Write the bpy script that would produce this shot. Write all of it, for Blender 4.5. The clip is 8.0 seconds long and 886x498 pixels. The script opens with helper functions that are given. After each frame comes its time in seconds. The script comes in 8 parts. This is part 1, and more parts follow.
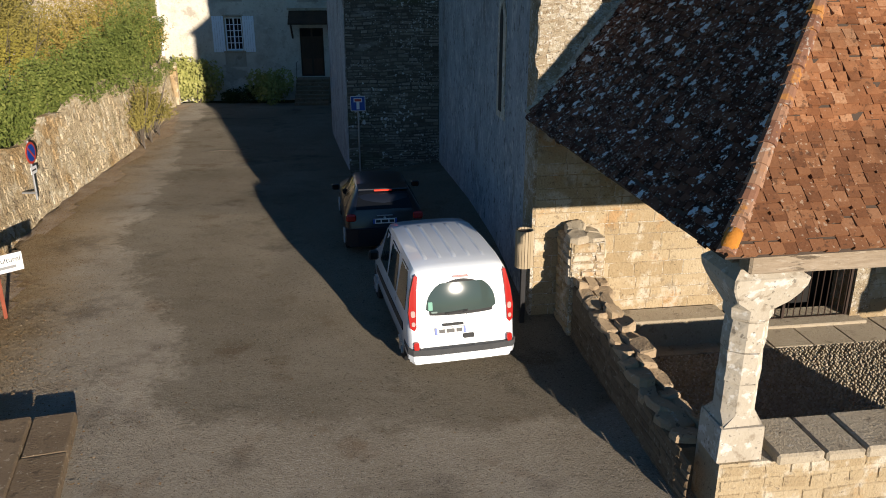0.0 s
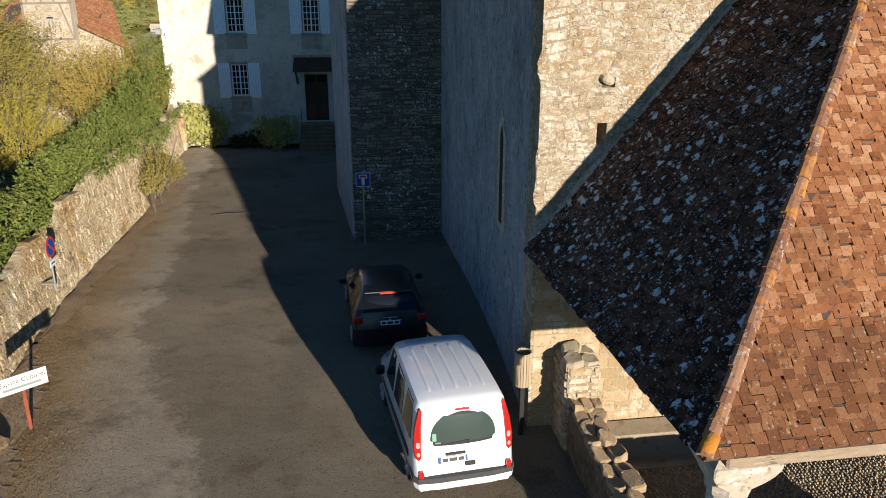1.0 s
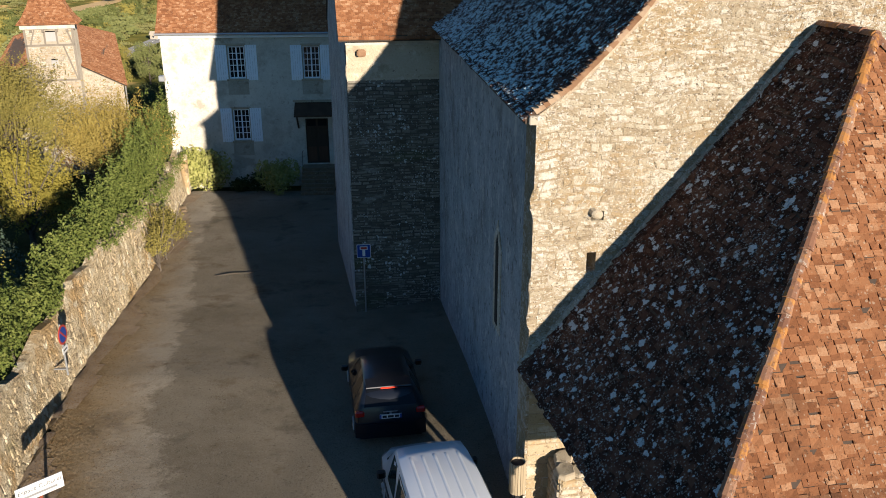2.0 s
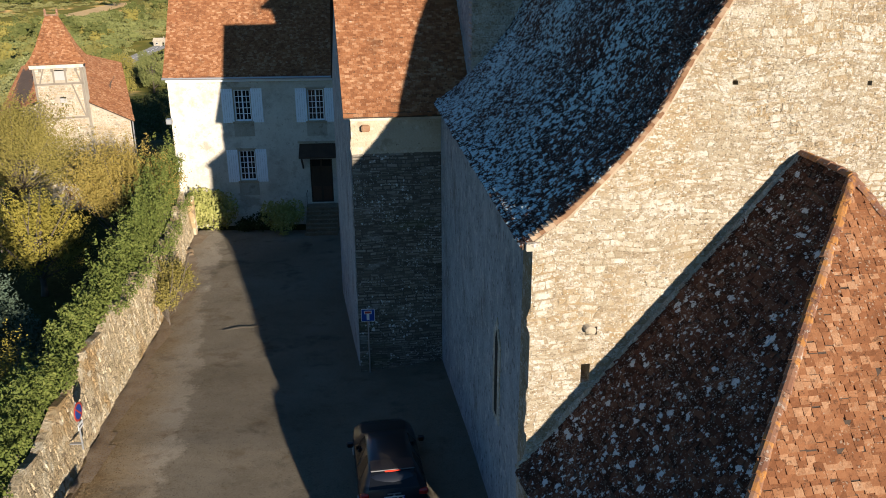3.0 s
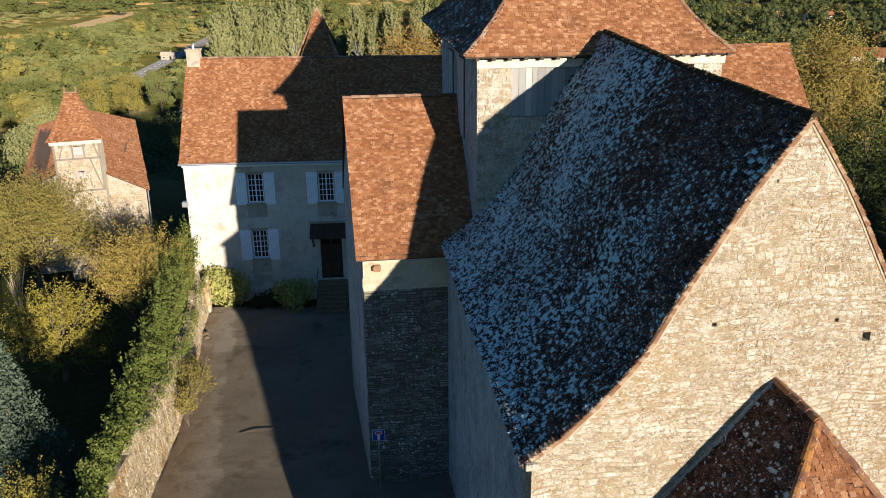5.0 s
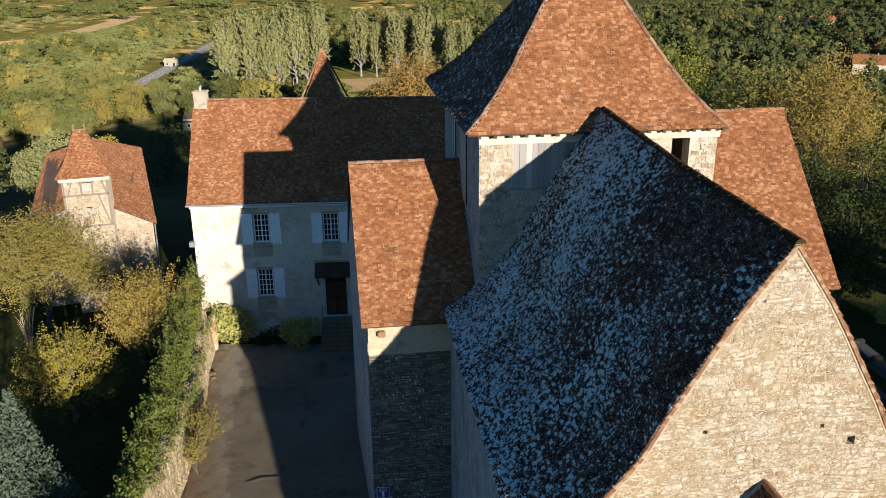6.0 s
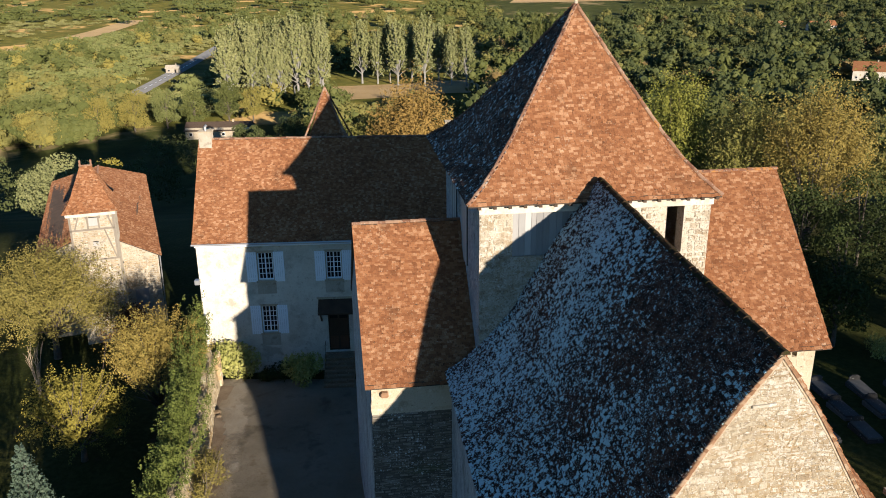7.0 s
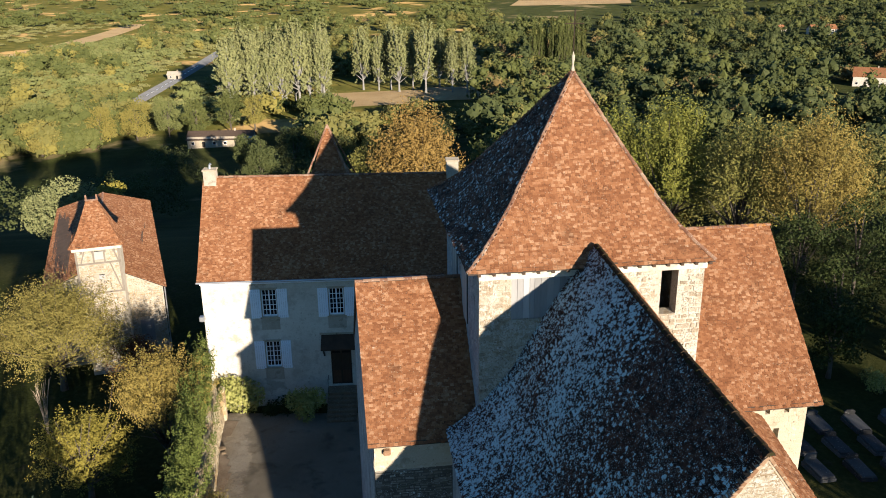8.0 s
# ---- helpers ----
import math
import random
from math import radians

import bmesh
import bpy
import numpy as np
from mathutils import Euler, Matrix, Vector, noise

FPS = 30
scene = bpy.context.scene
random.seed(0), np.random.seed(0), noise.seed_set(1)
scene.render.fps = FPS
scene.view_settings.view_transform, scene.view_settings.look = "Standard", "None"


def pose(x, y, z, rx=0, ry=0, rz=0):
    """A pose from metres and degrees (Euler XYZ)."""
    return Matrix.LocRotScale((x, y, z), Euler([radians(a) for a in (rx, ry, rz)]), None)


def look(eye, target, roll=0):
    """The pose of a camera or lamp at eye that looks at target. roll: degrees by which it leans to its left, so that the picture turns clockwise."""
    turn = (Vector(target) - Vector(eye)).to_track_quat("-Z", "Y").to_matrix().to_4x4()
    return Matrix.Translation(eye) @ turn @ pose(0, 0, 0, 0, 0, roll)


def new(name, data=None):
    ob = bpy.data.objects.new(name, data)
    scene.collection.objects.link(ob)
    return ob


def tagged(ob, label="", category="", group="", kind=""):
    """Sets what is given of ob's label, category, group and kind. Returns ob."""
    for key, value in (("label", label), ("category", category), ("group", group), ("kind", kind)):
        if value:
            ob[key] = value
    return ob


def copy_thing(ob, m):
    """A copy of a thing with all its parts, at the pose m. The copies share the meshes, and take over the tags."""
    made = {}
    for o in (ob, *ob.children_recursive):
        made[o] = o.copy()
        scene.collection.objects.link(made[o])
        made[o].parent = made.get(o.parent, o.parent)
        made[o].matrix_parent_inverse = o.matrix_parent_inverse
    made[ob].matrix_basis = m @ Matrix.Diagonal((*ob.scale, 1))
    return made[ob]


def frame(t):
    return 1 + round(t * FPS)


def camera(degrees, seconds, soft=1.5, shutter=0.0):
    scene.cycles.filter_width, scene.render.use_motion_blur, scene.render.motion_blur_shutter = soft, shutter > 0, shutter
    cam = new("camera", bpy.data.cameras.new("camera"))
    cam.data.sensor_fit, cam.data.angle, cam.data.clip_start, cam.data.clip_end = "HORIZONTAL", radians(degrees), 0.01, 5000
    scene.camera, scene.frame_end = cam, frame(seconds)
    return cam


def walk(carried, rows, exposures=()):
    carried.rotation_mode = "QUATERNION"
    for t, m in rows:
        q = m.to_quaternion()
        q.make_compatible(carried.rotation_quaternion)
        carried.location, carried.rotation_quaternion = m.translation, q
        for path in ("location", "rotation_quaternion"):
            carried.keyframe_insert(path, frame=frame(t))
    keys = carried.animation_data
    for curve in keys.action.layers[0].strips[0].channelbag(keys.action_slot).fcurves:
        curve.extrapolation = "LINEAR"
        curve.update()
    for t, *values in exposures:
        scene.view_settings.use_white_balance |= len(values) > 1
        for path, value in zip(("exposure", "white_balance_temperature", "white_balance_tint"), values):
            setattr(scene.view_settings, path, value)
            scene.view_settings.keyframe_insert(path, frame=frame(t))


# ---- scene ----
cam = camera(57.3, 8.0, 0.95)
METRES, EYE, TILT, LEAN, TURN = 20.0, 7.05, -20.2, 0.0, 0.0
ROWS = [
    (0.0, 0.0, 0.0, 0.0, 0.0, 0.0, -0.0),
    (0.5, -0.0005, -0.0218, 0.0597, 0.06, 0.09, -0.0),
    (1.0, -0.0013, -0.0437, 0.1197, 0.12, 0.17, 0.0),
    (1.5, -0.0007, -0.0653, 0.1802, 0.11, 0.24, 0.05),
    (2.0, 0.0008, -0.0855, 0.2398, 0.09, 0.3, 0.14),
    (3.5, 0.0032, -0.1489, 0.4119, 0.4, 0.47, 0.21),
    (4.0, 0.0033, -0.1711, 0.4692, 0.48, 0.56, 0.21),
    (4.5, 0.0021, -0.1935, 0.5271, 0.55, 0.62, 0.23),
    (6.0, 0.001, -0.2595, 0.7058, 0.81, 0.81, 0.19),
    (6.5, 0.001, -0.2812, 0.7637, 0.82, 0.87, 0.21),
    (7.0, 0.0014, -0.3026, 0.8218, 0.88, 0.93, 0.22),
    (7.5, 0.0023, -0.3236, 0.88, 0.94, 0.98, 0.25),
    (8.0, 0.0038, -0.3455, 0.9383, 0.97, 1.02, 0.31),
]
walk(cam, [(t, pose(0, 0, EYE, TILT, LEAN, TURN) @ pose(METRES * x, METRES * y, METRES * z, 90 + pitch, roll, yaw)) for t, x, y, z, yaw, pitch, roll in ROWS],
     exposures=[(0.0, 0.68, 5800, 10), (2.0, 0.84, 5800, 10), (4.0, 0.86, 5800, 10), (6.2, 0.76, 5800, 10), (8.0, 0.98, 5800, 10)])

# ---- light: a low sun behind the viewer's right shoulder, clear sky ----
SUN_AZ, SUN_EL = 154.3, 10.2
world = bpy.data.worlds.new("sky")
scene.world = world
world.use_nodes = True
sky = world.node_tree.nodes.new("ShaderNodeTexSky")
sky.sky_type, sky.sun_disc = "NISHITA", False
sky.air_density, sky.dust_density, sky.ozone_density = 1.0, 0.0, 3.0
sky.sun_elevation, sky.sun_rotation = radians(SUN_EL), radians(SUN_AZ)
cool = world.node_tree.nodes.new("ShaderNodeMixRGB")     # the clear, deep blue of a dry autumn sky
cool.blend_type = "MULTIPLY"
cool.inputs[0].default_value, cool.inputs[2].default_value = 1.0, (0.76, 1.0, 1.14, 1)
world.node_tree.links.new(sky.outputs[0], cool.inputs[1])
world.node_tree.links.new(cool.outputs[0], world.node_tree.nodes["Background"].inputs[0])
world.node_tree.nodes["Background"].inputs[1].default_value = 0.056
to_sun = Vector((math.sin(radians(SUN_AZ)) * math.cos(radians(SUN_EL)), math.cos(radians(SUN_AZ)) * math.cos(radians(SUN_EL)), math.sin(radians(SUN_EL))))
sun = new("sun", bpy.data.lights.new("sun", "SUN"))
sun.data.energy, sun.data.angle, sun.data.color = 5.0, radians(0.53), (1.0, 0.82, 0.61)
sun.matrix_world = look(to_sun * 200, (0, 0, 0))

# ---- materials ----
def surface(name, cols, scale=1.0, fine=20.0, rough=0.85, bump=0.3, rand="", vary=0.5, spots=(), metal=0.0, bump_size=0.02, stretch=(1, 1, 1), gloss=0.3, zone=(), matte=0.6, swell=0.0, dots=()):
    """A node material: colour stops over coarse and fine noise at world size, pieces varied by rand (object or island), patches of other colours, relief."""
    mat = bpy.data.materials.new(name)
    mat.use_nodes = True
    nt = mat.node_tree
    bsdf = nt.nodes["Principled BSDF"]
    bsdf.inputs["Roughness"].default_value, bsdf.inputs["Metallic"].default_value = rough, metal
    bsdf.inputs["Specular IOR Level"].default_value = gloss
    bsdf.inputs["Diffuse Roughness"].default_value = matte
    geo = nt.nodes.new("ShaderNodeNewGeometry")
    co = nt.nodes.new("ShaderNodeVectorMath")
    co.operation = "MULTIPLY"
    co.inputs[1].default_value = stretch
    nt.links.new(geo.outputs["Position"], co.inputs[0])

    def noise_tex(sc, detail=4.0, ro=0.6, off=0.0):
        n = nt.nodes.new("ShaderNodeTexNoise")
        n.inputs["Scale"].default_value, n.inputs["Detail"].default_value, n.inputs["Roughness"].default_value = sc, detail, ro
        if off:
            a = nt.nodes.new("ShaderNodeVectorMath")
            a.inputs[1].default_value = (off, off * 1.7, off * 0.6)
            nt.links.new(co.outputs[0], a.inputs[0])
            nt.links.new(a.outputs[0], n.inputs["Vector"])
        else:
            nt.links.new(co.outputs[0], n.inputs["Vector"])
        return n.outputs["Fac"]

    def maths(op, a, b):
        m = nt.nodes.new("ShaderNodeMath")
        m.operation = op
        for i, v in enumerate((a, b)):
            if isinstance(v, (int, float)):
                m.inputs[i].default_value = v
            else:
                nt.links.new(v, m.inputs[i])
        return m.outputs[0]

    coarse, grain = noise_tex(scale), noise_tex(fine, 5.0, 0.65)
    f = maths("ADD", maths("MULTIPLY", coarse, 0.55), maths("MULTIPLY", grain, 0.45))
    if rand:
        if rand == "object":
            src = nt.nodes.new("ShaderNodeObjectInfo").outputs["Random"]
        else:
            src = geo.outputs["Random Per Island"]
        f = maths("ADD", maths("MULTIPLY", f, 1 - vary), maths("MULTIPLY", src, vary))
    ramp = nt.nodes.new("ShaderNodeValToRGB")
    lo, hi = (0.3, 0.7) if not rand else (0.12 + 0.14 * (1 - vary), 0.88 - 0.14 * (1 - vary))
    els = ramp.color_ramp.elements
    while len(els) < len(cols):
        els.new(0.5)
    for i, c in enumerate(cols):
        els[i].position = lo + (hi - lo) * i / max(1, len(cols) - 1)
        els[i].color = (*c, 1)
    nt.links.new(f, ramp.inputs[0])
    colour = ramp.outputs[0]
    for k, (c, sc, level, soft, amount, *cluster) in enumerate(spots):
        n = noise_tex(sc, 2.0 if c[2] > 0.63 else 6.0, 0.5 if c[2] > 0.63 else 0.62, 7.3 * (k + 1))
        if cluster:
            n = maths("ADD", n, maths("MULTIPLY", maths("SUBTRACT", noise_tex(cluster[0], 3.0, 0.6, 3.1 * (k + 2)), 0.5), cluster[1]))
        mr = nt.nodes.new("ShaderNodeMapRange")
        mr.inputs["From Min"].default_value, mr.inputs["From Max"].default_value = level, level + soft
        mr.inputs["To Max"].default_value = amount
        nt.links.new(n, mr.inputs["Value"])
        mix = nt.nodes.new("ShaderNodeMixRGB")
        mix.inputs[2].default_value = (*c, 1)
        nt.links.new(mr.outputs[0], mix.inputs[0])
        nt.links.new(colour, mix.inputs[1])
        colour = mix.outputs[0]
    for k, (c, sc, base, spread, clump, amount, soft, amid) in enumerate(dots):
        # round crusts of lichen: one to a cell, its size by chance, thicker where a broad noise is high
        warped = nt.nodes.new("ShaderNodeVectorMath")
        warped.operation = "MULTIPLY_ADD"
        wob = nt.nodes.new("ShaderNodeTexNoise")
        wob.inputs["Scale"].default_value, wob.inputs["Detail"].default_value = sc * 2.2, 3.0
        nt.links.new(geo.outputs["Position"], wob.inputs["Vector"])
        nt.links.new(wob.outputs["Color"], warped.inputs[0])
        warped.inputs[1].default_value = (1.1 / sc,) * 3
        nt.links.new(geo.outputs["Position"], warped.inputs[2])
        cell = nt.nodes.new("ShaderNodeTexVoronoi")
        cell.inputs["Scale"].default_value = sc
        nt.links.new(warped.outputs[0], cell.inputs["Vector"])
        chance = nt.nodes.new("ShaderNodeSeparateColor")
        nt.links.new(cell.outputs["Color"], chance.inputs[0])
        luck = chance.outputs[0] if amid == 0 or rand != "island" else maths("ADD", maths("MULTIPLY", chance.outputs[0], 1 - amid), maths("MULTIPLY", geo.outputs["Random Per Island"], amid))
        size = maths("ADD", maths("MULTIPLY", luck, spread), base)
        size = maths("ADD", size, maths("MULTIPLY", maths("SUBTRACT", noise_tex(clump[0], 4.0, 0.6, 5.7 * (k + 1)), 0.5), clump[1]))
        if len(clump) > 2:
            # thicker in a broad band: (across y, across z, from, to, gain)
            ky, kz, v0, v1, gain = clump[2]
            sep = nt.nodes.new("ShaderNodeSeparateXYZ")
            nt.links.new(geo.outputs["Position"], sep.inputs[0])
            band = nt.nodes.new("ShaderNodeMapRange")
            band.inputs["From Min"].default_value, band.inputs["From Max"].default_value, band.inputs["To Max"].default_value = v0, v1, gain
            nt.links.new(maths("ADD", maths("MULTIPLY", sep.outputs[1], ky), maths("MULTIPLY", sep.outputs[2], kz)), band.inputs["Value"])
            size = maths("ADD", size, band.outputs[0])
        mr = nt.nodes.new("ShaderNodeMapRange")
        mr.inputs["From Max"].default_value, mr.inputs["To Max"].default_value = soft, amount
        nt.links.new(maths("SUBTRACT", size, cell.outputs["Distance"]), mr.inputs["Value"])
        mix = nt.nodes.new("ShaderNodeMixRGB")
        mix.inputs[2].default_value = (*c, 1)
        nt.links.new(mr.outputs[0], mix.inputs[0])
        nt.links.new(colour, mix.inputs[1])
        colour = mix.outputs[0]
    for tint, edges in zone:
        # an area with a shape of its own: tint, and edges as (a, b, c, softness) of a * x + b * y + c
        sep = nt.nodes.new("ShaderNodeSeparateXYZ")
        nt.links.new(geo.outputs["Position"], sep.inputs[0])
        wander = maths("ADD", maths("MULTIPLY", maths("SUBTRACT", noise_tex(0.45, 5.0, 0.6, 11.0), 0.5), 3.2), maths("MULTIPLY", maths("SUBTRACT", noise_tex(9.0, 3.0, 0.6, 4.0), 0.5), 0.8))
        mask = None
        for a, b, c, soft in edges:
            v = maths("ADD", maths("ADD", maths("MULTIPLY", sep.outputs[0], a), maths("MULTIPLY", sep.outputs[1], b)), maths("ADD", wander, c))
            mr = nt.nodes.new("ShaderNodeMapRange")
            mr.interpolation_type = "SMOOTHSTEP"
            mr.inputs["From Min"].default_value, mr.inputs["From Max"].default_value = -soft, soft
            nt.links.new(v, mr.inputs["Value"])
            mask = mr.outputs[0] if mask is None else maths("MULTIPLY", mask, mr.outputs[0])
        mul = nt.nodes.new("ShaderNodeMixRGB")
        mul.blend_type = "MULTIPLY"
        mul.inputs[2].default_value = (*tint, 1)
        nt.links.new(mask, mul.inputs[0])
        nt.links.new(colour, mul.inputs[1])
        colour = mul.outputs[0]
    nt.links.new(colour, bsdf.inputs["Base Color"])
    if bump:
        b = nt.nodes.new("ShaderNodeBump")
        b.inputs["Strength"].default_value, b.inputs["Distance"].default_value = bump, bump_size
        nt.links.new(grain, b.inputs["Height"])
        if swell:
            w = nt.nodes.new("ShaderNodeBump")
            w.inputs["Strength"].default_value, w.inputs["Distance"].default_value = 1.0, swell
            nt.links.new(noise_tex(1.7, 3.0, 0.5, 9.0), w.inputs["Height"])
            nt.links.new(w.outputs[0], b.inputs["Normal"])
        nt.links.new(b.outputs[0], bsdf.inputs["Normal"])
    return mat


def plain(name, c, rough=0.5, metal=0.0, coat=0.0):
    mat = bpy.data.materials.new(name)
    mat.use_nodes = True
    b = mat.node_tree.nodes["Principled BSDF"]
    b.inputs["Base Color"].default_value = (*c, 1)
    b.inputs["Roughness"].default_value, b.inputs["Metallic"].default_value, b.inputs["Coat Weight"].default_value = rough, metal, coat
    return mat


GOLD = (0.50, 0.20, 0.02)
TILE = [(0.155, 0.062, 0.027), (0.245, 0.105, 0.047), (0.315, 0.146, 0.067), (0.50, 0.31, 0.18)]
# tile browns darkened by hand for the slopes turned from the sun
TILE_SHADE = [(0.024, 0.015, 0.011), (0.058, 0.028, 0.019), (0.10, 0.046, 0.029), (0.15, 0.08, 0.05)]
TILE_SPOTS = [((0.07, 0.036, 0.021), 1.0, 0.56, 0.15, 0.4), ((0.05, 0.03, 0.02), 13.0, 0.60, 0.04, 0.55), ((0.40, 0.27, 0.16), 34.0, 0.64, 0.04, 0.4)]
# lichen: colour, cells a metre, least size, spread, (clump scale, clump strength), amount, softness, share by tile
TILE_DOTS = [((0.52, 0.44, 0.34), 8.0, -0.62, 0.82, (0.4, 1.5), 0.65, 0.12, 0.3), ((0.46, 0.37, 0.27), 17.0, -0.28, 0.66, (0.7, 0.7), 0.5, 0.10, 0.0), ((0.055, 0.03, 0.02), 11.0, -0.20, 0.60, (0.6, 0.7), 0.55, 0.12, 0.0)]
PORCH_DOTS = [((0.58, 0.62, 0.62), 5.6, -0.40, 0.88, (0.7, 0.8), 0.95, 0.06, 0.0), ((0.52, 0.55, 0.54), 11.0, -0.19, 0.64, (0.8, 0.9), 0.85, 0.08, 0.0), ((0.34, 0.32, 0.28), 26.0, -0.06, 0.58, (1.2, 0.6), 0.65, 0.1, 0.0)]
LICHEN_BAND = (0.9, -1.0, 0.5, 8.5, 0.31)
NAVE_DOTS = [((0.58, 0.70, 0.71), 7.0, -0.26, 0.74, (0.26, 1.7, LICHEN_BAND), 0.95, 0.10, 0.6), ((0.54, 0.65, 0.66), 12.0, -0.13, 0.58, (0.30, 1.2, LICHEN_BAND), 0.9, 0.10, 0.4), ((0.40, 0.41, 0.39), 27.0, 0.0, 0.5, (0.5, 0.6), 0.7, 0.12, 0.0)]
M = {}
M["tile"] = surface("clay_tile", TILE, 0.6, 30, rand="island", vary=0.40, spots=TILE_SPOTS, dots=TILE_DOTS, gloss=0.1, bump=0.6)
M["tile_one"] = surface("clay_tile_piece", [(0.10, 0.043, 0.021), (0.17, 0.076, 0.037), (0.225, 0.105, 0.05), (0.30, 0.165, 0.09)], 0.6, 30, rand="object", vary=0.36, spots=TILE_SPOTS, dots=TILE_DOTS, gloss=0.1, bump=0.6)
M["tile_lichen"] = surface("lichened_clay_tile", TILE_SHADE, 0.5, 30, rand="island", vary=0.5, dots=PORCH_DOTS, gloss=0.08)
M["tile_nave"] = surface("nave_clay_tile", TILE_SHADE, 0.5, 30, rand="island", vary=0.5, dots=NAVE_DOTS, gloss=0.08)
M["cap"] = surface("ridge_tile", [(0.14, 0.06, 0.035), (0.24, 0.125, 0.075), (0.36, 0.24, 0.16)], 1.5, 25, rand="island", vary=0.5, spots=[((0.50, 0.45, 0.37), 14.0, 0.575, 0.06, 0.6), (GOLD, 3.5, 0.63, 0.05, 0.6, 0.3, 0.2), ((0.56, 0.52, 0.45), 5.0, 0.64, 0.05, 0.4)])
M["cap_gold"] = surface("gold_lichened_ridge_tile", [(0.14, 0.06, 0.035), (0.24, 0.12, 0.07), (0.34, 0.20, 0.12)], 1.5, 25, rand="island", vary=0.5, spots=[((0.5, 0.48, 0.42), 14.0, 0.58, 0.06, 0.6), ((0.44, 0.20, 0.045), 5.0, 0.54, 0.06, 0.8, 0.4, 0.4), ((0.06, 0.035, 0.025), 9.0, 0.58, 0.05, 0.6)])
M["verge"] = surface("verge_mortar", [(0.36, 0.27, 0.175), (0.48, 0.39, 0.28), (0.60, 0.53, 0.42)], 3.5, 11, bump=1.0, bump_size=0.06, gloss=0.1)
M["verge_tile"] = surface("verge_tile", [(0.18, 0.095, 0.05), (0.29, 0.175, 0.10), (0.46, 0.36, 0.25)], 2.0, 20, rand="island", vary=0.5, bump=0.6, gloss=0.1)
M["cap_moss"] = surface("mossy_ridge_tile", [(0.022, 0.017, 0.011), (0.05, 0.034, 0.021), (0.085, 0.058, 0.034)], 2.5, 20, rand="island", vary=0.4, bump=1.0, bump_size=0.05, gloss=0.05, spots=[((0.045, 0.045, 0.015), 6.0, 0.52, 0.08, 0.8), ((0.42, 0.42, 0.38), 9.0, 0.66, 0.04, 0.6)])
M["batten"] = surface("roof_underside", [(0.05, 0.035, 0.025), (0.10, 0.07, 0.05)], 2, 20)
STONE = [(0.26, 0.195, 0.118), (0.405, 0.335, 0.23), (0.50, 0.44, 0.33), (0.59, 0.54, 0.435)]
STONE_SPOTS = [((0.40, 0.285, 0.145), 0.8, 0.50, 0.08, 0.6, 0.25, 0.5), ((0.64, 0.60, 0.52), 4.0, 0.56, 0.05, 0.6, 0.5, 0.5), ((0.33, 0.24, 0.135), 3.0, 0.57, 0.06, 0.55, 0.6, 0.4), ((0.24, 0.19, 0.13), 8.0, 0.57, 0.05, 0.55, 0.9, 0.3), ((0.70, 0.67, 0.60), 13.0, 0.58, 0.04, 0.7, 0.6, 0.4), ((0.085, 0.066, 0.046), 19.0, 0.60, 0.03, 0.7, 0.5, 0.3)]
STONE_DOTS = [((0.68, 0.64, 0.55), 3.2, -0.14, 0.74, (0.4, 1.4), 0.75, 0.25, 0.3), ((0.32, 0.245, 0.155), 6.0, -0.22, 0.62, (0.5, 1.4), 0.5, 0.14, 0.5), ((0.74, 0.715, 0.65), 10.0, -0.30, 0.64, (0.6, 1.3), 0.7, 0.16, 0.3), ((0.15, 0.12, 0.08), 20.0, -0.14, 0.5, (0.7, 0.8), 0.5, 0.12, 0.0), ((0.74, 0.715, 0.65), 22.0, -0.10, 0.5, (0.8, 1.0), 0.6, 0.14, 0.0)]
M["stone"] = surface("limestone", STONE, 1.6, 26, rand="island", vary=0.34, bump=1.0, bump_size=0.07, spots=STONE_SPOTS, stretch=(0.8, 0.8, 1.25), dots=STONE_DOTS, gloss=0.1)
BLOCK_SPOTS = [((0.46, 0.27, 0.11), 1.3, 0.56, 0.08, 0.6), ((0.64, 0.59, 0.49), 1.8, 0.52, 0.10, 0.75), ((0.20, 0.15, 0.095), 6.0, 0.60, 0.05, 0.5), ((0.27, 0.235, 0.18), 2.2, 0.60, 0.08, 0.55), ((0.12, 0.095, 0.065), 16.0, 0.635, 0.03, 0.7)]
M["stone_one"] = surface("limestone_piece", [(0.33, 0.245, 0.135), (0.44, 0.345, 0.21), (0.53, 0.44, 0.30)], 1.0, 20, rand="object", vary=0.34, bump=1.0, bump_size=0.05, spots=BLOCK_SPOTS, gloss=0.1)
M["porch_wall"] = surface("yellow_limestone", [(0.33, 0.245, 0.135), (0.44, 0.345, 0.21), (0.53, 0.44, 0.30)], 0.9, 20, rand="island", vary=0.34, bump=1.0, bump_size=0.05, spots=BLOCK_SPOTS, gloss=0.1)
M["mortar"] = surface("lime_mortar", STONE[:3], 1.6, 26, bump=1.0, bump_size=0.07, spots=STONE_SPOTS, stretch=(0.9, 0.9, 1.15), dots=STONE_DOTS[1:], gloss=0.1)
M["belfry_stone"] = surface("pale_belfry_stone", [(0.27, 0.215, 0.14), (0.40, 0.34, 0.25), (0.49, 0.44, 0.345), (0.58, 0.54, 0.455)], 1.8, 22, rand="island", vary=0.45, bump=1.0, bump_size=0.05, spots=STONE_SPOTS[1:], dots=STONE_DOTS[2:], gloss=0.1)
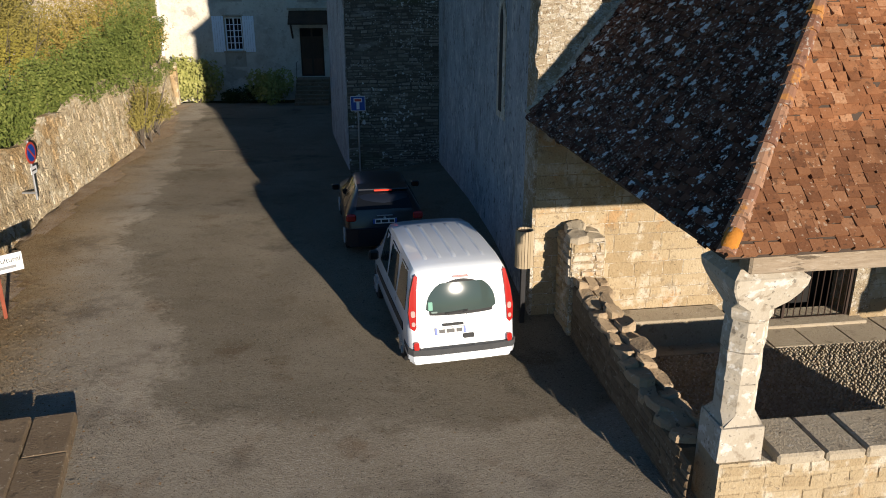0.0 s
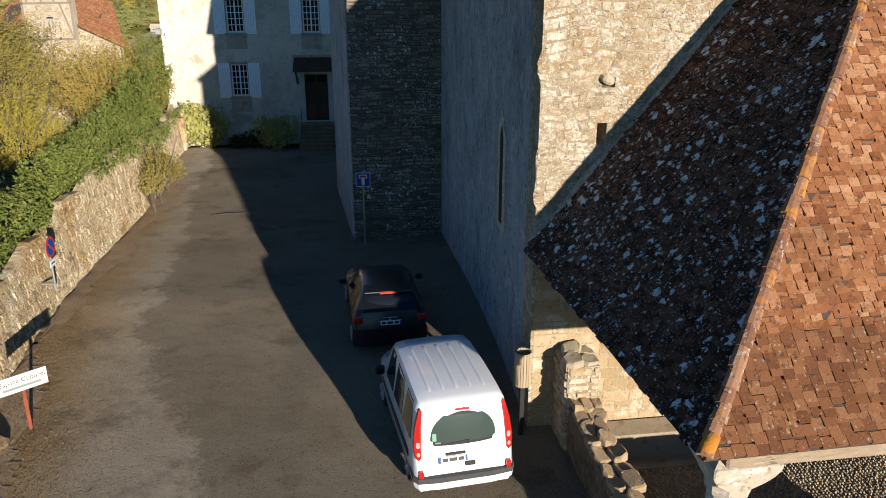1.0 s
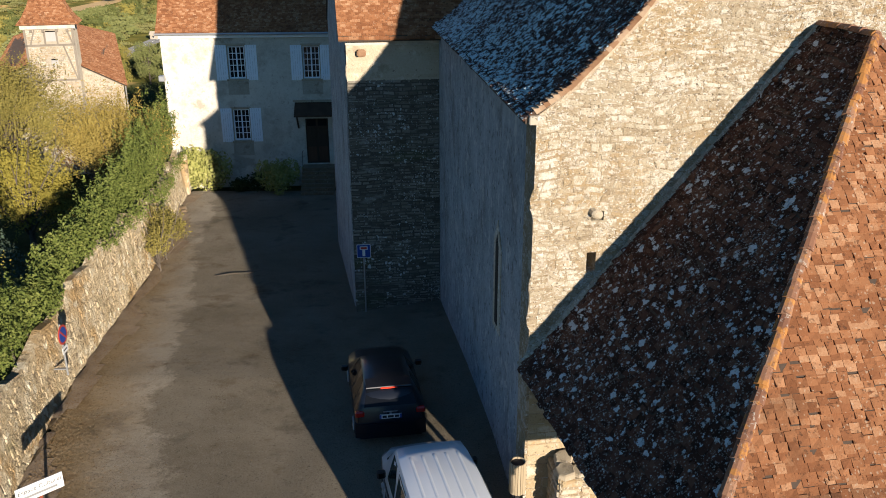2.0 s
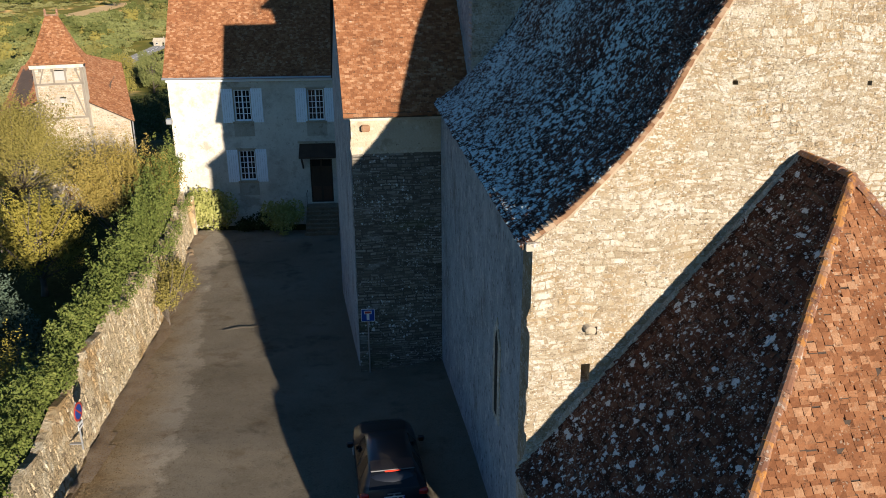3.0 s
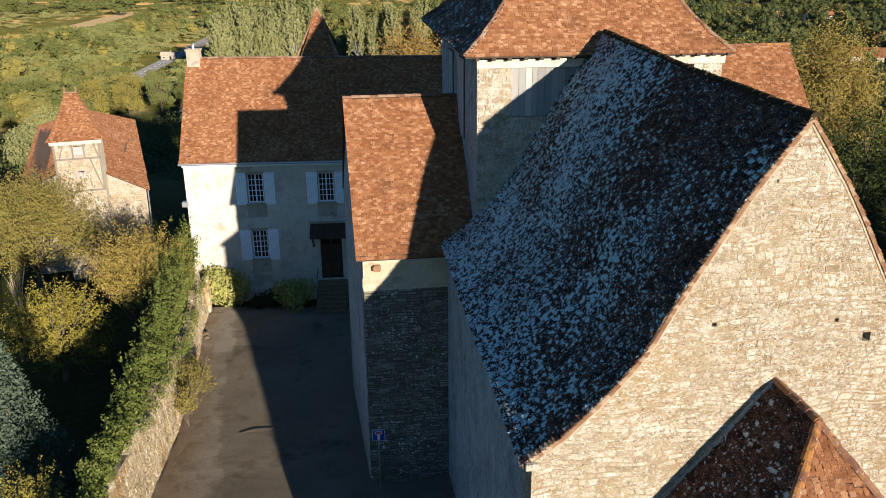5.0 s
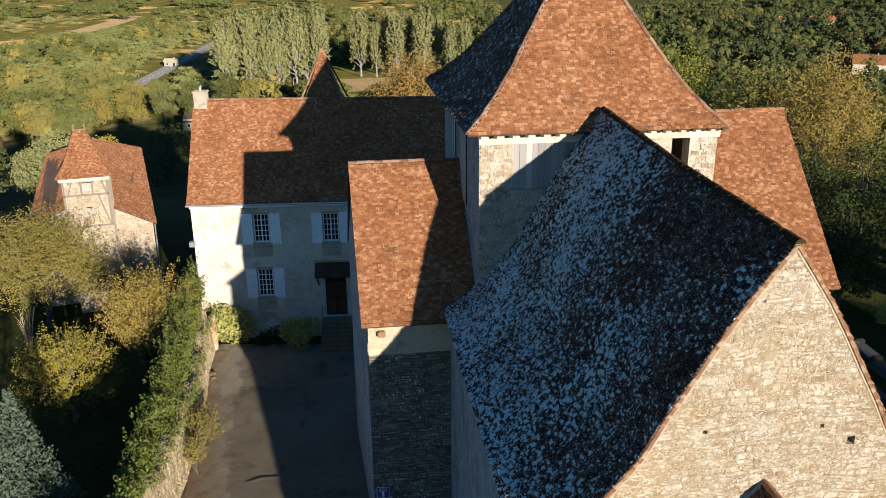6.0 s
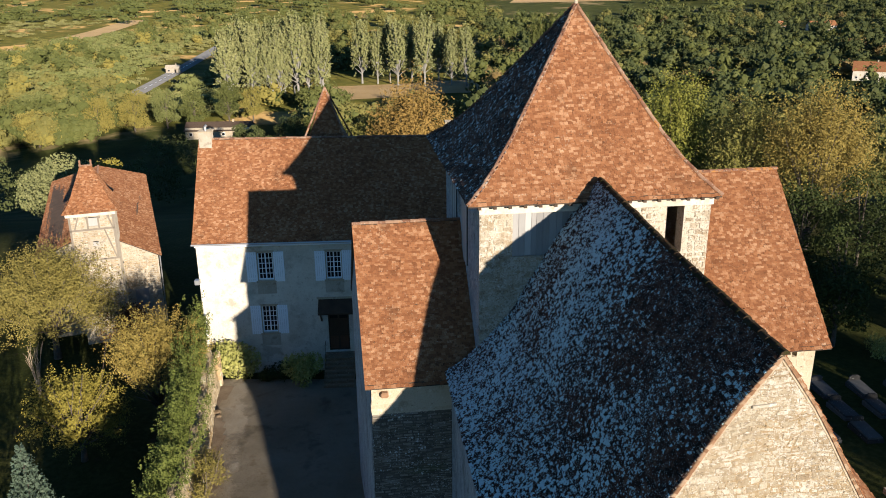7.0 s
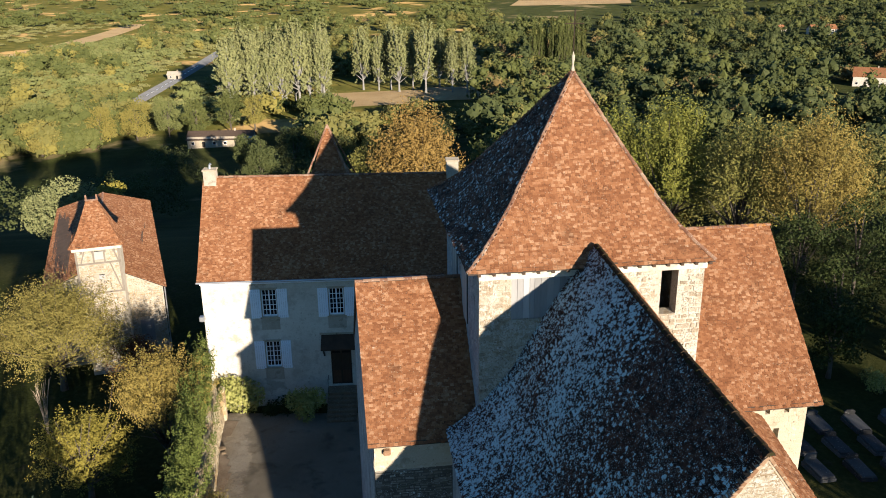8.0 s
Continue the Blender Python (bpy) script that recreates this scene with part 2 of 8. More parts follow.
M["top_stone"] = surface("pale_rubble_stone", [(0.40, 0.325, 0.22), (0.52, 0.45, 0.33), (0.61, 0.545, 0.42)], 0.9, 16, rand="island", vary=0.12, bump=1.0, bump_size=0.05, spots=[((0.30, 0.235, 0.15), 1.6, 0.57, 0.1, 0.6), ((0.15, 0.12, 0.085), 9.0, 0.63, 0.04, 0.7), ((0.68, 0.63, 0.53), 4.0, 0.58, 0.08, 0.6)], gloss=0.1)
M["red_stone"] = surface("reddish_stone", [(0.26, 0.14, 0.075), (0.38, 0.24, 0.14)], 3.0, 22, bump=0.8)
M["loose_stone"] = surface("loose_capping_stone", [(0.25, 0.175, 0.10), (0.37, 0.275, 0.17), (0.49, 0.39, 0.265)], 2.0, 22, rand="island", vary=0.4, bump=1.0, bump_size=0.03, spots=[((0.52, 0.47, 0.38), 6.0, 0.60, 0.06, 0.7), ((0.08, 0.06, 0.042), 10.0, 0.60, 0.05, 0.7)])
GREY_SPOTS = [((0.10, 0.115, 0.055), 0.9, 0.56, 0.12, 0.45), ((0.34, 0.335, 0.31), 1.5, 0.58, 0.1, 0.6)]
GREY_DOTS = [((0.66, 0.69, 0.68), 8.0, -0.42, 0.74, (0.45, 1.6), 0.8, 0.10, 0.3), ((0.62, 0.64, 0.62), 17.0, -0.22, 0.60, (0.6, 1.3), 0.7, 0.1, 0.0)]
# annex stone and mortar, coloured darker to carry the wall's shade
M["grey_stone"] = surface("shade_toned_stone", [(0.085, 0.074, 0.057), (0.155, 0.136, 0.107), (0.235, 0.208, 0.166), (0.34, 0.31, 0.26)], 0.8, 20, rand="island", vary=0.5, bump=0.8, bump_size=0.03, spots=GREY_SPOTS, stretch=(0.5, 0.5, 1.5), dots=GREY_DOTS, gloss=0.1)
M["grey_mortar"] = surface("shade_toned_mortar", [(0.06, 0.053, 0.043), (0.115, 0.103, 0.084), (0.19, 0.172, 0.142)], 1.0, 20, bump=0.8, bump_size=0.03, spots=GREY_SPOTS, stretch=(0.5, 0.5, 1.5), dots=GREY_DOTS, gloss=0.1)
# grey stone tinted blue: the skylight of the shaded side is in the colour
M["side_stone"] = surface("shade_blued_stone", [(0.215, 0.235, 0.25), (0.365, 0.395, 0.42), (0.52, 0.555, 0.585)], 1.4, 16, bump=1.0, bump_size=0.08, spots=[((0.15, 0.14, 0.125), 0.7, 0.56, 0.12, 0.6), ((0.10, 0.095, 0.085), 7.0, 0.585, 0.04, 0.7), ((0.66, 0.655, 0.62), 4.0, 0.57, 0.05, 0.6), ((0.66, 0.65, 0.62), 16.0, 0.60, 0.03, 0.6)], stretch=(1, 1.0, 0.6))
M["ashlar"] = surface("dressed_limestone", [(0.36, 0.305, 0.225), (0.47, 0.415, 0.325), (0.56, 0.515, 0.435)], 1.6, 14, rand="island", vary=0.25, bump=0.7, bump_size=0.02, spots=[((0.24, 0.19, 0.13), 4.0, 0.57, 0.08, 0.6), ((0.17, 0.145, 0.11), 20.0, 0.61, 0.04, 0.6), ((0.70, 0.68, 0.63), 6.0, 0.55, 0.06, 0.7)], dots=[((0.09, 0.08, 0.065), 13.0, -0.16, 0.52, (0.9, 1.0), 0.6, 0.1, 0.0)])
M["coping"] = surface("coping_stone", [(0.31, 0.25, 0.17), (0.42, 0.355, 0.255), (0.53, 0.465, 0.36)], 1.4, 24, rand="island", vary=0.35, bump=0.8, bump_size=0.03, spots=[((0.13, 0.105, 0.075), 3.0, 0.57, 0.1, 0.6), ((0.54, 0.50, 0.43), 12.0, 0.62, 0.04, 0.6), ((0.09, 0.075, 0.055), 22.0, 0.62, 0.03, 0.6)])
# brown slabs; also darkens the parapet's outer face in place of shade
M["brown_slab"] = surface("brown_stone_slab", [(0.11, 0.075, 0.042), (0.18, 0.13, 0.078), (0.27, 0.205, 0.13)], 2.0, 24, rand="island", vary=0.3, bump=1.0, bump_size=0.03, spots=[((0.36, 0.31, 0.23), 10.0, 0.60, 0.05, 0.7), ((0.05, 0.038, 0.025), 5.0, 0.58, 0.08, 0.6)])
M["render_wall"] = surface("lime_render", [(0.53, 0.48, 0.39), (0.645, 0.60, 0.51), (0.73, 0.69, 0.61)], 0.5, 9, bump=0.7, bump_size=0.03, spots=[((0.36, 0.31, 0.235), 0.9, 0.54, 0.14, 0.5), ((0.33, 0.28, 0.21), 5.0, 0.60, 0.06, 0.5), ((0.24, 0.20, 0.15), 0.5, 0.62, 0.05, 0.5), ((0.42, 0.37, 0.29), 2.0, 0.55, 0.1, 0.5)], gloss=0.1)
M["old_timber"] = surface("grey_brown_timber", [(0.19, 0.16, 0.125), (0.30, 0.265, 0.215)], 2, 26, stretch=(1, 1, 0.2))
M["old_render"] = surface("old_plaster", [(0.33, 0.285, 0.215), (0.43, 0.38, 0.30), (0.51, 0.465, 0.385)], 0.9, 12, bump=0.6, spots=[((0.20, 0.17, 0.13), 2.2, 0.56, 0.1, 0.6), ((0.50, 0.47, 0.40), 5.0, 0.60, 0.06, 0.5)])
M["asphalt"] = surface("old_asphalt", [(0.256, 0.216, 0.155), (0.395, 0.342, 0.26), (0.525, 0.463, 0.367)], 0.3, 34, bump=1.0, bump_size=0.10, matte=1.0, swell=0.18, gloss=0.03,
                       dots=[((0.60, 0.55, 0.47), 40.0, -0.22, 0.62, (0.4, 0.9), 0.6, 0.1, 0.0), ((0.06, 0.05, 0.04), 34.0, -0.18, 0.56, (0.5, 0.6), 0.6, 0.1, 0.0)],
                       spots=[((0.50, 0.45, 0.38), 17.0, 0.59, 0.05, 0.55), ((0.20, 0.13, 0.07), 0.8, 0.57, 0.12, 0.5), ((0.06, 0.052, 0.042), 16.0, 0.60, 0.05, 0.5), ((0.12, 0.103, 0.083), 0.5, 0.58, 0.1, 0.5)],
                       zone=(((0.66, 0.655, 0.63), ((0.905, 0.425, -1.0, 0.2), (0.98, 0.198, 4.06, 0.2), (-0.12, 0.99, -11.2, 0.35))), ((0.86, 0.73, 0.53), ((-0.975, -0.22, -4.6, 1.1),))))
M["road_grey"] = surface("grey_road", [(0.10, 0.10, 0.10), (0.15, 0.15, 0.15), (0.20, 0.20, 0.20)], 0.2, 6, bump=0.6, bump_size=0.05, matte=1.0, gloss=0.05)
M["verge_dirt"] = surface("leaf_littered_dirt", [(0.16, 0.112, 0.068), (0.27, 0.205, 0.138), (0.38, 0.31, 0.225)], 1.2, 30, bump=1.0, bump_size=0.03, spots=[((0.42, 0.34, 0.22), 20.0, 0.64, 0.04, 0.8), ((0.08, 0.035, 0.015), 12.0, 0.62, 0.05, 0.7)])
M["wall_stone"] = surface("rough_wall_stone", [(0.35, 0.265, 0.15), (0.475, 0.38, 0.235), (0.58, 0.48, 0.32), (0.67, 0.58, 0.42)], 0.9, 9, rand="island", vary=0.10, bump=1.0, bump_size=0.2, spots=[((0.42, 0.27, 0.11), 0.35, 0.50, 0.10, 0.7), ((0.15, 0.115, 0.075), 3.2, 0.57, 0.06, 0.65), ((0.20, 0.18, 0.075), 0.9, 0.60, 0.08, 0.5), ((0.68, 0.595, 0.43), 1.6, 0.54, 0.08, 0.8)], dots=[((0.74, 0.67, 0.51), 2.6, -0.12, 0.70, (0.6, 1.2), 0.85, 0.2, 0.2), ((0.13, 0.10, 0.065), 5.5, -0.18, 0.58, (0.6, 1.0), 0.65, 0.16, 0.0)], gloss=0.1)
# grass colour lowered for the shaded churchyard; zone paints the valley sunlit beyond y 300
M["grass"] = surface("rough_grass", [(0.015, 0.02, 0.006), (0.036, 0.042, 0.012), (0.085, 0.08, 0.028)], 0.08, 3.0, gloss=0.03, bump=0.9, bump_size=0.1, spots=[((0.20, 0.155, 0.08), 0.012, 0.56, 0.05, 0.8), ((0.06, 0.045, 0.028), 0.5, 0.62, 0.08, 0.7)], matte=1.0, zone=(((2.1, 1.75, 1.35), ((0.0, 1.0, -300.0, 6.0), (-1.0, 0.0, 30.0, 15.0))),))
M["grave_stone"] = surface("dark_grave_stone", [(0.035, 0.035, 0.035), (0.07, 0.07, 0.07), (0.13, 0.13, 0.125)], 1.5, 24, rand="object", vary=0.6, rough=0.9, gloss=0.1, spots=[((0.34, 0.34, 0.32), 9.0, 0.62, 0.05, 0.6)])
M["meadow"] = surface("dry_meadow", [(0.24, 0.165, 0.075), (0.34, 0.24, 0.115), (0.42, 0.31, 0.16)], 0.06, 1.2, bump=1.0, bump_size=0.6, matte=1.0)
M["paint_white"] = surface("white_paint", [(0.84, 0.88, 0.92), (0.90, 0.93, 0.96)], 3, 30, rough=0.6, bump=0.1)
M["glass"] = plain("window_glass", (0.015, 0.017, 0.02), 0.06)
M["wood_grey"] = surface("weathered_boards", [(0.24, 0.235, 0.225), (0.38, 0.37, 0.355), (0.52, 0.51, 0.49)], 1.5, 26, rand="object", vary=0.5, stretch=(1, 1, 0.12))
M["beam"] = surface("oak_beam", [(0.22, 0.165, 0.105), (0.34, 0.27, 0.19), (0.45, 0.375, 0.285)], 1.5, 26, stretch=(0.12, 1, 1), bump=0.8, bump_size=0.03, spots=[((0.07, 0.05, 0.032), 12.0, 0.57, 0.05, 0.75), ((0.50, 0.43, 0.34), 20.0, 0.58, 0.06, 0.5)])
M["door_wood"] = surface("dark_oak", [(0.04, 0.024, 0.014), (0.09, 0.055, 0.032)], 2, 30, rough=0.6, stretch=(1, 1, 0.15))
M["red_door"] = surface("reddish_oak", [(0.07, 0.032, 0.017), (0.14, 0.068, 0.036)], 2, 30, rough=0.6, stretch=(1, 1, 0.15))
M["iron"] = surface("wrought_iron", [(0.03, 0.022, 0.018), (0.08, 0.05, 0.035)], 6, 40, rough=0.6, metal=0.4)
# flat black standing in for the shade inside openings
M["dark"] = plain("painted_dark", (0.01, 0.009, 0.008), 0.9)
M["zinc"] = plain("zinc", (0.45, 0.46, 0.47), 0.45, 0.7)
M["bark"] = surface("bark", [(0.07, 0.055, 0.04), (0.15, 0.125, 0.10)], 3, 25, bump=0.8)
M["pale_bark"] = surface("pale_bark", [(0.22, 0.21, 0.185), (0.38, 0.365, 0.33)], 1.5, 12, bump=0.6)
M["van_paint"] = plain("white_car_paint", (0.82, 0.86, 0.90), 0.3, 0.0, 1.0)
M["black_paint"] = plain("black_car_paint", (0.006, 0.008, 0.014), 0.30, 0.0, 0.15)
M["trim"] = surface("black_plastic", [(0.015, 0.015, 0.016), (0.03, 0.03, 0.032)], 8, 60, rough=0.6, bump=0.2)
M["tyre"] = surface("tyre_rubber", [(0.012, 0.012, 0.012), (0.03, 0.029, 0.028)], 8, 40, rough=0.85)
M["alloy"] = plain("wheel_alloy", (0.35, 0.36, 0.37), 0.35, 0.9)
M["lamp_red"] = plain("red_lamp_glass", (0.36, 0.014, 0.010), 0.2, 0.0, 0.6)
M["lamp_clear"] = plain("clear_lamp_glass", (0.50, 0.36, 0.33), 0.15, 0.1, 0.6)
M["car_glass"] = plain("tinted_glass", (0.018, 0.026, 0.024), 0.05, 0.0, 0.5)
M["dark_glass"] = plain("near_black_glass", (0.006, 0.007, 0.009), 0.12)
M["dark_glass"].node_tree.nodes["Principled BSDF"].inputs["Specular IOR Level"].default_value = 0.25
M["plate"] = plain("plate_white", (0.72, 0.72, 0.70), 0.4)
M["ink"] = plain("black_print", (0.02, 0.02, 0.022), 0.5)
M["sign_blue"] = plain("sign_blue", (0.015, 0.06, 0.32), 0.35)
M["sign_red"] = plain("sign_red", (0.48, 0.055, 0.03), 0.4)
M["sign_white"] = plain("sign_white", (0.78, 0.78, 0.76), 0.4)
M["rust_paint"] = surface("brown_red_paint", [(0.20, 0.05, 0.025), (0.32, 0.09, 0.045)], 6, 30, rough=0.6)
M["bin_wood"] = surface("bin_slat_wood", [(0.33, 0.26, 0.16), (0.46, 0.38, 0.26)], 4, 30, rand="object", vary=0.4, stretch=(1, 1, 0.12))


def leafy(name, cols, vary=0.3, coarse=0.55):
    return surface(name, cols, coarse, 2.0, rough=0.6, bump=0.0, rand="island", vary=vary, gloss=0.08)


M["leaf_hedge"] = leafy("ivy_leaf", [(0.045, 0.062, 0.014), (0.115, 0.142, 0.032), (0.24, 0.255, 0.07)])
M["leaf_gold"] = leafy("golden_leaf", [(0.165, 0.12, 0.028), (0.28, 0.212, 0.053), (0.40, 0.325, 0.095)])
M["leaf_yellow"] = leafy("yellow_green_leaf", [(0.15, 0.13, 0.025), (0.25, 0.215, 0.04), (0.36, 0.30, 0.065)])
M["leaf_olive"] = leafy("olive_leaf", [(0.14, 0.135, 0.034), (0.235, 0.22, 0.057), (0.35, 0.31, 0.09)])
M["leaf_green"] = leafy("green_leaf", [(0.07, 0.095, 0.022), (0.12, 0.15, 0.034), (0.19, 0.215, 0.05)])
M["leaf_straw"] = leafy("straw_leaf", [(0.12, 0.105, 0.028), (0.215, 0.183, 0.048), (0.32, 0.268, 0.08)])
# green leaf darkened in colour for plants that stand in shade
M["leaf_shade"] = leafy("shade_darkened_leaf", [(0.02, 0.03, 0.01), (0.045, 0.06, 0.018), (0.085, 0.10, 0.03)])
M["leaf_poplar"] = leafy("poplar_leaf", [(0.13, 0.145, 0.06), (0.21, 0.22, 0.09), (0.30, 0.30, 0.135)])
M["leaf_rust"] = leafy("rusty_leaf", [(0.17, 0.105, 0.03), (0.27, 0.175, 0.05), (0.36, 0.25, 0.075)])
M["leaf_red"] = leafy("red_brown_leaf", [(0.06, 0.028, 0.016), (0.11, 0.05, 0.026), (0.18, 0.085, 0.04)])
M["leaf_oak"] = leafy("oak_leaf", [(0.12, 0.13, 0.026), (0.215, 0.22, 0.042), (0.34, 0.32, 0.065)])
M["leaf_spruce"] = leafy("spruce_needle", [(0.05, 0.075, 0.05), (0.09, 0.125, 0.085), (0.15, 0.19, 0.135)])
M["leaf_laurel"] = leafy("laurel_leaf", [(0.20, 0.22, 0.05), (0.34, 0.34, 0.10), (0.48, 0.46, 0.18)])
FAR = 0.22
M["far_green"] = leafy("woodland_green", [(0.055, 0.066, 0.02), (0.10, 0.112, 0.033), (0.165, 0.17, 0.055)], FAR, 0.03)
M["far_olive"] = leafy("woodland_olive", [(0.10, 0.098, 0.03), (0.165, 0.155, 0.046), (0.24, 0.215, 0.07)], FAR, 0.03)
M["far_yellow"] = leafy("woodland_yellow", [(0.15, 0.135, 0.035), (0.23, 0.20, 0.05), (0.31, 0.265, 0.075)], FAR, 0.03)
M["far_rust"] = leafy("woodland_rust", [(0.12, 0.088, 0.035), (0.19, 0.135, 0.052), (0.26, 0.19, 0.075)], FAR, 0.03)
M["far_dark"] = leafy("woodland_dark", [(0.038, 0.05, 0.02), (0.07, 0.084, 0.03), (0.12, 0.13, 0.045)], FAR, 0.03)
M["far_scrub"] = leafy("scrub", [(0.11, 0.13, 0.042), (0.165, 0.178, 0.06), (0.235, 0.235, 0.085)], FAR, 0.02)
M["far_meadow"] = leafy("meadow_scrub", [(0.14, 0.14, 0.05), (0.20, 0.195, 0.07), (0.27, 0.25, 0.10)], FAR, 0.02)
M["far_poplar"] = leafy("poplar_foliage", [(0.125, 0.14, 0.06), (0.215, 0.222, 0.09), (0.33, 0.32, 0.14)], 0.3, 0.1)

# ---- building helpers ----
class Bag:
    """Collects vertices and faces of one mesh."""

    def __init__(self):
        self.v, self.f = [], []

    def add(self, verts, faces):
        n = len(self.v)
        self.v.extend(tuple(p) for p in verts)
        self.f.extend(tuple(i + n for i in f) for f in faces)
        return self

    def box(self, x0, y0, z0, x1, y1, z1, m=None, cut=0.0):
        """An upright box; cut chamfers its edges by drawing the corners of each face in."""
        if cut:
            c = cut
            vs, fs = [], []
            X, Y, Z = (x0, x1), (y0, y1), (z0, z1)
            idx = {}
            for i in (0, 1):
                for j in (0, 1):
                    for k in (0, 1):
                        sx, sy, sz = (1 - 2 * i) * c, (1 - 2 * j) * c, (1 - 2 * k) * c
                        for ax, p in (("x", (X[i], Y[j] + sy, Z[k] + sz)), ("y", (X[i] + sx, Y[j], Z[k] + sz)), ("z", (X[i] + sx, Y[j] + sy, Z[k]))):
                            idx[i, j, k, ax] = len(vs)
                            vs.append(p)
            g = idx
            for a in (0, 1):
                fs.append(tuple(g[a, j, k, "x"] for j, k in ((0, 0), (1, 0), (1, 1), (0, 1))))
                fs.append(tuple(g[i, a, k, "y"] for i, k in ((0, 0), (1, 0), (1, 1), (0, 1))))
                fs.append(tuple(g[i, j, a, "z"] for i, j in ((0, 0), (1, 0), (1, 1), (0, 1))))
                for b in (0, 1):
                    fs.append((g[a, b, 0, "x"], g[a, b, 1, "x"], g[a, b, 1, "y"], g[a, b, 0, "y"]))
                    fs.append((g[a, 0, b, "x"], g[a, 1, b, "x"], g[a, 1, b, "z"], g[a, 0, b, "z"]))
                    fs.append((g[0, a, b, "y"], g[1, a, b, "y"], g[1, a, b, "z"], g[0, a, b, "z"]))
                    for d in (0, 1):
                        fs.append((g[a, b, d, "x"], g[a, b, d, "y"], g[a, b, d, "z"]))
        else:
            vs = [(x0, y0, z0), (x1, y0, z0), (x1, y1, z0), (x0, y1, z0), (x0, y0, z1), (x1, y0, z1), (x1, y1, z1), (x0, y1, z1)]
            fs = [(3, 2, 1, 0), (4, 5, 6, 7), (0, 1, 5, 4), (1, 2, 6, 5), (2, 3, 7, 6), (3, 0, 4, 7)]
        if m is not None:
            vs = [m @ Vector(p) for p in vs]
        return self.add(vs, fs)

    def prism(self, pts, lo, hi, axis="y", m=None):
        """A flat outline drawn through a depth: pts are (a, b) in the two other axes."""
        n = len(pts)

        def at(p, d):
            a, b = p
            q = {"x": (d, a, b), "y": (a, d, b), "z": (a, b, d)}[axis]
            return m @ Vector(q) if m is not None else q
        vs = [at(p, lo) for p in pts] + [at(p, hi) for p in pts]
        fs = [tuple(range(n - 1, -1, -1)), tuple(range(n, 2 * n))] + [(i, (i + 1) % n, (i + 1) % n + n, i + n) for i in range(n)]
        return self.add(vs, fs)

    def tube(self, path, radii, n=8, caps=True):
        """A round tube along points."""
        path = [Vector(p) for p in path]
        if isinstance(radii, (int, float)):
            radii = [radii] * len(path)
        base, vs, fs = None, [], []
        for i, p in enumerate(path):
            d = (path[min(i + 1, len(path) - 1)] - path[max(i - 1, 0)]).normalized()
            side = d.cross(Vector((0, 0, 1)) if abs(d.z) < 0.9 else Vector((1, 0, 0))).normalized()
            if base is not None and side.dot(base) < 0:
                side = -side
            base, up = side, d.cross(side)
            vs += [p + (side * math.cos(6.28319 * k / n) + up * math.sin(6.28319 * k / n)) * radii[i] for k in range(n)]
        for i in range(len(path) - 1):
            fs += [(i * n + k, i * n + (k + 1) % n, (i + 1) * n + (k + 1) % n, (i + 1) * n + k) for k in range(n)]
        if caps:
            fs += [tuple(range(n - 1, -1, -1)), tuple((len(path) - 1) * n + k for k in range(n))]
        return self.add(vs, fs)

    def mesh(self, name, smooth=False):
        me = bpy.data.meshes.new(name)
        me.from_pydata(self.v, [], self.f)
        bm = bmesh.new()
        bm.from_mesh(me)
        if len(self.f) < 20000:
            bmesh.ops.recalc_face_normals(bm, faces=bm.faces)
        if smooth:
            for f in bm.faces:
                f.smooth = True
        bm.to_mesh(me)
        bm.free()
        return me


def part(name, bag, material, parent=None, label="", smooth=False, m=None, kind=""):
    """One mesh object under a thing or a part."""
    me = bag.mesh(name, smooth) if isinstance(bag, Bag) else bag
    if not me.materials:
        me.materials.append(material)
    ob = new(name, me)
    if parent is not None:
        ob.parent = parent
    if m is not None:
        ob.matrix_basis = m
    return tagged(ob, label=label, kind=kind)


def thing(name, m, label, category, group="", kind=""):
    ob = new(name)
    ob.empty_display_size = 0.2
    ob.matrix_basis = m
    return tagged(ob, label, category, group, kind)


def mix(a, b, t):
    return a + (b - a) * t


def smooth_step(a, b, x):
    t = min(1.0, max(0.0, (x - a) / (b - a)))
    return t * t * (3 - 2 * t)


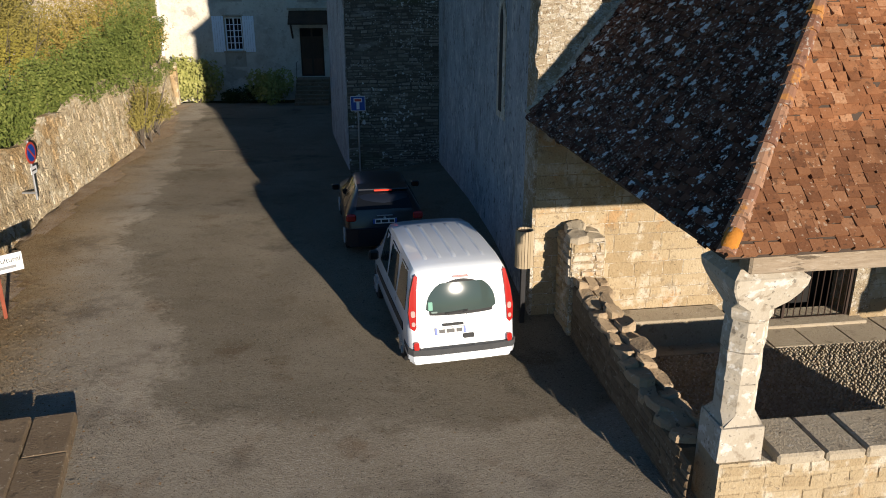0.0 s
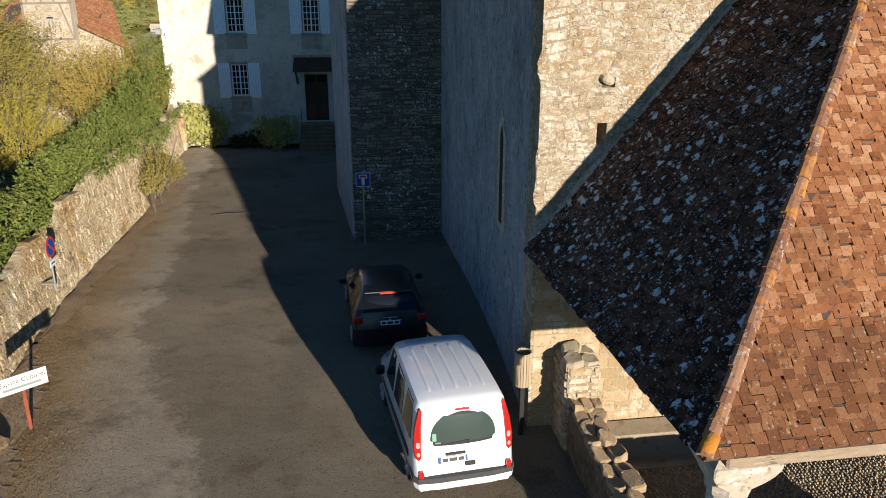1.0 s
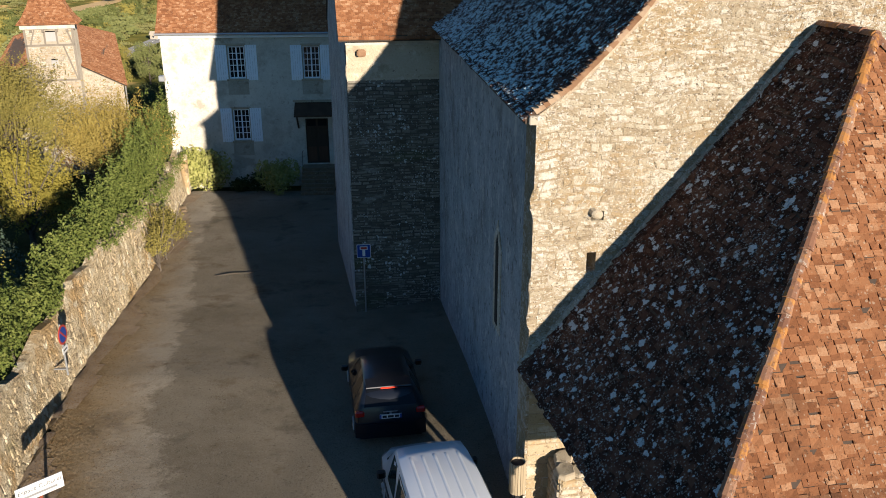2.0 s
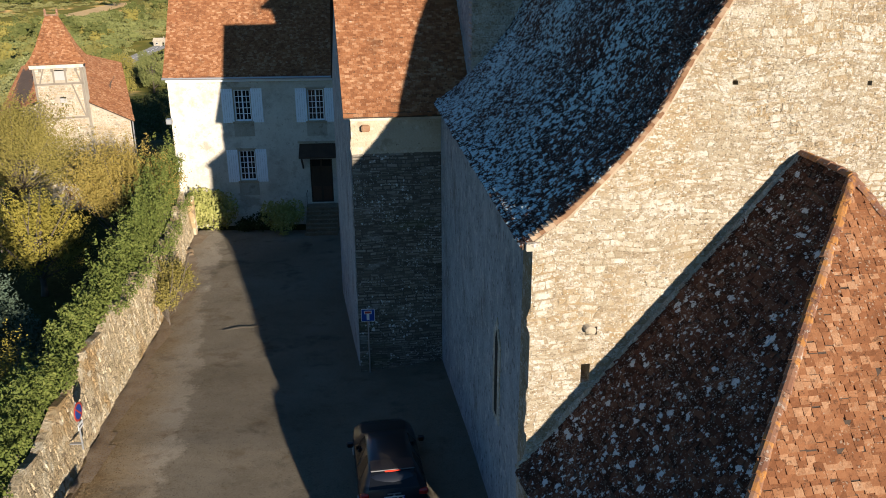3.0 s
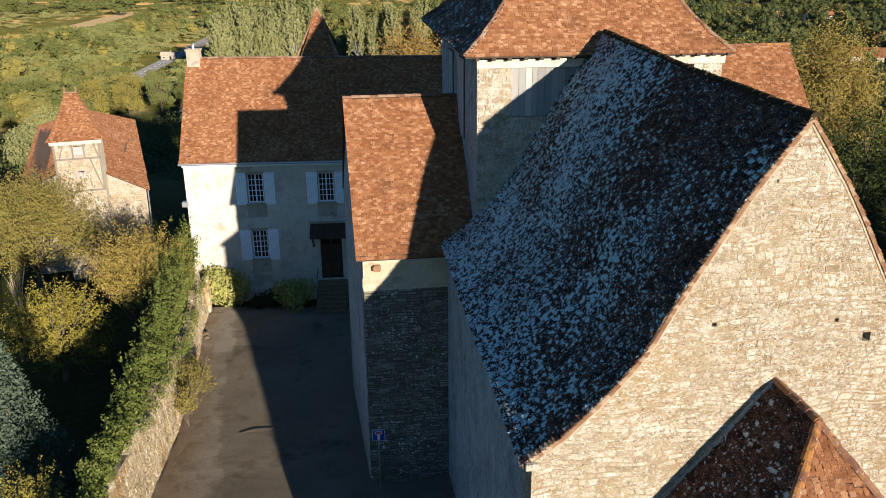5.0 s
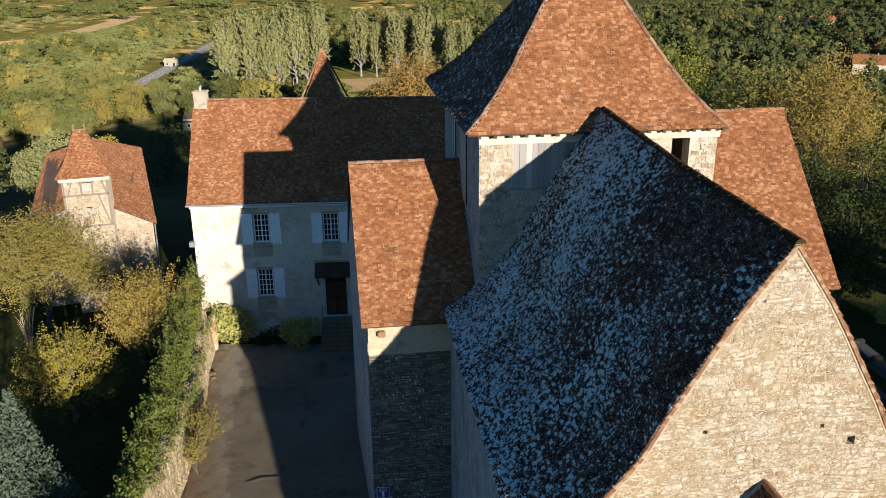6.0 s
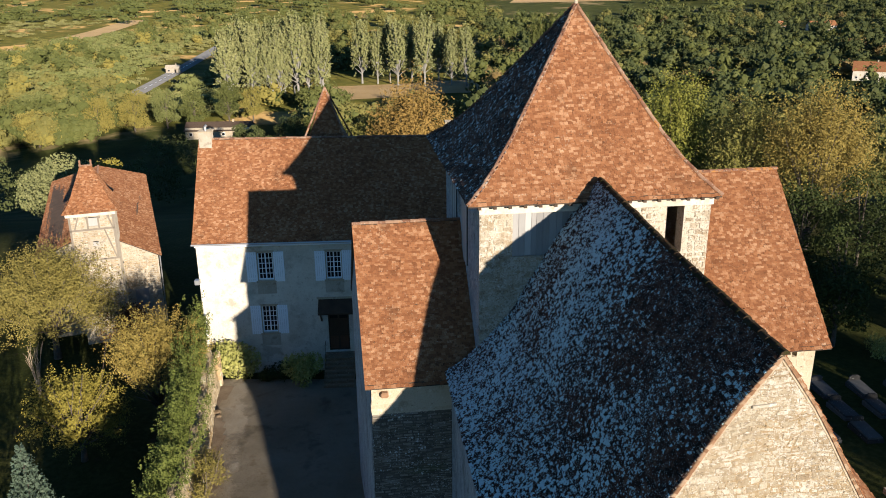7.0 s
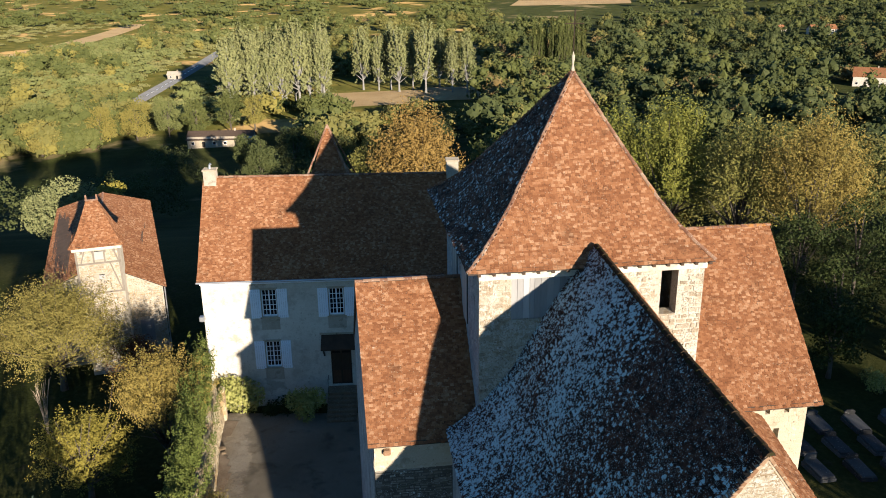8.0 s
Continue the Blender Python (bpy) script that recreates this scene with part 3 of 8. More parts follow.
class Slope:
    """One face of a roof: eave corners a, b, ridge corners c (over a) and d (over b), and a profile of (inward, upward) shares that may flare at the eave."""

    def __init__(self, a, b, c, d, profile=((0, 0), (1, 1))):
        self.k = [Vector(p) for p in (a, b, c, d)]
        fine = []
        for (a0, b0), (a1, b1) in zip(profile, profile[1:]):
            fine += [(mix(a0, a1, i / 8), mix(b0, b1, i / 8)) for i in range(8)]
        fine.append(profile[-1])
        self.table, self.dist = fine, [0.0]
        for p, q in zip(fine, fine[1:]):
            self.dist.append(self.dist[-1] + (self.point(0.5, *q) - self.point(0.5, *p)).length)
        self.profile = profile

    def point(self, s, run, rise):
        e, r = self.k[0].lerp(self.k[1], s), self.k[2].lerp(self.k[3], s)
        p = e.lerp(r, run)
        p.z = mix(e.z, r.z, rise)
        return p

    def at(self, dist):
        dist = min(max(dist, 0.0), self.dist[-1])
        for i in range(len(self.dist) - 1):
            if dist <= self.dist[i + 1]:
                t = (dist - self.dist[i]) / max(1e-9, self.dist[i + 1] - self.dist[i])
                return [mix(u, v, t) for u, v in zip(self.table[i], self.table[i + 1])]
        return self.table[-1]

    def shell(self, bag, thick=0.10, steps=1):
        rows = [[self.point(i / steps, *q) for i in range(steps + 1)] for q in self.table[::4]]
        n = len(rows)
        vs = [p for r in rows for p in r] + [p - Vector((0, 0, thick)) for r in rows for p in r]
        w, off, fs = steps + 1, n * (steps + 1), []
        for i in range(n - 1):
            for j in range(steps):
                q = (i * w + j, i * w + j + 1, (i + 1) * w + j + 1, (i + 1) * w + j)
                fs += [q, tuple(x + off for x in reversed(q))]
        for i in range(n - 1):
            for j in (0, steps):
                fs.append((i * w + j, (i + 1) * w + j, (i + 1) * w + j + off, i * w + j + off))
        for j in range(steps):
            fs += [(j, j + 1, j + 1 + off, j + off), ((n - 1) * w + j, (n - 1) * w + j + 1, (n - 1) * w + j + 1 + off, (n - 1) * w + j + off)]
        return bag.add(vs, fs)

    def tiles(self, bag, rng, w=0.17, expo=0.098, thick=0.024, rough=1.3, pick=None):
        """Lays flat tiles in courses; those that pick(point) chooses come back as matrices, the rest go into the bag."""
        chosen = []
        rows = int(self.dist[-1] / expo)
        for k in range(rows):
            q0, q1 = self.at(k * expo - 0.001), self.at(k * expo + expo * 1.3)
            l0, r0 = self.point(0, *q0), self.point(1, *q0)
            up = self.point(0.5, *q1) - self.point(0.5, *q0)
            if k == 0:
                l0, r0 = l0 - up.normalized() * 0.05, r0 - up.normalized() * 0.05
            width = (r0 - l0).length
            if width < w * 0.7 or up.length < 1e-4:
                continue
            e = (r0 - l0) / width
            nor = e.cross(up).normalized()
            if nor.z < 0:
                nor = -nor
            x = -w * rng.uniform(0.35, 0.65) * (k % 2)
            sink = math.sin(k * 1.7) * 0.006 * rough
            while x < width - 0.03:
                ww = w * rng.uniform(0.9, 1.06)
                a, b = max(0.0, x), min(width, x + ww - 0.006)
                x += ww
                if b - a < 0.04:
                    continue
                slip = rng.gauss(0, 0.009) * rough
                lift = thick + abs(rng.gauss(0, 0.006)) * rough
                twist = rng.gauss(0, 0.005) * rough
                o = l0 + e * a - up.normalized() * slip + nor * sink
                if pick and pick(o):
                    ux = e * (b - a)
                    chosen.append(Matrix(((ux.x, up.x, nor.x * (lift + 0.012), o.x), (ux.y, up.y, nor.y * (lift + 0.012), o.y), (ux.z, up.z, nor.z * (lift + 0.012), o.z), (0, 0, 0, 1))))
                    continue
                p, q = o + nor * (lift + twist), o + e * (b - a) + nor * (lift - twist)
                p2, q2 = o + up + nor * 0.012, o + e * (b - a) + up + nor * 0.012
                lo = nor * (-0.02)
                bag.add((o + lo, o + e * (b - a) + lo, q2 - nor * 0.02, p2 - nor * 0.02, p, q, q2, p2), ((4, 5, 6, 7), (0, 1, 5, 4), (1, 2, 6, 5), (3, 0, 4, 7)))
        return chosen


def away(slope):
    """Broader tiles for a slope that faces away from the lane."""
    return (0.3, 0.2) if slope.k[0].y > slope.k[2].y + 2 else (0.17, 0.098)


def tile_piece():
    b = Bag().add(((0, 0, -0.5), (1, 0, -0.5), (1, 1, -0.6), (0, 1, -0.6), (0, 0, 1), (1, 0, 1), (1, 1, 0.35), (0, 1, 0.35)), ((4, 5, 6, 7), (0, 1, 5, 4), (1, 2, 6, 5), (3, 0, 4, 7), (2, 3, 7, 6)))
    return b.mesh("tile")


def caps(bag, pts, rng, radius=0.11, length=0.34):
    """Half-round tiles, overlapping along a ridge or hip."""
    pts = [Vector(p) for p in pts]
    for a, b in zip(pts, pts[1:]):
        n = max(1, round((b - a).length / length))
        d = (b - a) / n
        side = d.cross(Vector((0, 0, 1))).normalized()
        up = side.cross(d).normalized()
        if up.z < 0:
            up = -up
        for i in range(n):
            o = a + d * i + up * rng.uniform(-0.012, 0.012) + side * rng.uniform(-0.012, 0.012)
            ring = []
            for p, rad in ((o - d * 0.08, radius * 1.08), (o + d * 1.02, radius * 0.9)):
                ring += [p + side * math.cos(t) * rad + up * (math.sin(t) * rad * 0.9 - 0.03) for t in (0.0, 0.63, 1.26, 1.88, 2.51, 3.1416)]
            bag.add(ring, [(k, k + 1, k + 7, k + 6) for k in range(5)] + [(0, 1, 2, 3, 4, 5), (11, 10, 9, 8, 7, 6)])


def edge_fade(z, z0, z1):
    return min(1.0, max(0.0, (z - z0) * 3), max(0.0, (z1 - z) * 3))


def stones(bag, m, span, z0, z1, rng, course=(0.14, 0.24), length=(0.2, 0.48), proud=0.03, gap=0.022, holes=(), pick=None, shake=0.02, warp=0.0):
    """Courses of rough stones on a wall face. m: s along, -y outward, z up. span(z): the (from, to) that the wall covers at a height."""
    chosen, z = [], z0
    while z < z1 - 0.04:
        h = min(rng.uniform(*course), z1 - z)
        lo0, hi0 = span(z + 0.01)
        lo1, hi1 = span(min(z1 - 0.001, z + h - 0.01))
        lo, hi = max(lo0, lo1), min(hi0, hi1)
        s = lo
        while s < hi - 0.05:
            w = rng.uniform(*length) * (0.75 + 1.4 * h)
            if s + w > hi - 0.12:
                w = hi - s
            a, b, c, d = s + gap / 2, s + w - gap / 2, z + gap / 2, z + h - gap / 2
            s += w
            if any(a < h1 and b > h0 and c < h3 and d > h2 for h0, h1, h2, h3 in holes):
                continue
            depth = proud * rng.uniform(0.45, 1.25)
            if pick and pick((a + b) / 2, (c + d) / 2):
                chosen.append(m @ Matrix(((b - a, 0, 0, a), (0, depth, 0, 0), (0, 0, d - c, c), (0, 0, 0, 1))))
                continue
            j = [rng.uniform(-shake, shake) for _ in range(8)]
            i = min(0.03, 0.2 * (d - c))
            vs = [(a, 0.02, c), (b, 0.02, c), (b, 0.02, d), (a, 0.02, d),
                  (a + i + j[0], -depth, c + i + j[1] * 0.5), (b - i + j[2], -depth, c + i + j[3] * 0.5), (b - i + j[4], -depth, d - i + j[5] * 0.5), (a + i + j[6], -depth, d - i + j[7] * 0.5)]
            bag.add([m @ Vector((p[0] + warp * (math.sin(p[2] * 3.1 + p[0] * 0.9) + 0.6 * math.sin(p[2] * 7.7 + 2)), p[1], p[2] + warp * edge_fade(p[2], z0, z1) * (math.sin(p[0] * 1.7 + p[2] * 0.8) + 0.7 * math.sin(p[0] * 4.3 + p[2] * 2.1)))) for p in vs],
                    ((4, 5, 6, 7), (0, 1, 5, 4), (1, 2, 6, 5), (2, 3, 7, 6), (3, 0, 4, 7)))
        z += h
    return chosen


def flat_stone(bag, cx, cy, rx, ry, z0, z1, r, tilt=0.06, n=7):
    """A ragged flat slab of stone."""
    ring = []
    for k in range(n):
        a = 6.2832 * (k + r.uniform(-0.25, 0.25)) / n
        q = max(abs(math.cos(a)), abs(math.sin(a))) ** 0.7
        ring.append((math.cos(a) / q * r.uniform(0.85, 1.1), math.sin(a) / q * r.uniform(0.85, 1.1)))
    tx, ty = r.uniform(-tilt, tilt), r.uniform(-tilt, tilt)
    vs = [(cx + x * rx, cy + y * ry, z0) for x, y in ring] + [(cx + x * rx, cy + y * ry, z1 - 0.03 + (x * tx + y * ty) * 0.5) for x, y in ring] + [(cx + x * rx * 0.86, cy + y * ry * 0.86, z1 + (x * tx + y * ty) * 0.5 + r.uniform(-0.012, 0.012)) for x, y in ring]
    fs = [tuple(range(n - 1, -1, -1)), tuple(range(2 * n, 3 * n))]
    for j in (0, n):
        fs += [(j + k, j + (k + 1) % n, j + n + (k + 1) % n, j + n + k) for k in range(n)]
    return bag.add(vs, fs)


def stone_piece(k):
    r = random.Random(50 + k)
    j = [r.uniform(-0.018, 0.018) for _ in range(8)]
    x, z = 0.03, 0.06
    vs = [(0, 0.6, 0), (1, 0.6, 0), (1, 0.6, 1), (0, 0.6, 1), (x + j[0], -1, z + j[1]), (1 - x + j[2], -1, z + j[3]), (1 - x + j[4], -1, 1 - z + j[5]), (x + j[6], -1, 1 - z + j[7])]
    return Bag().add(vs, ((4, 5, 6, 7), (0, 1, 5, 4), (1, 2, 6, 5), (2, 3, 7, 6), (3, 0, 4, 7))).mesh("stone")


def pieces(name, mats, meshes, material, parent, limit=300):
    for i, mm in enumerate(mats[:limit]):
        part(name, meshes[i % len(meshes)], material, parent, m=mm)


def leaf_cloud(rng, lumps, count, size, flat=0.0, hollow=0.55, loose=0.6):
    """Many small leaves over the outsides of lumps (centre, radii): vertices and faces."""
    rng = np.random.default_rng(rng)
    vol = np.array([l[1][0] * l[1][1] + l[1][1] * l[1][2] + l[1][0] * l[1][2] for l in lumps])
    which = rng.choice(len(lumps), count, p=vol / vol.sum())
    cen, rad = np.array([l[0] for l in lumps], float)[which], np.array([l[1] for l in lumps], float)[which]
    d = rng.normal(size=(count, 3))
    d /= np.linalg.norm(d, axis=1)[:, None]
    r = hollow + (1 - hollow) * rng.random(count) ** 0.6
    r *= 1 + 0.16 * np.sin(d[:, 0] * 7 + which) * np.sin(d[:, 1] * 6 + 2 * which) * np.sin(d[:, 2] * 8)
    p = cen + d * rad * r[:, None]
    n = d + rng.normal(size=(count, 3)) * loose
    n[:, 2] += flat
    n /= np.linalg.norm(n, axis=1)[:, None]
    t = np.cross(n, rng.normal(size=(count, 3)))
    t /= np.linalg.norm(t, axis=1)[:, None]
    b = np.cross(n, t)
    sz = size * rng.uniform(0.6, 1.3, count)[:, None]
    quad = np.stack([p - t * sz * 0.55, p - b * sz * 0.3 + n * sz * 0.08, p + t * sz * 0.55, p + b * sz * 0.3 + n * sz * 0.08], 1)
    return quad.reshape(-1, 3)


def leaf_mesh(name, verts):
    k = len(verts)
    me = bpy.data.meshes.new(name)
    me.vertices.add(k)
    me.vertices.foreach_set("co", np.asarray(verts, np.float32).ravel())
    me.loops.add(k)
    me.loops.foreach_set("vertex_index", np.arange(k, dtype=np.int32))
    me.polygons.add(k // 4)
    me.polygons.foreach_set("loop_start", np.arange(0, k, 4, dtype=np.int32))
    me.update(calc_edges=True)
    return me


def crown_lumps(seed, w, h, z0, n=9, tall=1.0, small=1.0):
    r = random.Random(seed)
    out = [((0, 0, z0 + h * 0.5), (w * 0.33, w * 0.33, h * 0.40))]
    for i in range(n):
        a, t = 6.283 * (i * 0.618 + r.random() * 0.2), r.uniform(0.12, 0.88)
        ring = w * 0.36 * math.sin(3.14159 * (0.18 + 0.72 * t)) * r.uniform(0.7, 1.1)
        s = r.uniform(0.16, 0.27) * small
        out.append(((ring * math.cos(a), ring * math.sin(a), z0 + h * t), (w * s, w * s, w * s * 0.8 * tall)))
    return out


def spray_crown(seed, w, h, z0, count, size, boughs=16, up=0.25, fine=0.30, low=-0.15, twigs=60):
    """Leaves along many thin shoots that fan out from the boughs of a crown: the leaf corners and the tips of the boughs."""
    g = np.random.default_rng(seed)
    k = np.arange(boughs)
    el = low + (1.45 - low) * ((k + 0.5) / boughs) ** 1.15
    az = k * 2.39996 + g.uniform(-0.3, 0.3, boughs)
    axis = np.stack([np.cos(az) * np.cos(el), np.sin(az) * np.cos(el), np.sin(el)], 1)
    reach = g.uniform(0.80, 1.08, boughs)
    n = boughs * twigs
    own = np.repeat(k, twigs)
    d = axis[own] + g.normal(size=(n, 3)) * fine
    d[:, 2] = np.maximum(d[:, 2], low - 0.1)
    d /= np.linalg.norm(d, axis=1)[:, None]
    far = reach[own] * g.uniform(0.72, 1.06, n)
    pick = g.integers(0, n, count)
    t = 0.38 + 0.62 * g.random(count) ** 0.62
    mid = np.array((0, 0, z0 + h * 0.28))
    radii = np.array((w / 2, w / 2, h * 0.72))
    p = mid + d[pick] * radii * (far[pick] * t)[:, None]
    p[:, 2] += up * h * t * t * 0.3 * (1 - np.abs(d[pick, 2]))
    p += g.normal(size=(count, 3)) * (0.035 * w * (1.25 - t))[:, None]
    nor = d[pick] + g.normal(size=(count, 3)) * 0.75
    nor /= np.linalg.norm(nor, axis=1)[:, None]
    a = np.cross(nor, g.normal(size=(count, 3)))
    a /= np.linalg.norm(a, axis=1)[:, None]
    b = np.cross(nor, a)
    s = size * g.uniform(0.6, 1.3, count)[:, None]
    quad = np.stack([p - a * s * 0.55, p - b * s * 0.3 + nor * s * 0.08, p + a * s * 0.55, p + b * s * 0.3 + nor * s * 0.08], 1)
    return quad.reshape(-1, 3), mid + axis * radii * reach[:, None] * 0.85


def spray_tree(name, at, label, leaf, seed, w, h, trunk, leaves, size, boughs=16, up=0.25, fine=0.30, low=-0.15, girth=0.16, twigs=60, bare=0, bark="bark", category="tree"):
    """A short trunk, boughs to the crown's edge, and leaves in sprays along thin shoots."""
    r = random.Random(seed)
    t = thing(name, Matrix.Translation(at), label, category)
    verts, tips = spray_crown(seed, w, h, trunk, leaves, size, boughs, up, fine, low, twigs)
    stem = part("trunk", Bag().tube([(0, 0, -0.4), (0.05, 0.02, trunk * 0.6), (0, 0.04, trunk + h * 0.3), (0.03, 0, trunk + h * 0.7)], [girth * 1.5, girth, girth * 0.7, girth * 0.15], 9), M[bark], t, smooth=True)
    for q in tips:
        z = trunk * 0.8 + h * 0.12 * r.random()
        part("limb", Bag().tube([(0, 0, z), (q[0] * 0.45, q[1] * 0.45, mix(z, q[2], 0.5)), tuple(q)], [girth * 0.5, girth * 0.3, girth * 0.07], 6), M[bark], stem, smooth=True)
    for i in range(bare):
        a, q = r.uniform(0, 6.283), r.uniform(0.4, 1.0)
        part("twig", Bag().tube([(0, 0, trunk + h * 0.2), (w * 0.3 * q * math.cos(a), w * 0.3 * q * math.sin(a), trunk + h * 0.6), (w * 0.5 * q * math.cos(a + 0.2), w * 0.5 * q * math.sin(a + 0.2), trunk + h * r.uniform(0.85, 1.12))], [0.045, 0.028, 0.008], 5), M[bark], stem)
    part("crown", leaf_mesh("crown", verts), leaf, t)
    return t


def tree(name, at, label, leaf, seed, w=5.0, h=5.0, trunk=2.0, leaves=6000, size=0.2, girth=0.14, tall=1.0, limbs=6, bare=0, shoots=0, clumps=9, category="tree"):
    """A tapered trunk with limbs, and a crown of many small leaves in uneven lumps."""
    r = random.Random(seed)
    t = thing(name, Matrix.Translation(at) @ Matrix.Rotation(r.uniform(0, 6.28), 4, "Z"), label, category)
    lumps = crown_lumps(seed, w, h, trunk, clumps, tall, (9 / clumps) ** 0.45)
    for i in range(shoots):
        a, up = r.uniform(0, 6.283), r.uniform(0.3, 0.98)
        ring = w * 0.52 * math.sin(3.14159 * (0.12 + 0.80 * up)) * r.uniform(0.75, 1.1)
        lumps.append(((ring * math.cos(a), ring * math.sin(a), trunk + h * up), (w * 0.024, w * 0.024, h * r.uniform(0.09, 0.18))))
    bag = Bag().tube([(0, 0, -0.3), (0.05 * w * 0.2, 0, trunk * 0.6), (0, 0.04, trunk + h * 0.35), (0.05, 0, trunk + h * 0.75)], [girth * 1.4, girth, girth * 0.65, girth * 0.2], 9)
    stem = part("trunk", bag, M["bark"], t, smooth=True)
    for c, rad in lumps[1:1 + limbs]:
        z = trunk * 0.75 + (c[2] - trunk) * 0.3
        part("limb", Bag().tube([(0, 0, z), (c[0] * 0.5, c[1] * 0.5, mix(z, c[2], 0.6)), (c[0] * 0.95, c[1] * 0.95, c[2])], [girth * 0.55, girth * 0.35, girth * 0.12], 6), M["bark"], stem, smooth=True)
    for i in range(bare):
        a = 6.283 * i / bare + r.random()
        z = trunk + h * r.uniform(0.2, 0.6)
        part("twig", Bag().tube([(0, 0, z), (w * 0.3 * math.cos(a), w * 0.3 * math.sin(a), z + h * 0.25), (w * 0.56 * math.cos(a + 0.2), w * 0.56 * math.sin(a + 0.2), z + h * r.uniform(0.3, 0.6))], [0.05, 0.03, 0.008], 5), M["bark"], stem)
    part("crown", leaf_mesh("crown", leaf_cloud(seed, lumps, leaves, size)), leaf, t)
    return t

# ---- ground: a hilltop terrace above a wooded valley ----
CH = pose(1.72, 15.05, 0, 0, 0, 8.3)      # the church: x along its front, y along the nave
HO = pose(-16.65, 48.95, 0, 0, 0, 4.3)    # the house: x along its front
CHI = CH.inverted()
WALL_LINE = ((-30, -8.0), (8, -8.9), (13, -9.6), (20, -10.9), (25, -11.6), (32, -12.4), (38, -13.4), (44.5, -14.9), (47.5, -15.4), (60, -15.6))


def along(table, y):
    for (y0, x0), (y1, x1) in zip(table, table[1:]):
        if y <= y1:
            return mix(x0, x1, (y - y0) / (y1 - y0))
    return table[-1][1]


def ground_z(x, y):
    z = -0.055 * min(27.0, max(0.0, y - 22))
    z += 0.1 * min(5.0, max(0.0, x + 4)) * smooth_step(13.5, 19, y) * (1 - smooth_step(28, 36, y))
    k = smooth_step(0.1, 1.0, along(WALL_LINE, y) - x) * smooth_step(4, 9, y)
    z = mix(z, -2.3 - 0.02 * max(0, -x - 14), k)
    p = CHI @ Vector((x, y, 0))
    if (1.0 < p.x < 10.0 and -6.3 < p.y < 0.3) or (3.4 < p.x < 8.2 and 0 < p.y < 2.2):
        z = -0.75
    out = max(0.0, y - 66, -x - 48, x - 38)
    z -= 27.0 * smooth_step(0, 140, out)
    if out > 40:
        z += 2.2 * math.sin(x * 0.011 + 1) * math.sin(y * 0.009) * smooth_step(40, 220, out)
    z += max(0.0, y - 1000) * 0.012
    return z


def sheet(name, xs, ys, material, lift=0.0, keep=None, label="", category="", kind="structure"):
    idx, vs, fs = {}, [], []
    for i, x in enumerate(xs):
        for j, y in enumerate(ys):
            idx[i, j] = len(vs)
            vs.append((x, y, ground_z(x, y) + lift))
    for i in range(len(xs) - 1):
        for j in range(len(ys) - 1):
            if keep is None or keep((xs[i] + xs[i + 1]) / 2, (ys[j] + ys[j + 1]) / 2):
                fs.append((idx[i, j], idx[i + 1, j], idx[i + 1, j + 1], idx[i, j + 1]))
    me = bpy.data.meshes.new(name)
    me.from_pydata(vs, [], fs)
    for f in me.polygons:
        f.use_smooth = True
    me.materials.append(material)
    return tagged(new(name, me), label, category, kind=kind)


def grow(near, step, far, rate):
    out, d = [0.0], step
    while out[-1] < near:
        out.append(out[-1] + step)
    while out[-1] < far:
        d *= rate
        out.append(out[-1] + d)
    return out


side = grow(24, 0.6, 3500, 1.13)
ground = sheet("ground", [-v for v in reversed(side[1:])] + side, [-v for v in reversed(grow(10, 0.5, 400, 1.3)[1:])] + grow(52, 0.5, 4500, 1.09), M["grass"],
               label="rough grass and meadow on a hill falling to a valley", category="ground")


def in_lane(x, y):
    p = CHI @ Vector((x, y, 0))
    return along(WALL_LINE, y) - 0.3 < x and not (p.x > 0.95 and p.y > -6.6) and x < 14


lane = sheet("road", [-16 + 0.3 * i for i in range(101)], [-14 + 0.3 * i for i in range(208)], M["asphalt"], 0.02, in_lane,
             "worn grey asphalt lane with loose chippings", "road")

# ---- church ----
def wall_sheet(outline, holes, m, depth):
    """A wall of a flat outline with openings right through it. m: s along, +y into the wall, z up."""
    bm = bmesh.new()
    for loop in (outline, *holes):
        vs = [bm.verts.new((a, 0, b)) for a, b in loop]
        for i in range(len(vs)):
            bm.edges.new((vs[i], vs[(i + 1) % len(vs)]))
    bmesh.ops.triangle_fill(bm, use_beauty=True, edges=bm.edges[:])
    ret = bmesh.ops.extrude_face_region(bm, geom=bm.faces[:])
    bmesh.ops.translate(bm, verts=[g for g in ret["geom"] if isinstance(g, bmesh.types.BMVert)], vec=(0, depth, 0))
    bmesh.ops.recalc_face_normals(bm, faces=bm.faces)
    bm.transform(m)
    me = bpy.data.meshes.new("wall")
    bm.to_mesh(me)
    bm.free()
    return me


def rect(a, b, c, d):
    return [(a, c), (b, c), (b, d), (a, d)]


rng = random.Random(4)
church = thing("church", CH, "old limestone church with steep lichened clay tile roofs", "church")
NAVE = ((0, 0), (0.118, 0.06), (0.246, 0.153), (0.351, 0.237), (0.453, 0.335), (0.547, 0.47), (0.641, 0.589), (0.73, 0.705), (0.819, 0.812), (0.909, 0.907), (1, 1))
EAVE, APEX, HALF = 9.42, 16.6, 5.36


def gable_span(z):
    if z < EAVE:
        return 0.0, 2 * HALF
    t = (z - EAVE) / (APEX - EAVE)
    for (a0, b0), (a1, b1) in zip(NAVE, NAVE[1:]):
        if t <= b1:
            a = mix(a0, a1, (t - b0) / (b1 - b0))
            return a * HALF, 2 * HALF - a * HALF
    return HALF, HALF


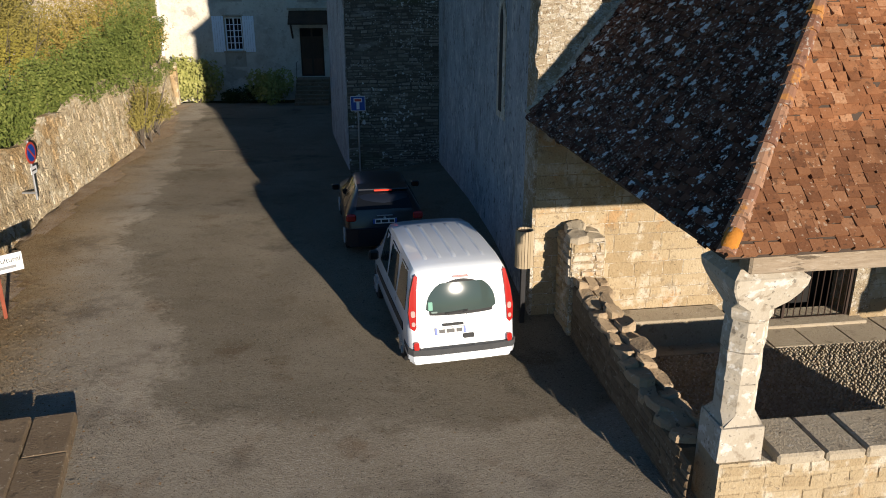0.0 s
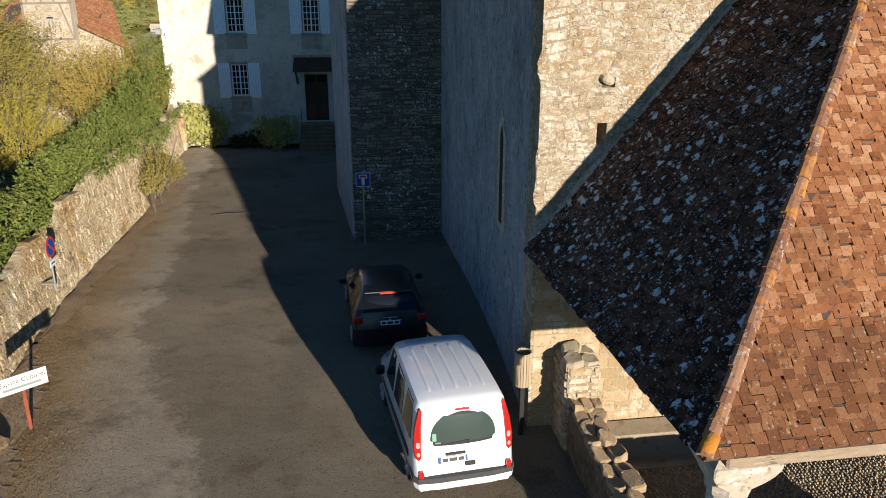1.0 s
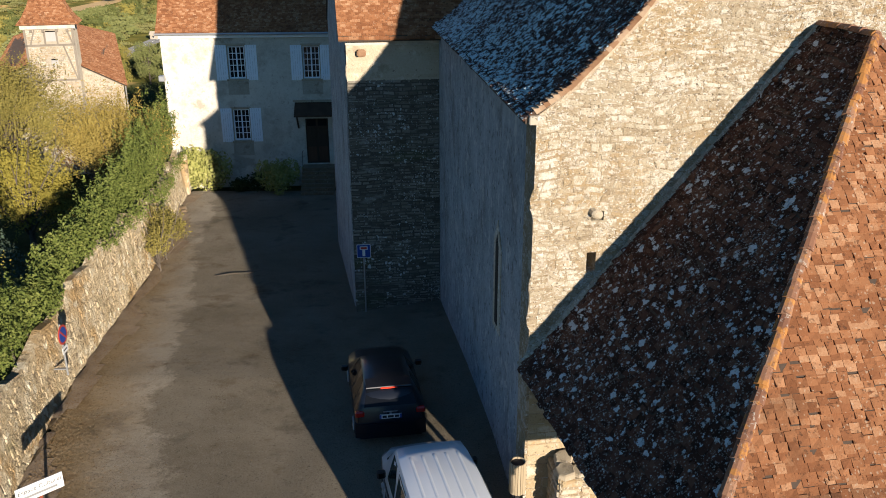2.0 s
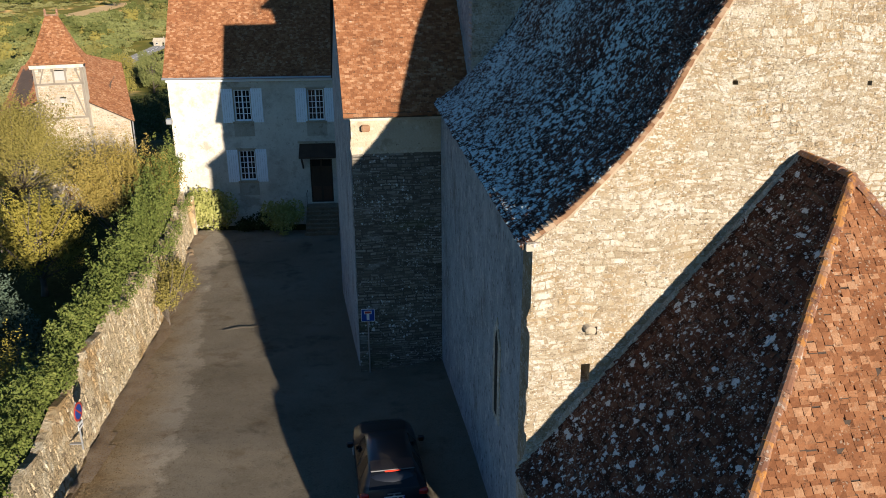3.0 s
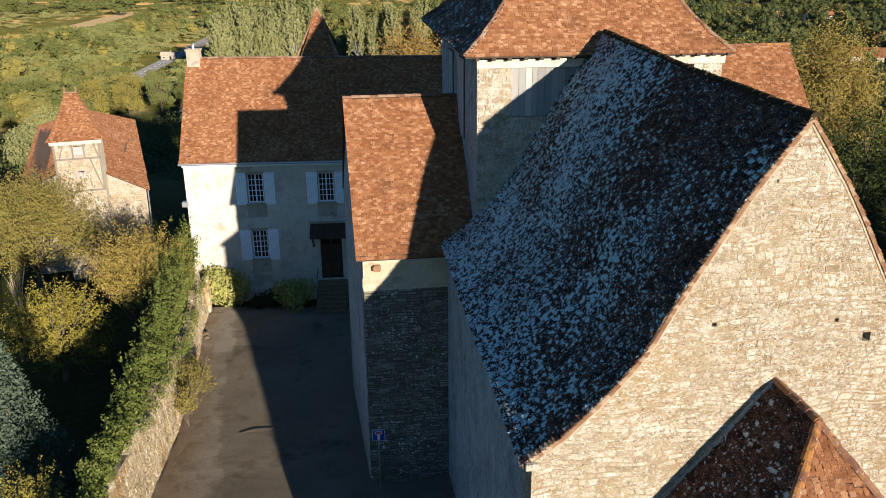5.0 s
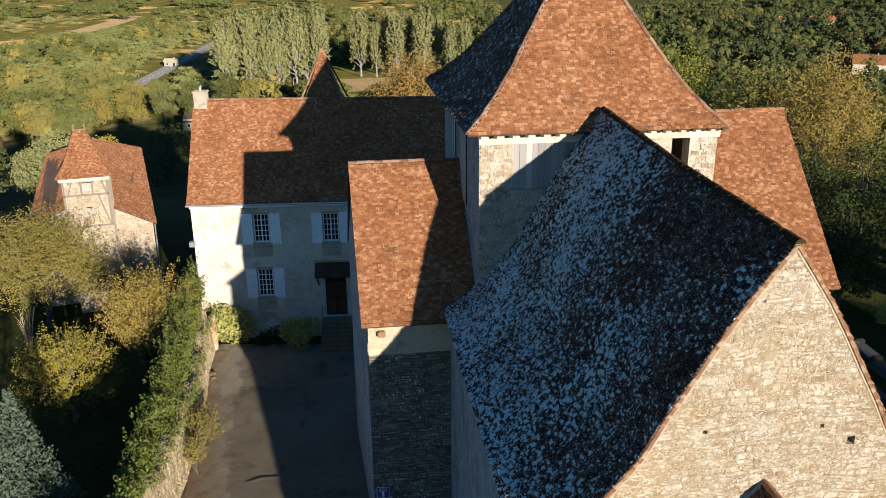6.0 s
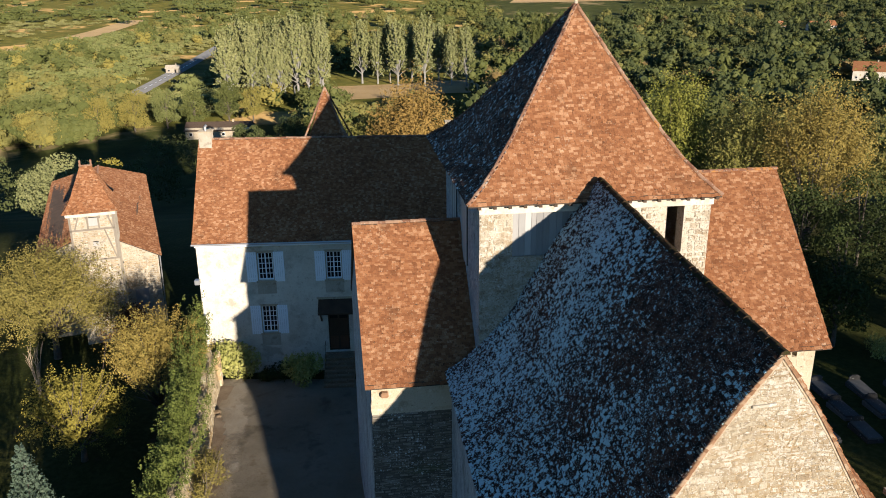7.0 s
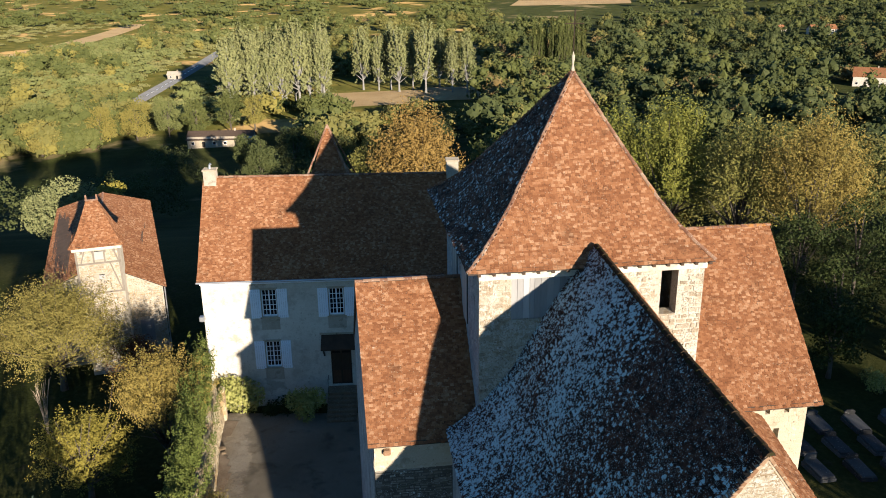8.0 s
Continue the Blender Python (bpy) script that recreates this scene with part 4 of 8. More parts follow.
edge = [(a * HALF, EAVE + b * (APEX - EAVE)) for a, b in NAVE]
outline = [(0, -0.9), (2 * HALF, -0.9), (2 * HALF, EAVE)] + [(2 * HALF - a, b) for a, b in edge[1:-1]] + list(reversed(edge))
PUTLOG = [(1.12, 1.31, 6.18, 6.6), (1.16, 1.42, 7.26, 7.44), (3.76, 3.87, 12.29, 12.38), (6.53, 6.63, 12.21, 12.30), (7.25, 7.44, 11.71, 11.92), (9.0, 9.2, 12.2, 12.36)]
PORTAL = (4.2, 7.15, -0.5, 2.1)
facade = part("front_wall", wall_sheet(outline, [rect(*h) for h in PUTLOG] + [rect(*PORTAL)], pose(0, -0.08, 0), 0.75), M["mortar"], church, "sunlit buff limestone rubble gable wall")
# black plate added so that the putlog holes look deep
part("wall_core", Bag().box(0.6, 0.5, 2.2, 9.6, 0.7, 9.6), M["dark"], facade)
bag = Bag()
stones(bag, pose(0, -0.08, 0), gable_span, 4.0, APEX - 0.1, rng, course=(0.08, 0.21), length=(0.12, 0.42), proud=0.011, gap=0.006, warp=0.055, shake=0.04, holes=PUTLOG)
near = stones(Bag(), pose(0, -0.08, 0), lambda z: (0.05, 10.6), -0.6, 4.0, rng, course=(0.2, 0.38), length=(0.25, 0.8), proud=0.008, gap=0.006, holes=[PORTAL], pick=lambda s, z: True)
part("stonework", bag, M["stone"], facade, kind="stuff")
part("corbel_stone", Bag().box(-0.13, -0.12, -0.08, 0.13, 0.2, 0.08, pose(1.24, -0.12, 7.42, 10, 25, 15), cut=0.05), M["coping"], facade, "broken projecting stone")
STONE_SHAPES = [stone_piece(k) for k in range(8)]
FACADE_STONES = near
# the verge: a band of pale mortar and the stepped ends of the tiles
for s in (0, 1):
    side = (lambda a: 2 * HALF - a) if s else (lambda a: a)
    q = [(a - 0.03, b + 0.05) for a, b in edge] + [(a + 0.055, b - 0.055) for a, b in reversed(edge)]
    verge = part("verge", Bag().prism([(side(a), b) for a, b in q], -0.10, 0.05), M["verge"], church, "thin verge of pale mortar under stepped tile ends")
    tails = Bag()
    for (a0, b0), (a1, b1) in zip(edge, edge[1:]):
        run = math.hypot(a1 - a0, b1 - b0)
        da, db = (a0 - a1) / run, (b0 - b1) / run
        na, nb = -abs(db), abs(da)
        n = max(1, round(run / 0.105))
        for k in range(n):
            a, b = mix(a1, a0, k / n), mix(b1, b0, k / n)
            lift, long = rng.uniform(0.05, 0.07) + (0.0 if s else 0.03), 0.15 + rng.uniform(-0.01, 0.015)
            pts = [(a + na * 0.03, b + nb * 0.03), (a + da * long + na * lift, b + db * long + nb * lift), (a + da * long - na * 0.03, b + db * long - nb * 0.02), (a - na * 0.02, b - nb * 0.02)]
            tails.prism([(side(u), v) for u, v in pts], -0.128 + rng.uniform(-0.010, 0.004), 0.06)
    part("tile_edging", tails, M["verge_tile"], verge, "weathered terracotta tile ends", kind="stuff")
part("long_stone", Bag().box(-0.28, -0.05, -0.035, 0.28, 0.05, 0.035, pose(5.08, -0.085, 15.42, 0, -3, 0), cut=0.012), M["ashlar"], facade, "long pale stone set in the gable")
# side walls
north = part("side_wall", Bag().prism([(0.67, -0.6), (12.9, -0.6), (12.9, 9.95), (0.67, 9.38)], 0.003, 0.7, "x"), M["side_stone"], church, "grey stone side wall with the blue of its shade in the colour")
lancet = part("lancet_window", Bag().prism([(2.86, 3.7), (3.16, 3.7), (3.16, 5.7), (3.01, 6.0), (2.86, 5.7)], -0.03, 0.3, "x"), M["dark"], church, "narrow lancet window")
part("surround", Bag().prism([(2.60, 3.55), (3.40, 3.55), (3.40, 5.75), (3.01, 6.35), (2.60, 5.75)], -0.022, 0.1, "x"), M["ashlar"], lancet, "pale dressed stone surround")
part("kneeler", Bag().box(-0.16, -0.2, 9.20, 0.14, 0.06, 9.36, cut=0.02), M["ashlar"], church, "pale kneeler stone at the foot of the verge")
part("side_wall", Bag().add([(x, y, z) for z in (-0.6, EAVE - 0.05) for x, y in ((10.0, 0.6), (2 * HALF, 0.6), (2 * HALF + 1.5, 12.25), (10.0, 12.25))], [(0, 3, 2, 1), (4, 5, 6, 7), (0, 1, 5, 4), (1, 2, 6, 5), (2, 3, 7, 6), (3, 0, 4, 7)]), M["mortar"], church, "splayed south wall of the nave")
# nave roof
roof = Slope((-0.22, -0.10, EAVE - 0.12), (-0.22, 12.75, EAVE + 0.55), (HALF, -0.10, APEX + 0.08), (HALF + 0.05, 12.8, APEX + 0.66), NAVE)
roof2 = Slope((2 * HALF + 0.22, -0.10, EAVE - 0.12), (2 * HALF + 1.9, 12.75, EAVE + 0.3), (HALF, -0.10, APEX + 0.08), (HALF + 0.05, 12.8, APEX + 0.66), NAVE)
bag = Bag()
roof.shell(bag), roof2.shell(bag)
nave_roof = part("nave_roof", bag, M["batten"], church, "steep flared nave roof of old clay tiles crusted with pale lichen")
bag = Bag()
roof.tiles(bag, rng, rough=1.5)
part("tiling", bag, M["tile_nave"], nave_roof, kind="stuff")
bag = Bag()
roof2.tiles(bag, rng)
part("tiling", bag, M["tile"], nave_roof, kind="stuff")
bag = Bag()
caps(bag, [(HALF, -0.16, APEX + 0.1), (HALF + 0.02, 6, APEX + 0.30), (HALF + 0.05, 12.7, APEX + 0.7)], rng)
for k in range(420):
    # moss cushions along the ridge
    v = rng.random()
    o = Vector((HALF + 0.04 * v + rng.gauss(0, 0.06), mix(-0.1, 12.6, v), APEX + 0.11 + 0.56 * v ** 1.2 + rng.uniform(-0.07, 0.015)))
    r = rng.uniform(0.018, 0.042)
    bag.add([o + Vector(q) * r for q in ((1, 0, 0), (0, 1, 0), (-1, 0, 0), (0, -1, 0), (0, 0, 0.9), (0, 0, -0.9))], ((0, 1, 4), (1, 2, 4), (2, 3, 4), (3, 0, 4), (1, 0, 5), (2, 1, 5), (3, 2, 5), (0, 3, 5)))
part("ridge_tiles", bag, M["cap_moss"], nave_roof, "dark ridge tiles grown over with moss")
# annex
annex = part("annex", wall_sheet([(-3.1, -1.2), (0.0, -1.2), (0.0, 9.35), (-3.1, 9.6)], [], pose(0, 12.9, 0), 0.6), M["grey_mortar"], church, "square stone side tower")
# lower stones take the shade-darkened colour, those under the eaves the sunlit one
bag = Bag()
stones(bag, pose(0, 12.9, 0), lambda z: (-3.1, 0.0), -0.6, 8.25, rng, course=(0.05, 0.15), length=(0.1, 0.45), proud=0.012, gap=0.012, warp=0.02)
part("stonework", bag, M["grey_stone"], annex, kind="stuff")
bag = Bag()
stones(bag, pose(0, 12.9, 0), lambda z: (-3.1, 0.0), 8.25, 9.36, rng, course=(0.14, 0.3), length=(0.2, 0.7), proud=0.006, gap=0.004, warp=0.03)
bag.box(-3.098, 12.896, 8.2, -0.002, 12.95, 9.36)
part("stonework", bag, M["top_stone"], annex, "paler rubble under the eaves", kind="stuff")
part("top_course", Bag().box(-3.12, 12.86, 9.36, 0.0, 13.0, 9.60, cut=0.03), M["render_wall"], annex, "pale mortar course under the eaves")
part("corbel", Bag().box(-2.75, 12.66, 9.02, -2.45, 12.95, 9.24, cut=0.05), M["red_stone"], annex, "reddish projecting stone")
part("side_wall", Bag().add([(-3.1 - 0.05 * (y - 12.9) + w, y, z) for w in (0.0, 0.6) for y, z in ((13.5, -1.6), (22.4, -1.6), (22.4, 9.6), (17.4, 14.3), (13.5, 10.0))],
     [(4, 3, 2, 1, 0), (5, 6, 7, 8, 9)] + [(i, (i + 1) % 5, (i + 1) % 5 + 5, i + 5) for i in range(5)]), M["side_stone"], annex, "pale side wall, splayed outward, shade blue in its colour")
bag, tb = Bag(), Bag()
for s in (Slope((-3.34, 12.5, 9.62), (1.05, 12.5, 9.62), (-3.48, 17.4, 14.55), (1.05, 17.4, 14.55)), Slope((1.05, 22.6, 9.6), (-3.62, 22.6, 9.6), (1.05, 17.4, 14.55), (-3.48, 17.4, 14.55))):
    s.shell(bag), s.tiles(tb, rng, *away(s))
ann = part("annex_roof", bag, M["batten"], church, "brown clay tile roof over the side tower")
part("tiling", tb, M["tile"], ann, kind="stuff")
bag = Bag()
caps(bag, [(-3.45, 17.4, 14.58), (1.05, 17.4, 14.58)], rng, 0.10)
part("ridge_tiles", bag, M["cap"], ann)
# belfry
tower = part("belfry", Bag().box(1.03, 12.75, 6, 2.25, 13.35, 16.4).box(2.25, 12.75, 6, 4.9, 13.35, 14.45).box(2.25, 12.75, 16.2, 4.9, 13.35, 16.4).box(4.9, 12.75, 6, 8.05, 13.35, 16.4)
             .box(8.05, 12.75, 6, 8.72, 13.35, 14.3).box(8.05, 12.75, 16.25, 8.72, 13.35, 16.4).box(8.72, 12.75, 6, 9.75, 13.35, 16.4), M["belfry_stone"], church, "square stone belfry of pale limestone")
bag = Bag()
stones(bag, pose(0, 12.75, 0), lambda z: (1.03, 9.75), 9.0, 16.15, rng, holes=[(8.05, 8.72, 14.3, 16.3), (2.25, 4.9, 14.4, 16.3)], course=(0.16, 0.3), length=(0.22, 0.55), proud=0.03, gap=0.03, warp=0.012)
part("stonework", bag, M["belfry_stone"], tower, kind="stuff")
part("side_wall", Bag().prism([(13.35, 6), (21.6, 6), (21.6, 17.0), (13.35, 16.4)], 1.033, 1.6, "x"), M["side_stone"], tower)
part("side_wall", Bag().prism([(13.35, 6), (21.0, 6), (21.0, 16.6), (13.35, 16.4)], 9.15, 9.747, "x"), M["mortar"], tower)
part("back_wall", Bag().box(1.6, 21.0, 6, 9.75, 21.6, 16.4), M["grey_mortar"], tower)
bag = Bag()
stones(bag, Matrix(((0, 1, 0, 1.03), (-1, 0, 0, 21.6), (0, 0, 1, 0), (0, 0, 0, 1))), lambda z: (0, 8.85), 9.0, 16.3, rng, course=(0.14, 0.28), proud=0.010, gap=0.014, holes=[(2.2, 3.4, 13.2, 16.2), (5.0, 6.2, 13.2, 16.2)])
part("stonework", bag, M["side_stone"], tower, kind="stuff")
for a in (15.4, 18.2):
    p = part("louvre_opening", Bag().box(1.0, a, 13.2, 1.05, a + 1.2, 16.2), M["dark"], tower, "boarded belfry opening")
    for i in range(4):
        part("board", Bag().box(0.97, a + 0.3 * i + 0.02, 13.25, 0.995, a + 0.3 * i + 0.27, 16.15), M["wood_grey"], p)
x = 2.26
while x < 4.88:
    w = min(rng.uniform(0.17, 0.26), 4.9 - x)
    part("board", Bag().box(x, 12.80 + rng.uniform(0, 0.02), 14.47, x + w - 0.012, 12.86, 16.2), M["wood_grey"], tower, "silvery weathered vertical board")
    x += w
part("frieze", Bag().box(1.0, 12.64, 16.14, 9.8, 12.74, 16.42, cut=0.015), M["render_wall"], tower, "pale stone band under the eaves")
FLARE = ((0, 0), (0.12, 0.075), (0.25, 0.175), (0.38, 0.30), (0.7, 0.655), (1, 1))
FL, FR, BL, BR, TOP = (0.55, 12.3, 16.62), (10.0, 12.45, 16.55), (0.2, 21.9, 17.2), (10.1, 21.6, 16.8), (5.38, 16.6, 23.15)
bag, tb, tl = Bag(), Bag(), Bag()
faces = [Slope(FL, FR, TOP, TOP, FLARE), Slope(BL, FL, TOP, TOP, FLARE), Slope(FR, BR, TOP, TOP, FLARE), Slope(BR, BL, TOP, TOP, FLARE)]
# the left face takes the shade-darkened, lichened tiles
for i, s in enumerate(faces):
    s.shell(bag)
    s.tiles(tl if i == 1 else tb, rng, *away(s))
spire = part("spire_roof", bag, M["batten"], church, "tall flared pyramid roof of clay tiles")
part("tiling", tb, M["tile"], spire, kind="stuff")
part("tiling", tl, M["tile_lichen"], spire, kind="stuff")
bag = Bag()
for s in faces:
    caps(bag, [s.point(0, *q) + Vector((0, 0, 0.03)) for q in s.table[::4]], rng, 0.09, 0.3)
part("hip_tiles", bag, M["cap"], spire)
for x in np.arange(0.9, 9.8, 0.55):
    part("rafter_end", Bag().box(x, 12.32, 16.42, x + 0.12, 12.8, 16.52), M["door_wood"], spire)
fin = part("finial", Bag().tube([(5.38, 16.6, 22.9), (5.38, 16.6, 23.35), (5.38, 16.6, 23.42), (5.38, 16.6, 23.6), (5.38, 16.6, 23.72), (5.38, 16.6, 23.84), (5.38, 16.6, 23.95)], [0.12, 0.05, 0.03, 0.062, 0.062, 0.025, 0.015], 12), M["ashlar"], spire, "white glazed finial", smooth=True)
bag = Bag().tube([(5.38, 16.6, 23.9), (5.38, 16.6, 25.5)], 0.022, 6).tube([(5.0, 16.6, 24.95), (5.76, 16.6, 24.95)], 0.018, 6)
for a, b in ((5.12, 25.2), (5.64, 25.2), (5.12, 24.7), (5.64, 24.7)):
    bag.tube([(5.38, 16.6, 24.95), (a, 16.6, b)], 0.01, 5)
part("iron_cross", bag, M["iron"], spire, "thin wrought iron cross")
# south chapel
chap = part("chapel", wall_sheet([(9.6, -1), (14.55, -1), (14.55, 10.2), (9.6, 10.2)], [rect(13.2, 13.44, 8.55, 9.05), rect(11.92, 12.11, 9.72, 9.95), rect(12.74, 12.95, 9.74, 9.97), rect(13.57, 13.78, 9.76, 9.99)], pose(0, 12.3, 0), 0.6), M["top_stone"], church, "sunlit chapel wall")
bag = Bag()
stones(bag, pose(0, 12.3, 0), lambda z: (9.6, 14.55), 6, 10.1, rng, course=(0.2, 0.4), length=(0.3, 0.8), proud=0.010, gap=0.004, shake=0.03, holes=[(13.15, 13.48, 8.5, 9.1), (11.9, 12.13, 9.7, 9.97), (12.72, 12.97, 9.72, 9.99), (13.55, 13.80, 9.74, 10.01)])
part("stonework", bag, M["top_stone"], chap, kind="stuff")
part("side_wall", Bag().prism([(12.9, -1), (22, -1), (22, 10.1), (17.1, 16.0), (12.9, 10.8)], 14.0, 14.547, "x"), M["mortar"], chap)
bag, tb = Bag(), Bag()
for s in (Slope((9.2, 11.9, 10.28), (14.95, 11.9, 10.28), (9.2, 17.0, 16.25), (14.62, 17.0, 16.25)), Slope((14.95, 22.2, 10.2), (9.2, 22.2, 10.2), (14.62, 17.0, 16.25), (9.2, 17.0, 16.25))):
    s.shell(bag), s.tiles(tb, rng, *away(s))
cr = part("chapel_roof", bag, M["batten"], church, "plain brown clay tile roof")
part("tiling", tb, M["tile"], cr, kind="stuff")
bag = Bag()
caps(bag, [(9.3, 17.0, 16.28), (14.65, 17.0, 16.28)], rng, 0.11)
part("ridge_tiles", bag, M["cap_gold"], cr, "ridge tiles with orange lichen")

# ---- porch in front of the church ----
PL = Slope((-0.2, -0.15, 4.2), (0.34, -6.95, 3.98), (5.36, -0.15, 10.92), (5.42, -1.65, 10.85), ((0, 0), (0.1, 0.085), (1, 1)))
PF = Slope((0.34, -6.95, 3.98), (10.6, -6.75, 3.98), (5.42, -1.65, 10.85), (5.42, -1.65, 10.85), ((0, 0), (0.1, 0.085), (1, 1)))
PR = Slope((10.6, -6.75, 3.98), (10.9, -0.15, 4.2), (5.42, -1.65, 10.85), (5.36, -0.15, 10.92), ((0, 0), (0.1, 0.085), (1, 1)))
porch = thing("church_porch", CH, "open church porch with a hipped tile roof on stone columns", "porch")
bag, tb, tl = Bag(), Bag(), Bag()
PORCH_TILES = []
for i, s in enumerate((PL, PF, PR)):
    s.shell(bag, 0.08)
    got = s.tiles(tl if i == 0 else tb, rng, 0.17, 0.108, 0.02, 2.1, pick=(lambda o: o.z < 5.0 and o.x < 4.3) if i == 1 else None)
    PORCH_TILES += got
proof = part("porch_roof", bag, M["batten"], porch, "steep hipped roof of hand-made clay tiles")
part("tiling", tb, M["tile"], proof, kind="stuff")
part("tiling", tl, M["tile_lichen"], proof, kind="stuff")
bag = Bag()
for s, e in ((PL, 1), (PF, 1)):
    caps(bag, [s.point(e, *q) + Vector((0, 0, 0.02)) for q in s.table[::2]], rng, 0.10, 0.3)
caps(bag, [(5.42, -1.65, 10.88), (5.36, -0.1, 10.95)], rng, 0.10)
part("hip_tiles", bag, M["cap_gold"], proof, "half-round hip tiles with orange lichen")
part("end_tile", Bag().tube([(0.34, -6.96, 4.02), (0.40, -6.90, 4.06), (0.50, -6.80, 4.16)], [0.07, 0.10, 0.095], 10), surface("orange_lichen", [(0.40, 0.15, 0.02), (0.55, 0.24, 0.03)], 4, 30, bump=0.6, spots=[((0.45, 0.42, 0.34), 9.0, 0.6, 0.05, 0.8)]), proof, "hip end tile covered with orange lichen", smooth=True)
part("mortar_fillet", Bag().tube([PL.point(0, *q) + Vector((0.02 * math.sin(k * 1.9), 0.04, 0.03 + 0.02 * math.sin(k * 3.1))) for k, q in enumerate(PL.table)], [0.06 + 0.03 * math.sin(k * 2.3) for k in range(len(PL.table))], 6), M["belfry_stone"], porch, "rough pale mortar fillet between roof and church wall")
part("front_beam", Bag().box(0.75, -6.78, 3.62, 10.4, -6.5, 3.94, cut=0.03), M["beam"], porch, "bleached oak eaves beam")
part("side_beam", Bag().box(0.72, -6.4, 3.62, 1.0, -0.1, 3.9, cut=0.03), M["beam"], porch)


def column(cx, cy):
    c = Vector((cx, cy, 0))
    wear = random.Random(int(cx * 10))

    def ring(z, r, square):
        out = []
        for k in range(8):
            a = radians(22.5 + 45 * k)
            q = Vector((math.cos(a), math.sin(a), 0))
            if square:
                sx, sy = (1 if q.x > 0 else -1), (1 if q.y > 0 else -1)
                f = 0.96
                q = Vector((sx * (1 if abs(q.x) > abs(q.y) else f), sy * (1 if abs(q.y) > abs(q.x) else f), 0))
            else:
                q /= math.cos(radians(22.5))
            out.append(c + q * (r + wear.uniform(-0.016, 0.010)) + Vector((0, 0, z + wear.uniform(-0.012, 0.012))))
        return out

    def drum(name, rings):
        b = Bag()
        vs = [p for r in rings for p in r]
        n = len(rings)
        fs = [(i * 8 + k, i * 8 + (k + 1) % 8, (i + 1) * 8 + (k + 1) % 8, (i + 1) * 8 + k) for i in range(n - 1) for k in range(8)] + [tuple(range(7, -1, -1)), tuple((n - 1) * 8 + k for k in range(8))]
        return b.add(vs, fs)
    col = part("column", drum("column", [ring(0.86, 0.305, True), ring(1.32, 0.30, True), ring(1.36, 0.285, True)]), M["ashlar"], porch, "octagonal pale limestone column with a moulded capital")
    for z0, z1 in ((1.37, 1.95), (1.96, 2.38), (2.39, 2.80)):
        part("drum", drum("drum", [ring(z0, 0.265 if z0 < 1.4 else 0.25, z0 < 1.4), ring(z0 + 0.14, 0.245, False), ring(z1, 0.24, False)]), M["ashlar"], col)
    part("capital", drum("capital", [ring(2.81, 0.24, False), ring(2.86, 0.285, False), ring(2.98, 0.285, False), ring(3.12, 0.33, True), ring(3.26, 0.41, True), ring(3.36, 0.46, True), ring(3.46, 0.465, True), ring(3.49, 0.44, True), ring(3.62, 0.30, True)]), M["ashlar"], col)
    return col


column(1.18, -6.12)
column(6.5, -6.12)
column(9.6, -6.1)
low = part("parapet", Bag().prism([(-5.8, -0.7), (-0.6, -0.7), (-0.6, 1.12), (-1.2, 1.08), (-5.2, 0.70), (-5.8, 0.70)], 0.62, 1.16, "x"), M["brown_slab"], porch, "low rubble stone parapet wall, outer side coloured dark for its shade")
part("front_body", Bag().box(0.9, -6.45, -0.7, 6.25, -5.8, 0.86), M["porch_wall"], low)
bag = Bag()
stones(bag, pose(0, -6.45, 0), lambda z: (0.9, 6.25), -0.1, 0.84, rng, course=(0.16, 0.26), length=(0.25, 0.6), proud=0.02, gap=0.016, warp=0.02)
part("stonework", bag, M["porch_wall"], low, kind="stuff")
# outer face: shade put into the colour by the darker brown stone
bag = Bag()
stones(bag, Matrix(((0, 1, 0, 0.62), (-1, 0, 0, -0.6), (0, 0, 1, 0), (0, 0, 0, 1))), lambda z: (0, 5.6), -0.1, 0.74, rng, course=(0.1, 0.2), length=(0.2, 0.55), proud=0.012, gap=0.01, warp=0.02)
part("stonework", bag, M["brown_slab"], low, kind="stuff")
x = 1.62
while x < 6.1:
    w = min(rng.uniform(0.42, 0.95), 6.4 - x)
    part("coping_slab", Bag().box(x, -6.58 + rng.uniform(-0.02, 0.02), 0.86, x + w - 0.025, -5.72, 1.02 + rng.uniform(-0.015, 0.015), cut=0.03), M["coping"], low, "thick grey coping slab")
    x += w
y = -5.75
while y < -1.0:
    d = rng.uniform(0.30, 0.58)
    top = 0.80 + 0.42 * max(0.0, (y + 5.2) / 4.2)
    x = 0.60 + rng.uniform(-0.03, 0.03)
    while x < 1.06:
        w = min(rng.uniform(0.2, 0.5), 1.24 - x)
        z = top + rng.uniform(-0.05, 0.06)
        part("capping_stone", flat_stone(Bag(), x + w / 2, y + d / 2 + rng.uniform(-0.04, 0.04), w * 0.52, d * 0.56, z - rng.uniform(0.08, 0.16), z, rng, tilt=0.10, n=rng.choice((8, 9, 10, 11))), M["loose_stone"], low, "loose ragged capping stone")
        x += w
    y += d * 0.85
stub = part("pier", Bag().box(0.55, -0.95, -0.7, 1.2, -0.1, 1.93), M["mortar"], porch, "ragged stump of a stone pier")
bag = Bag()
stones(bag, pose(0, -0.95, 0), lambda z: (0.55, 1.2), -0.1, 1.95, rng, proud=0.04)
stones(bag, Matrix(((0, 1, 0, 0.55), (-1, 0, 0, -0.1), (0, 0, 1, 0), (0, 0, 0, 1))), lambda z: (0, 0.85), -0.1, 1.95, rng, proud=0.04)
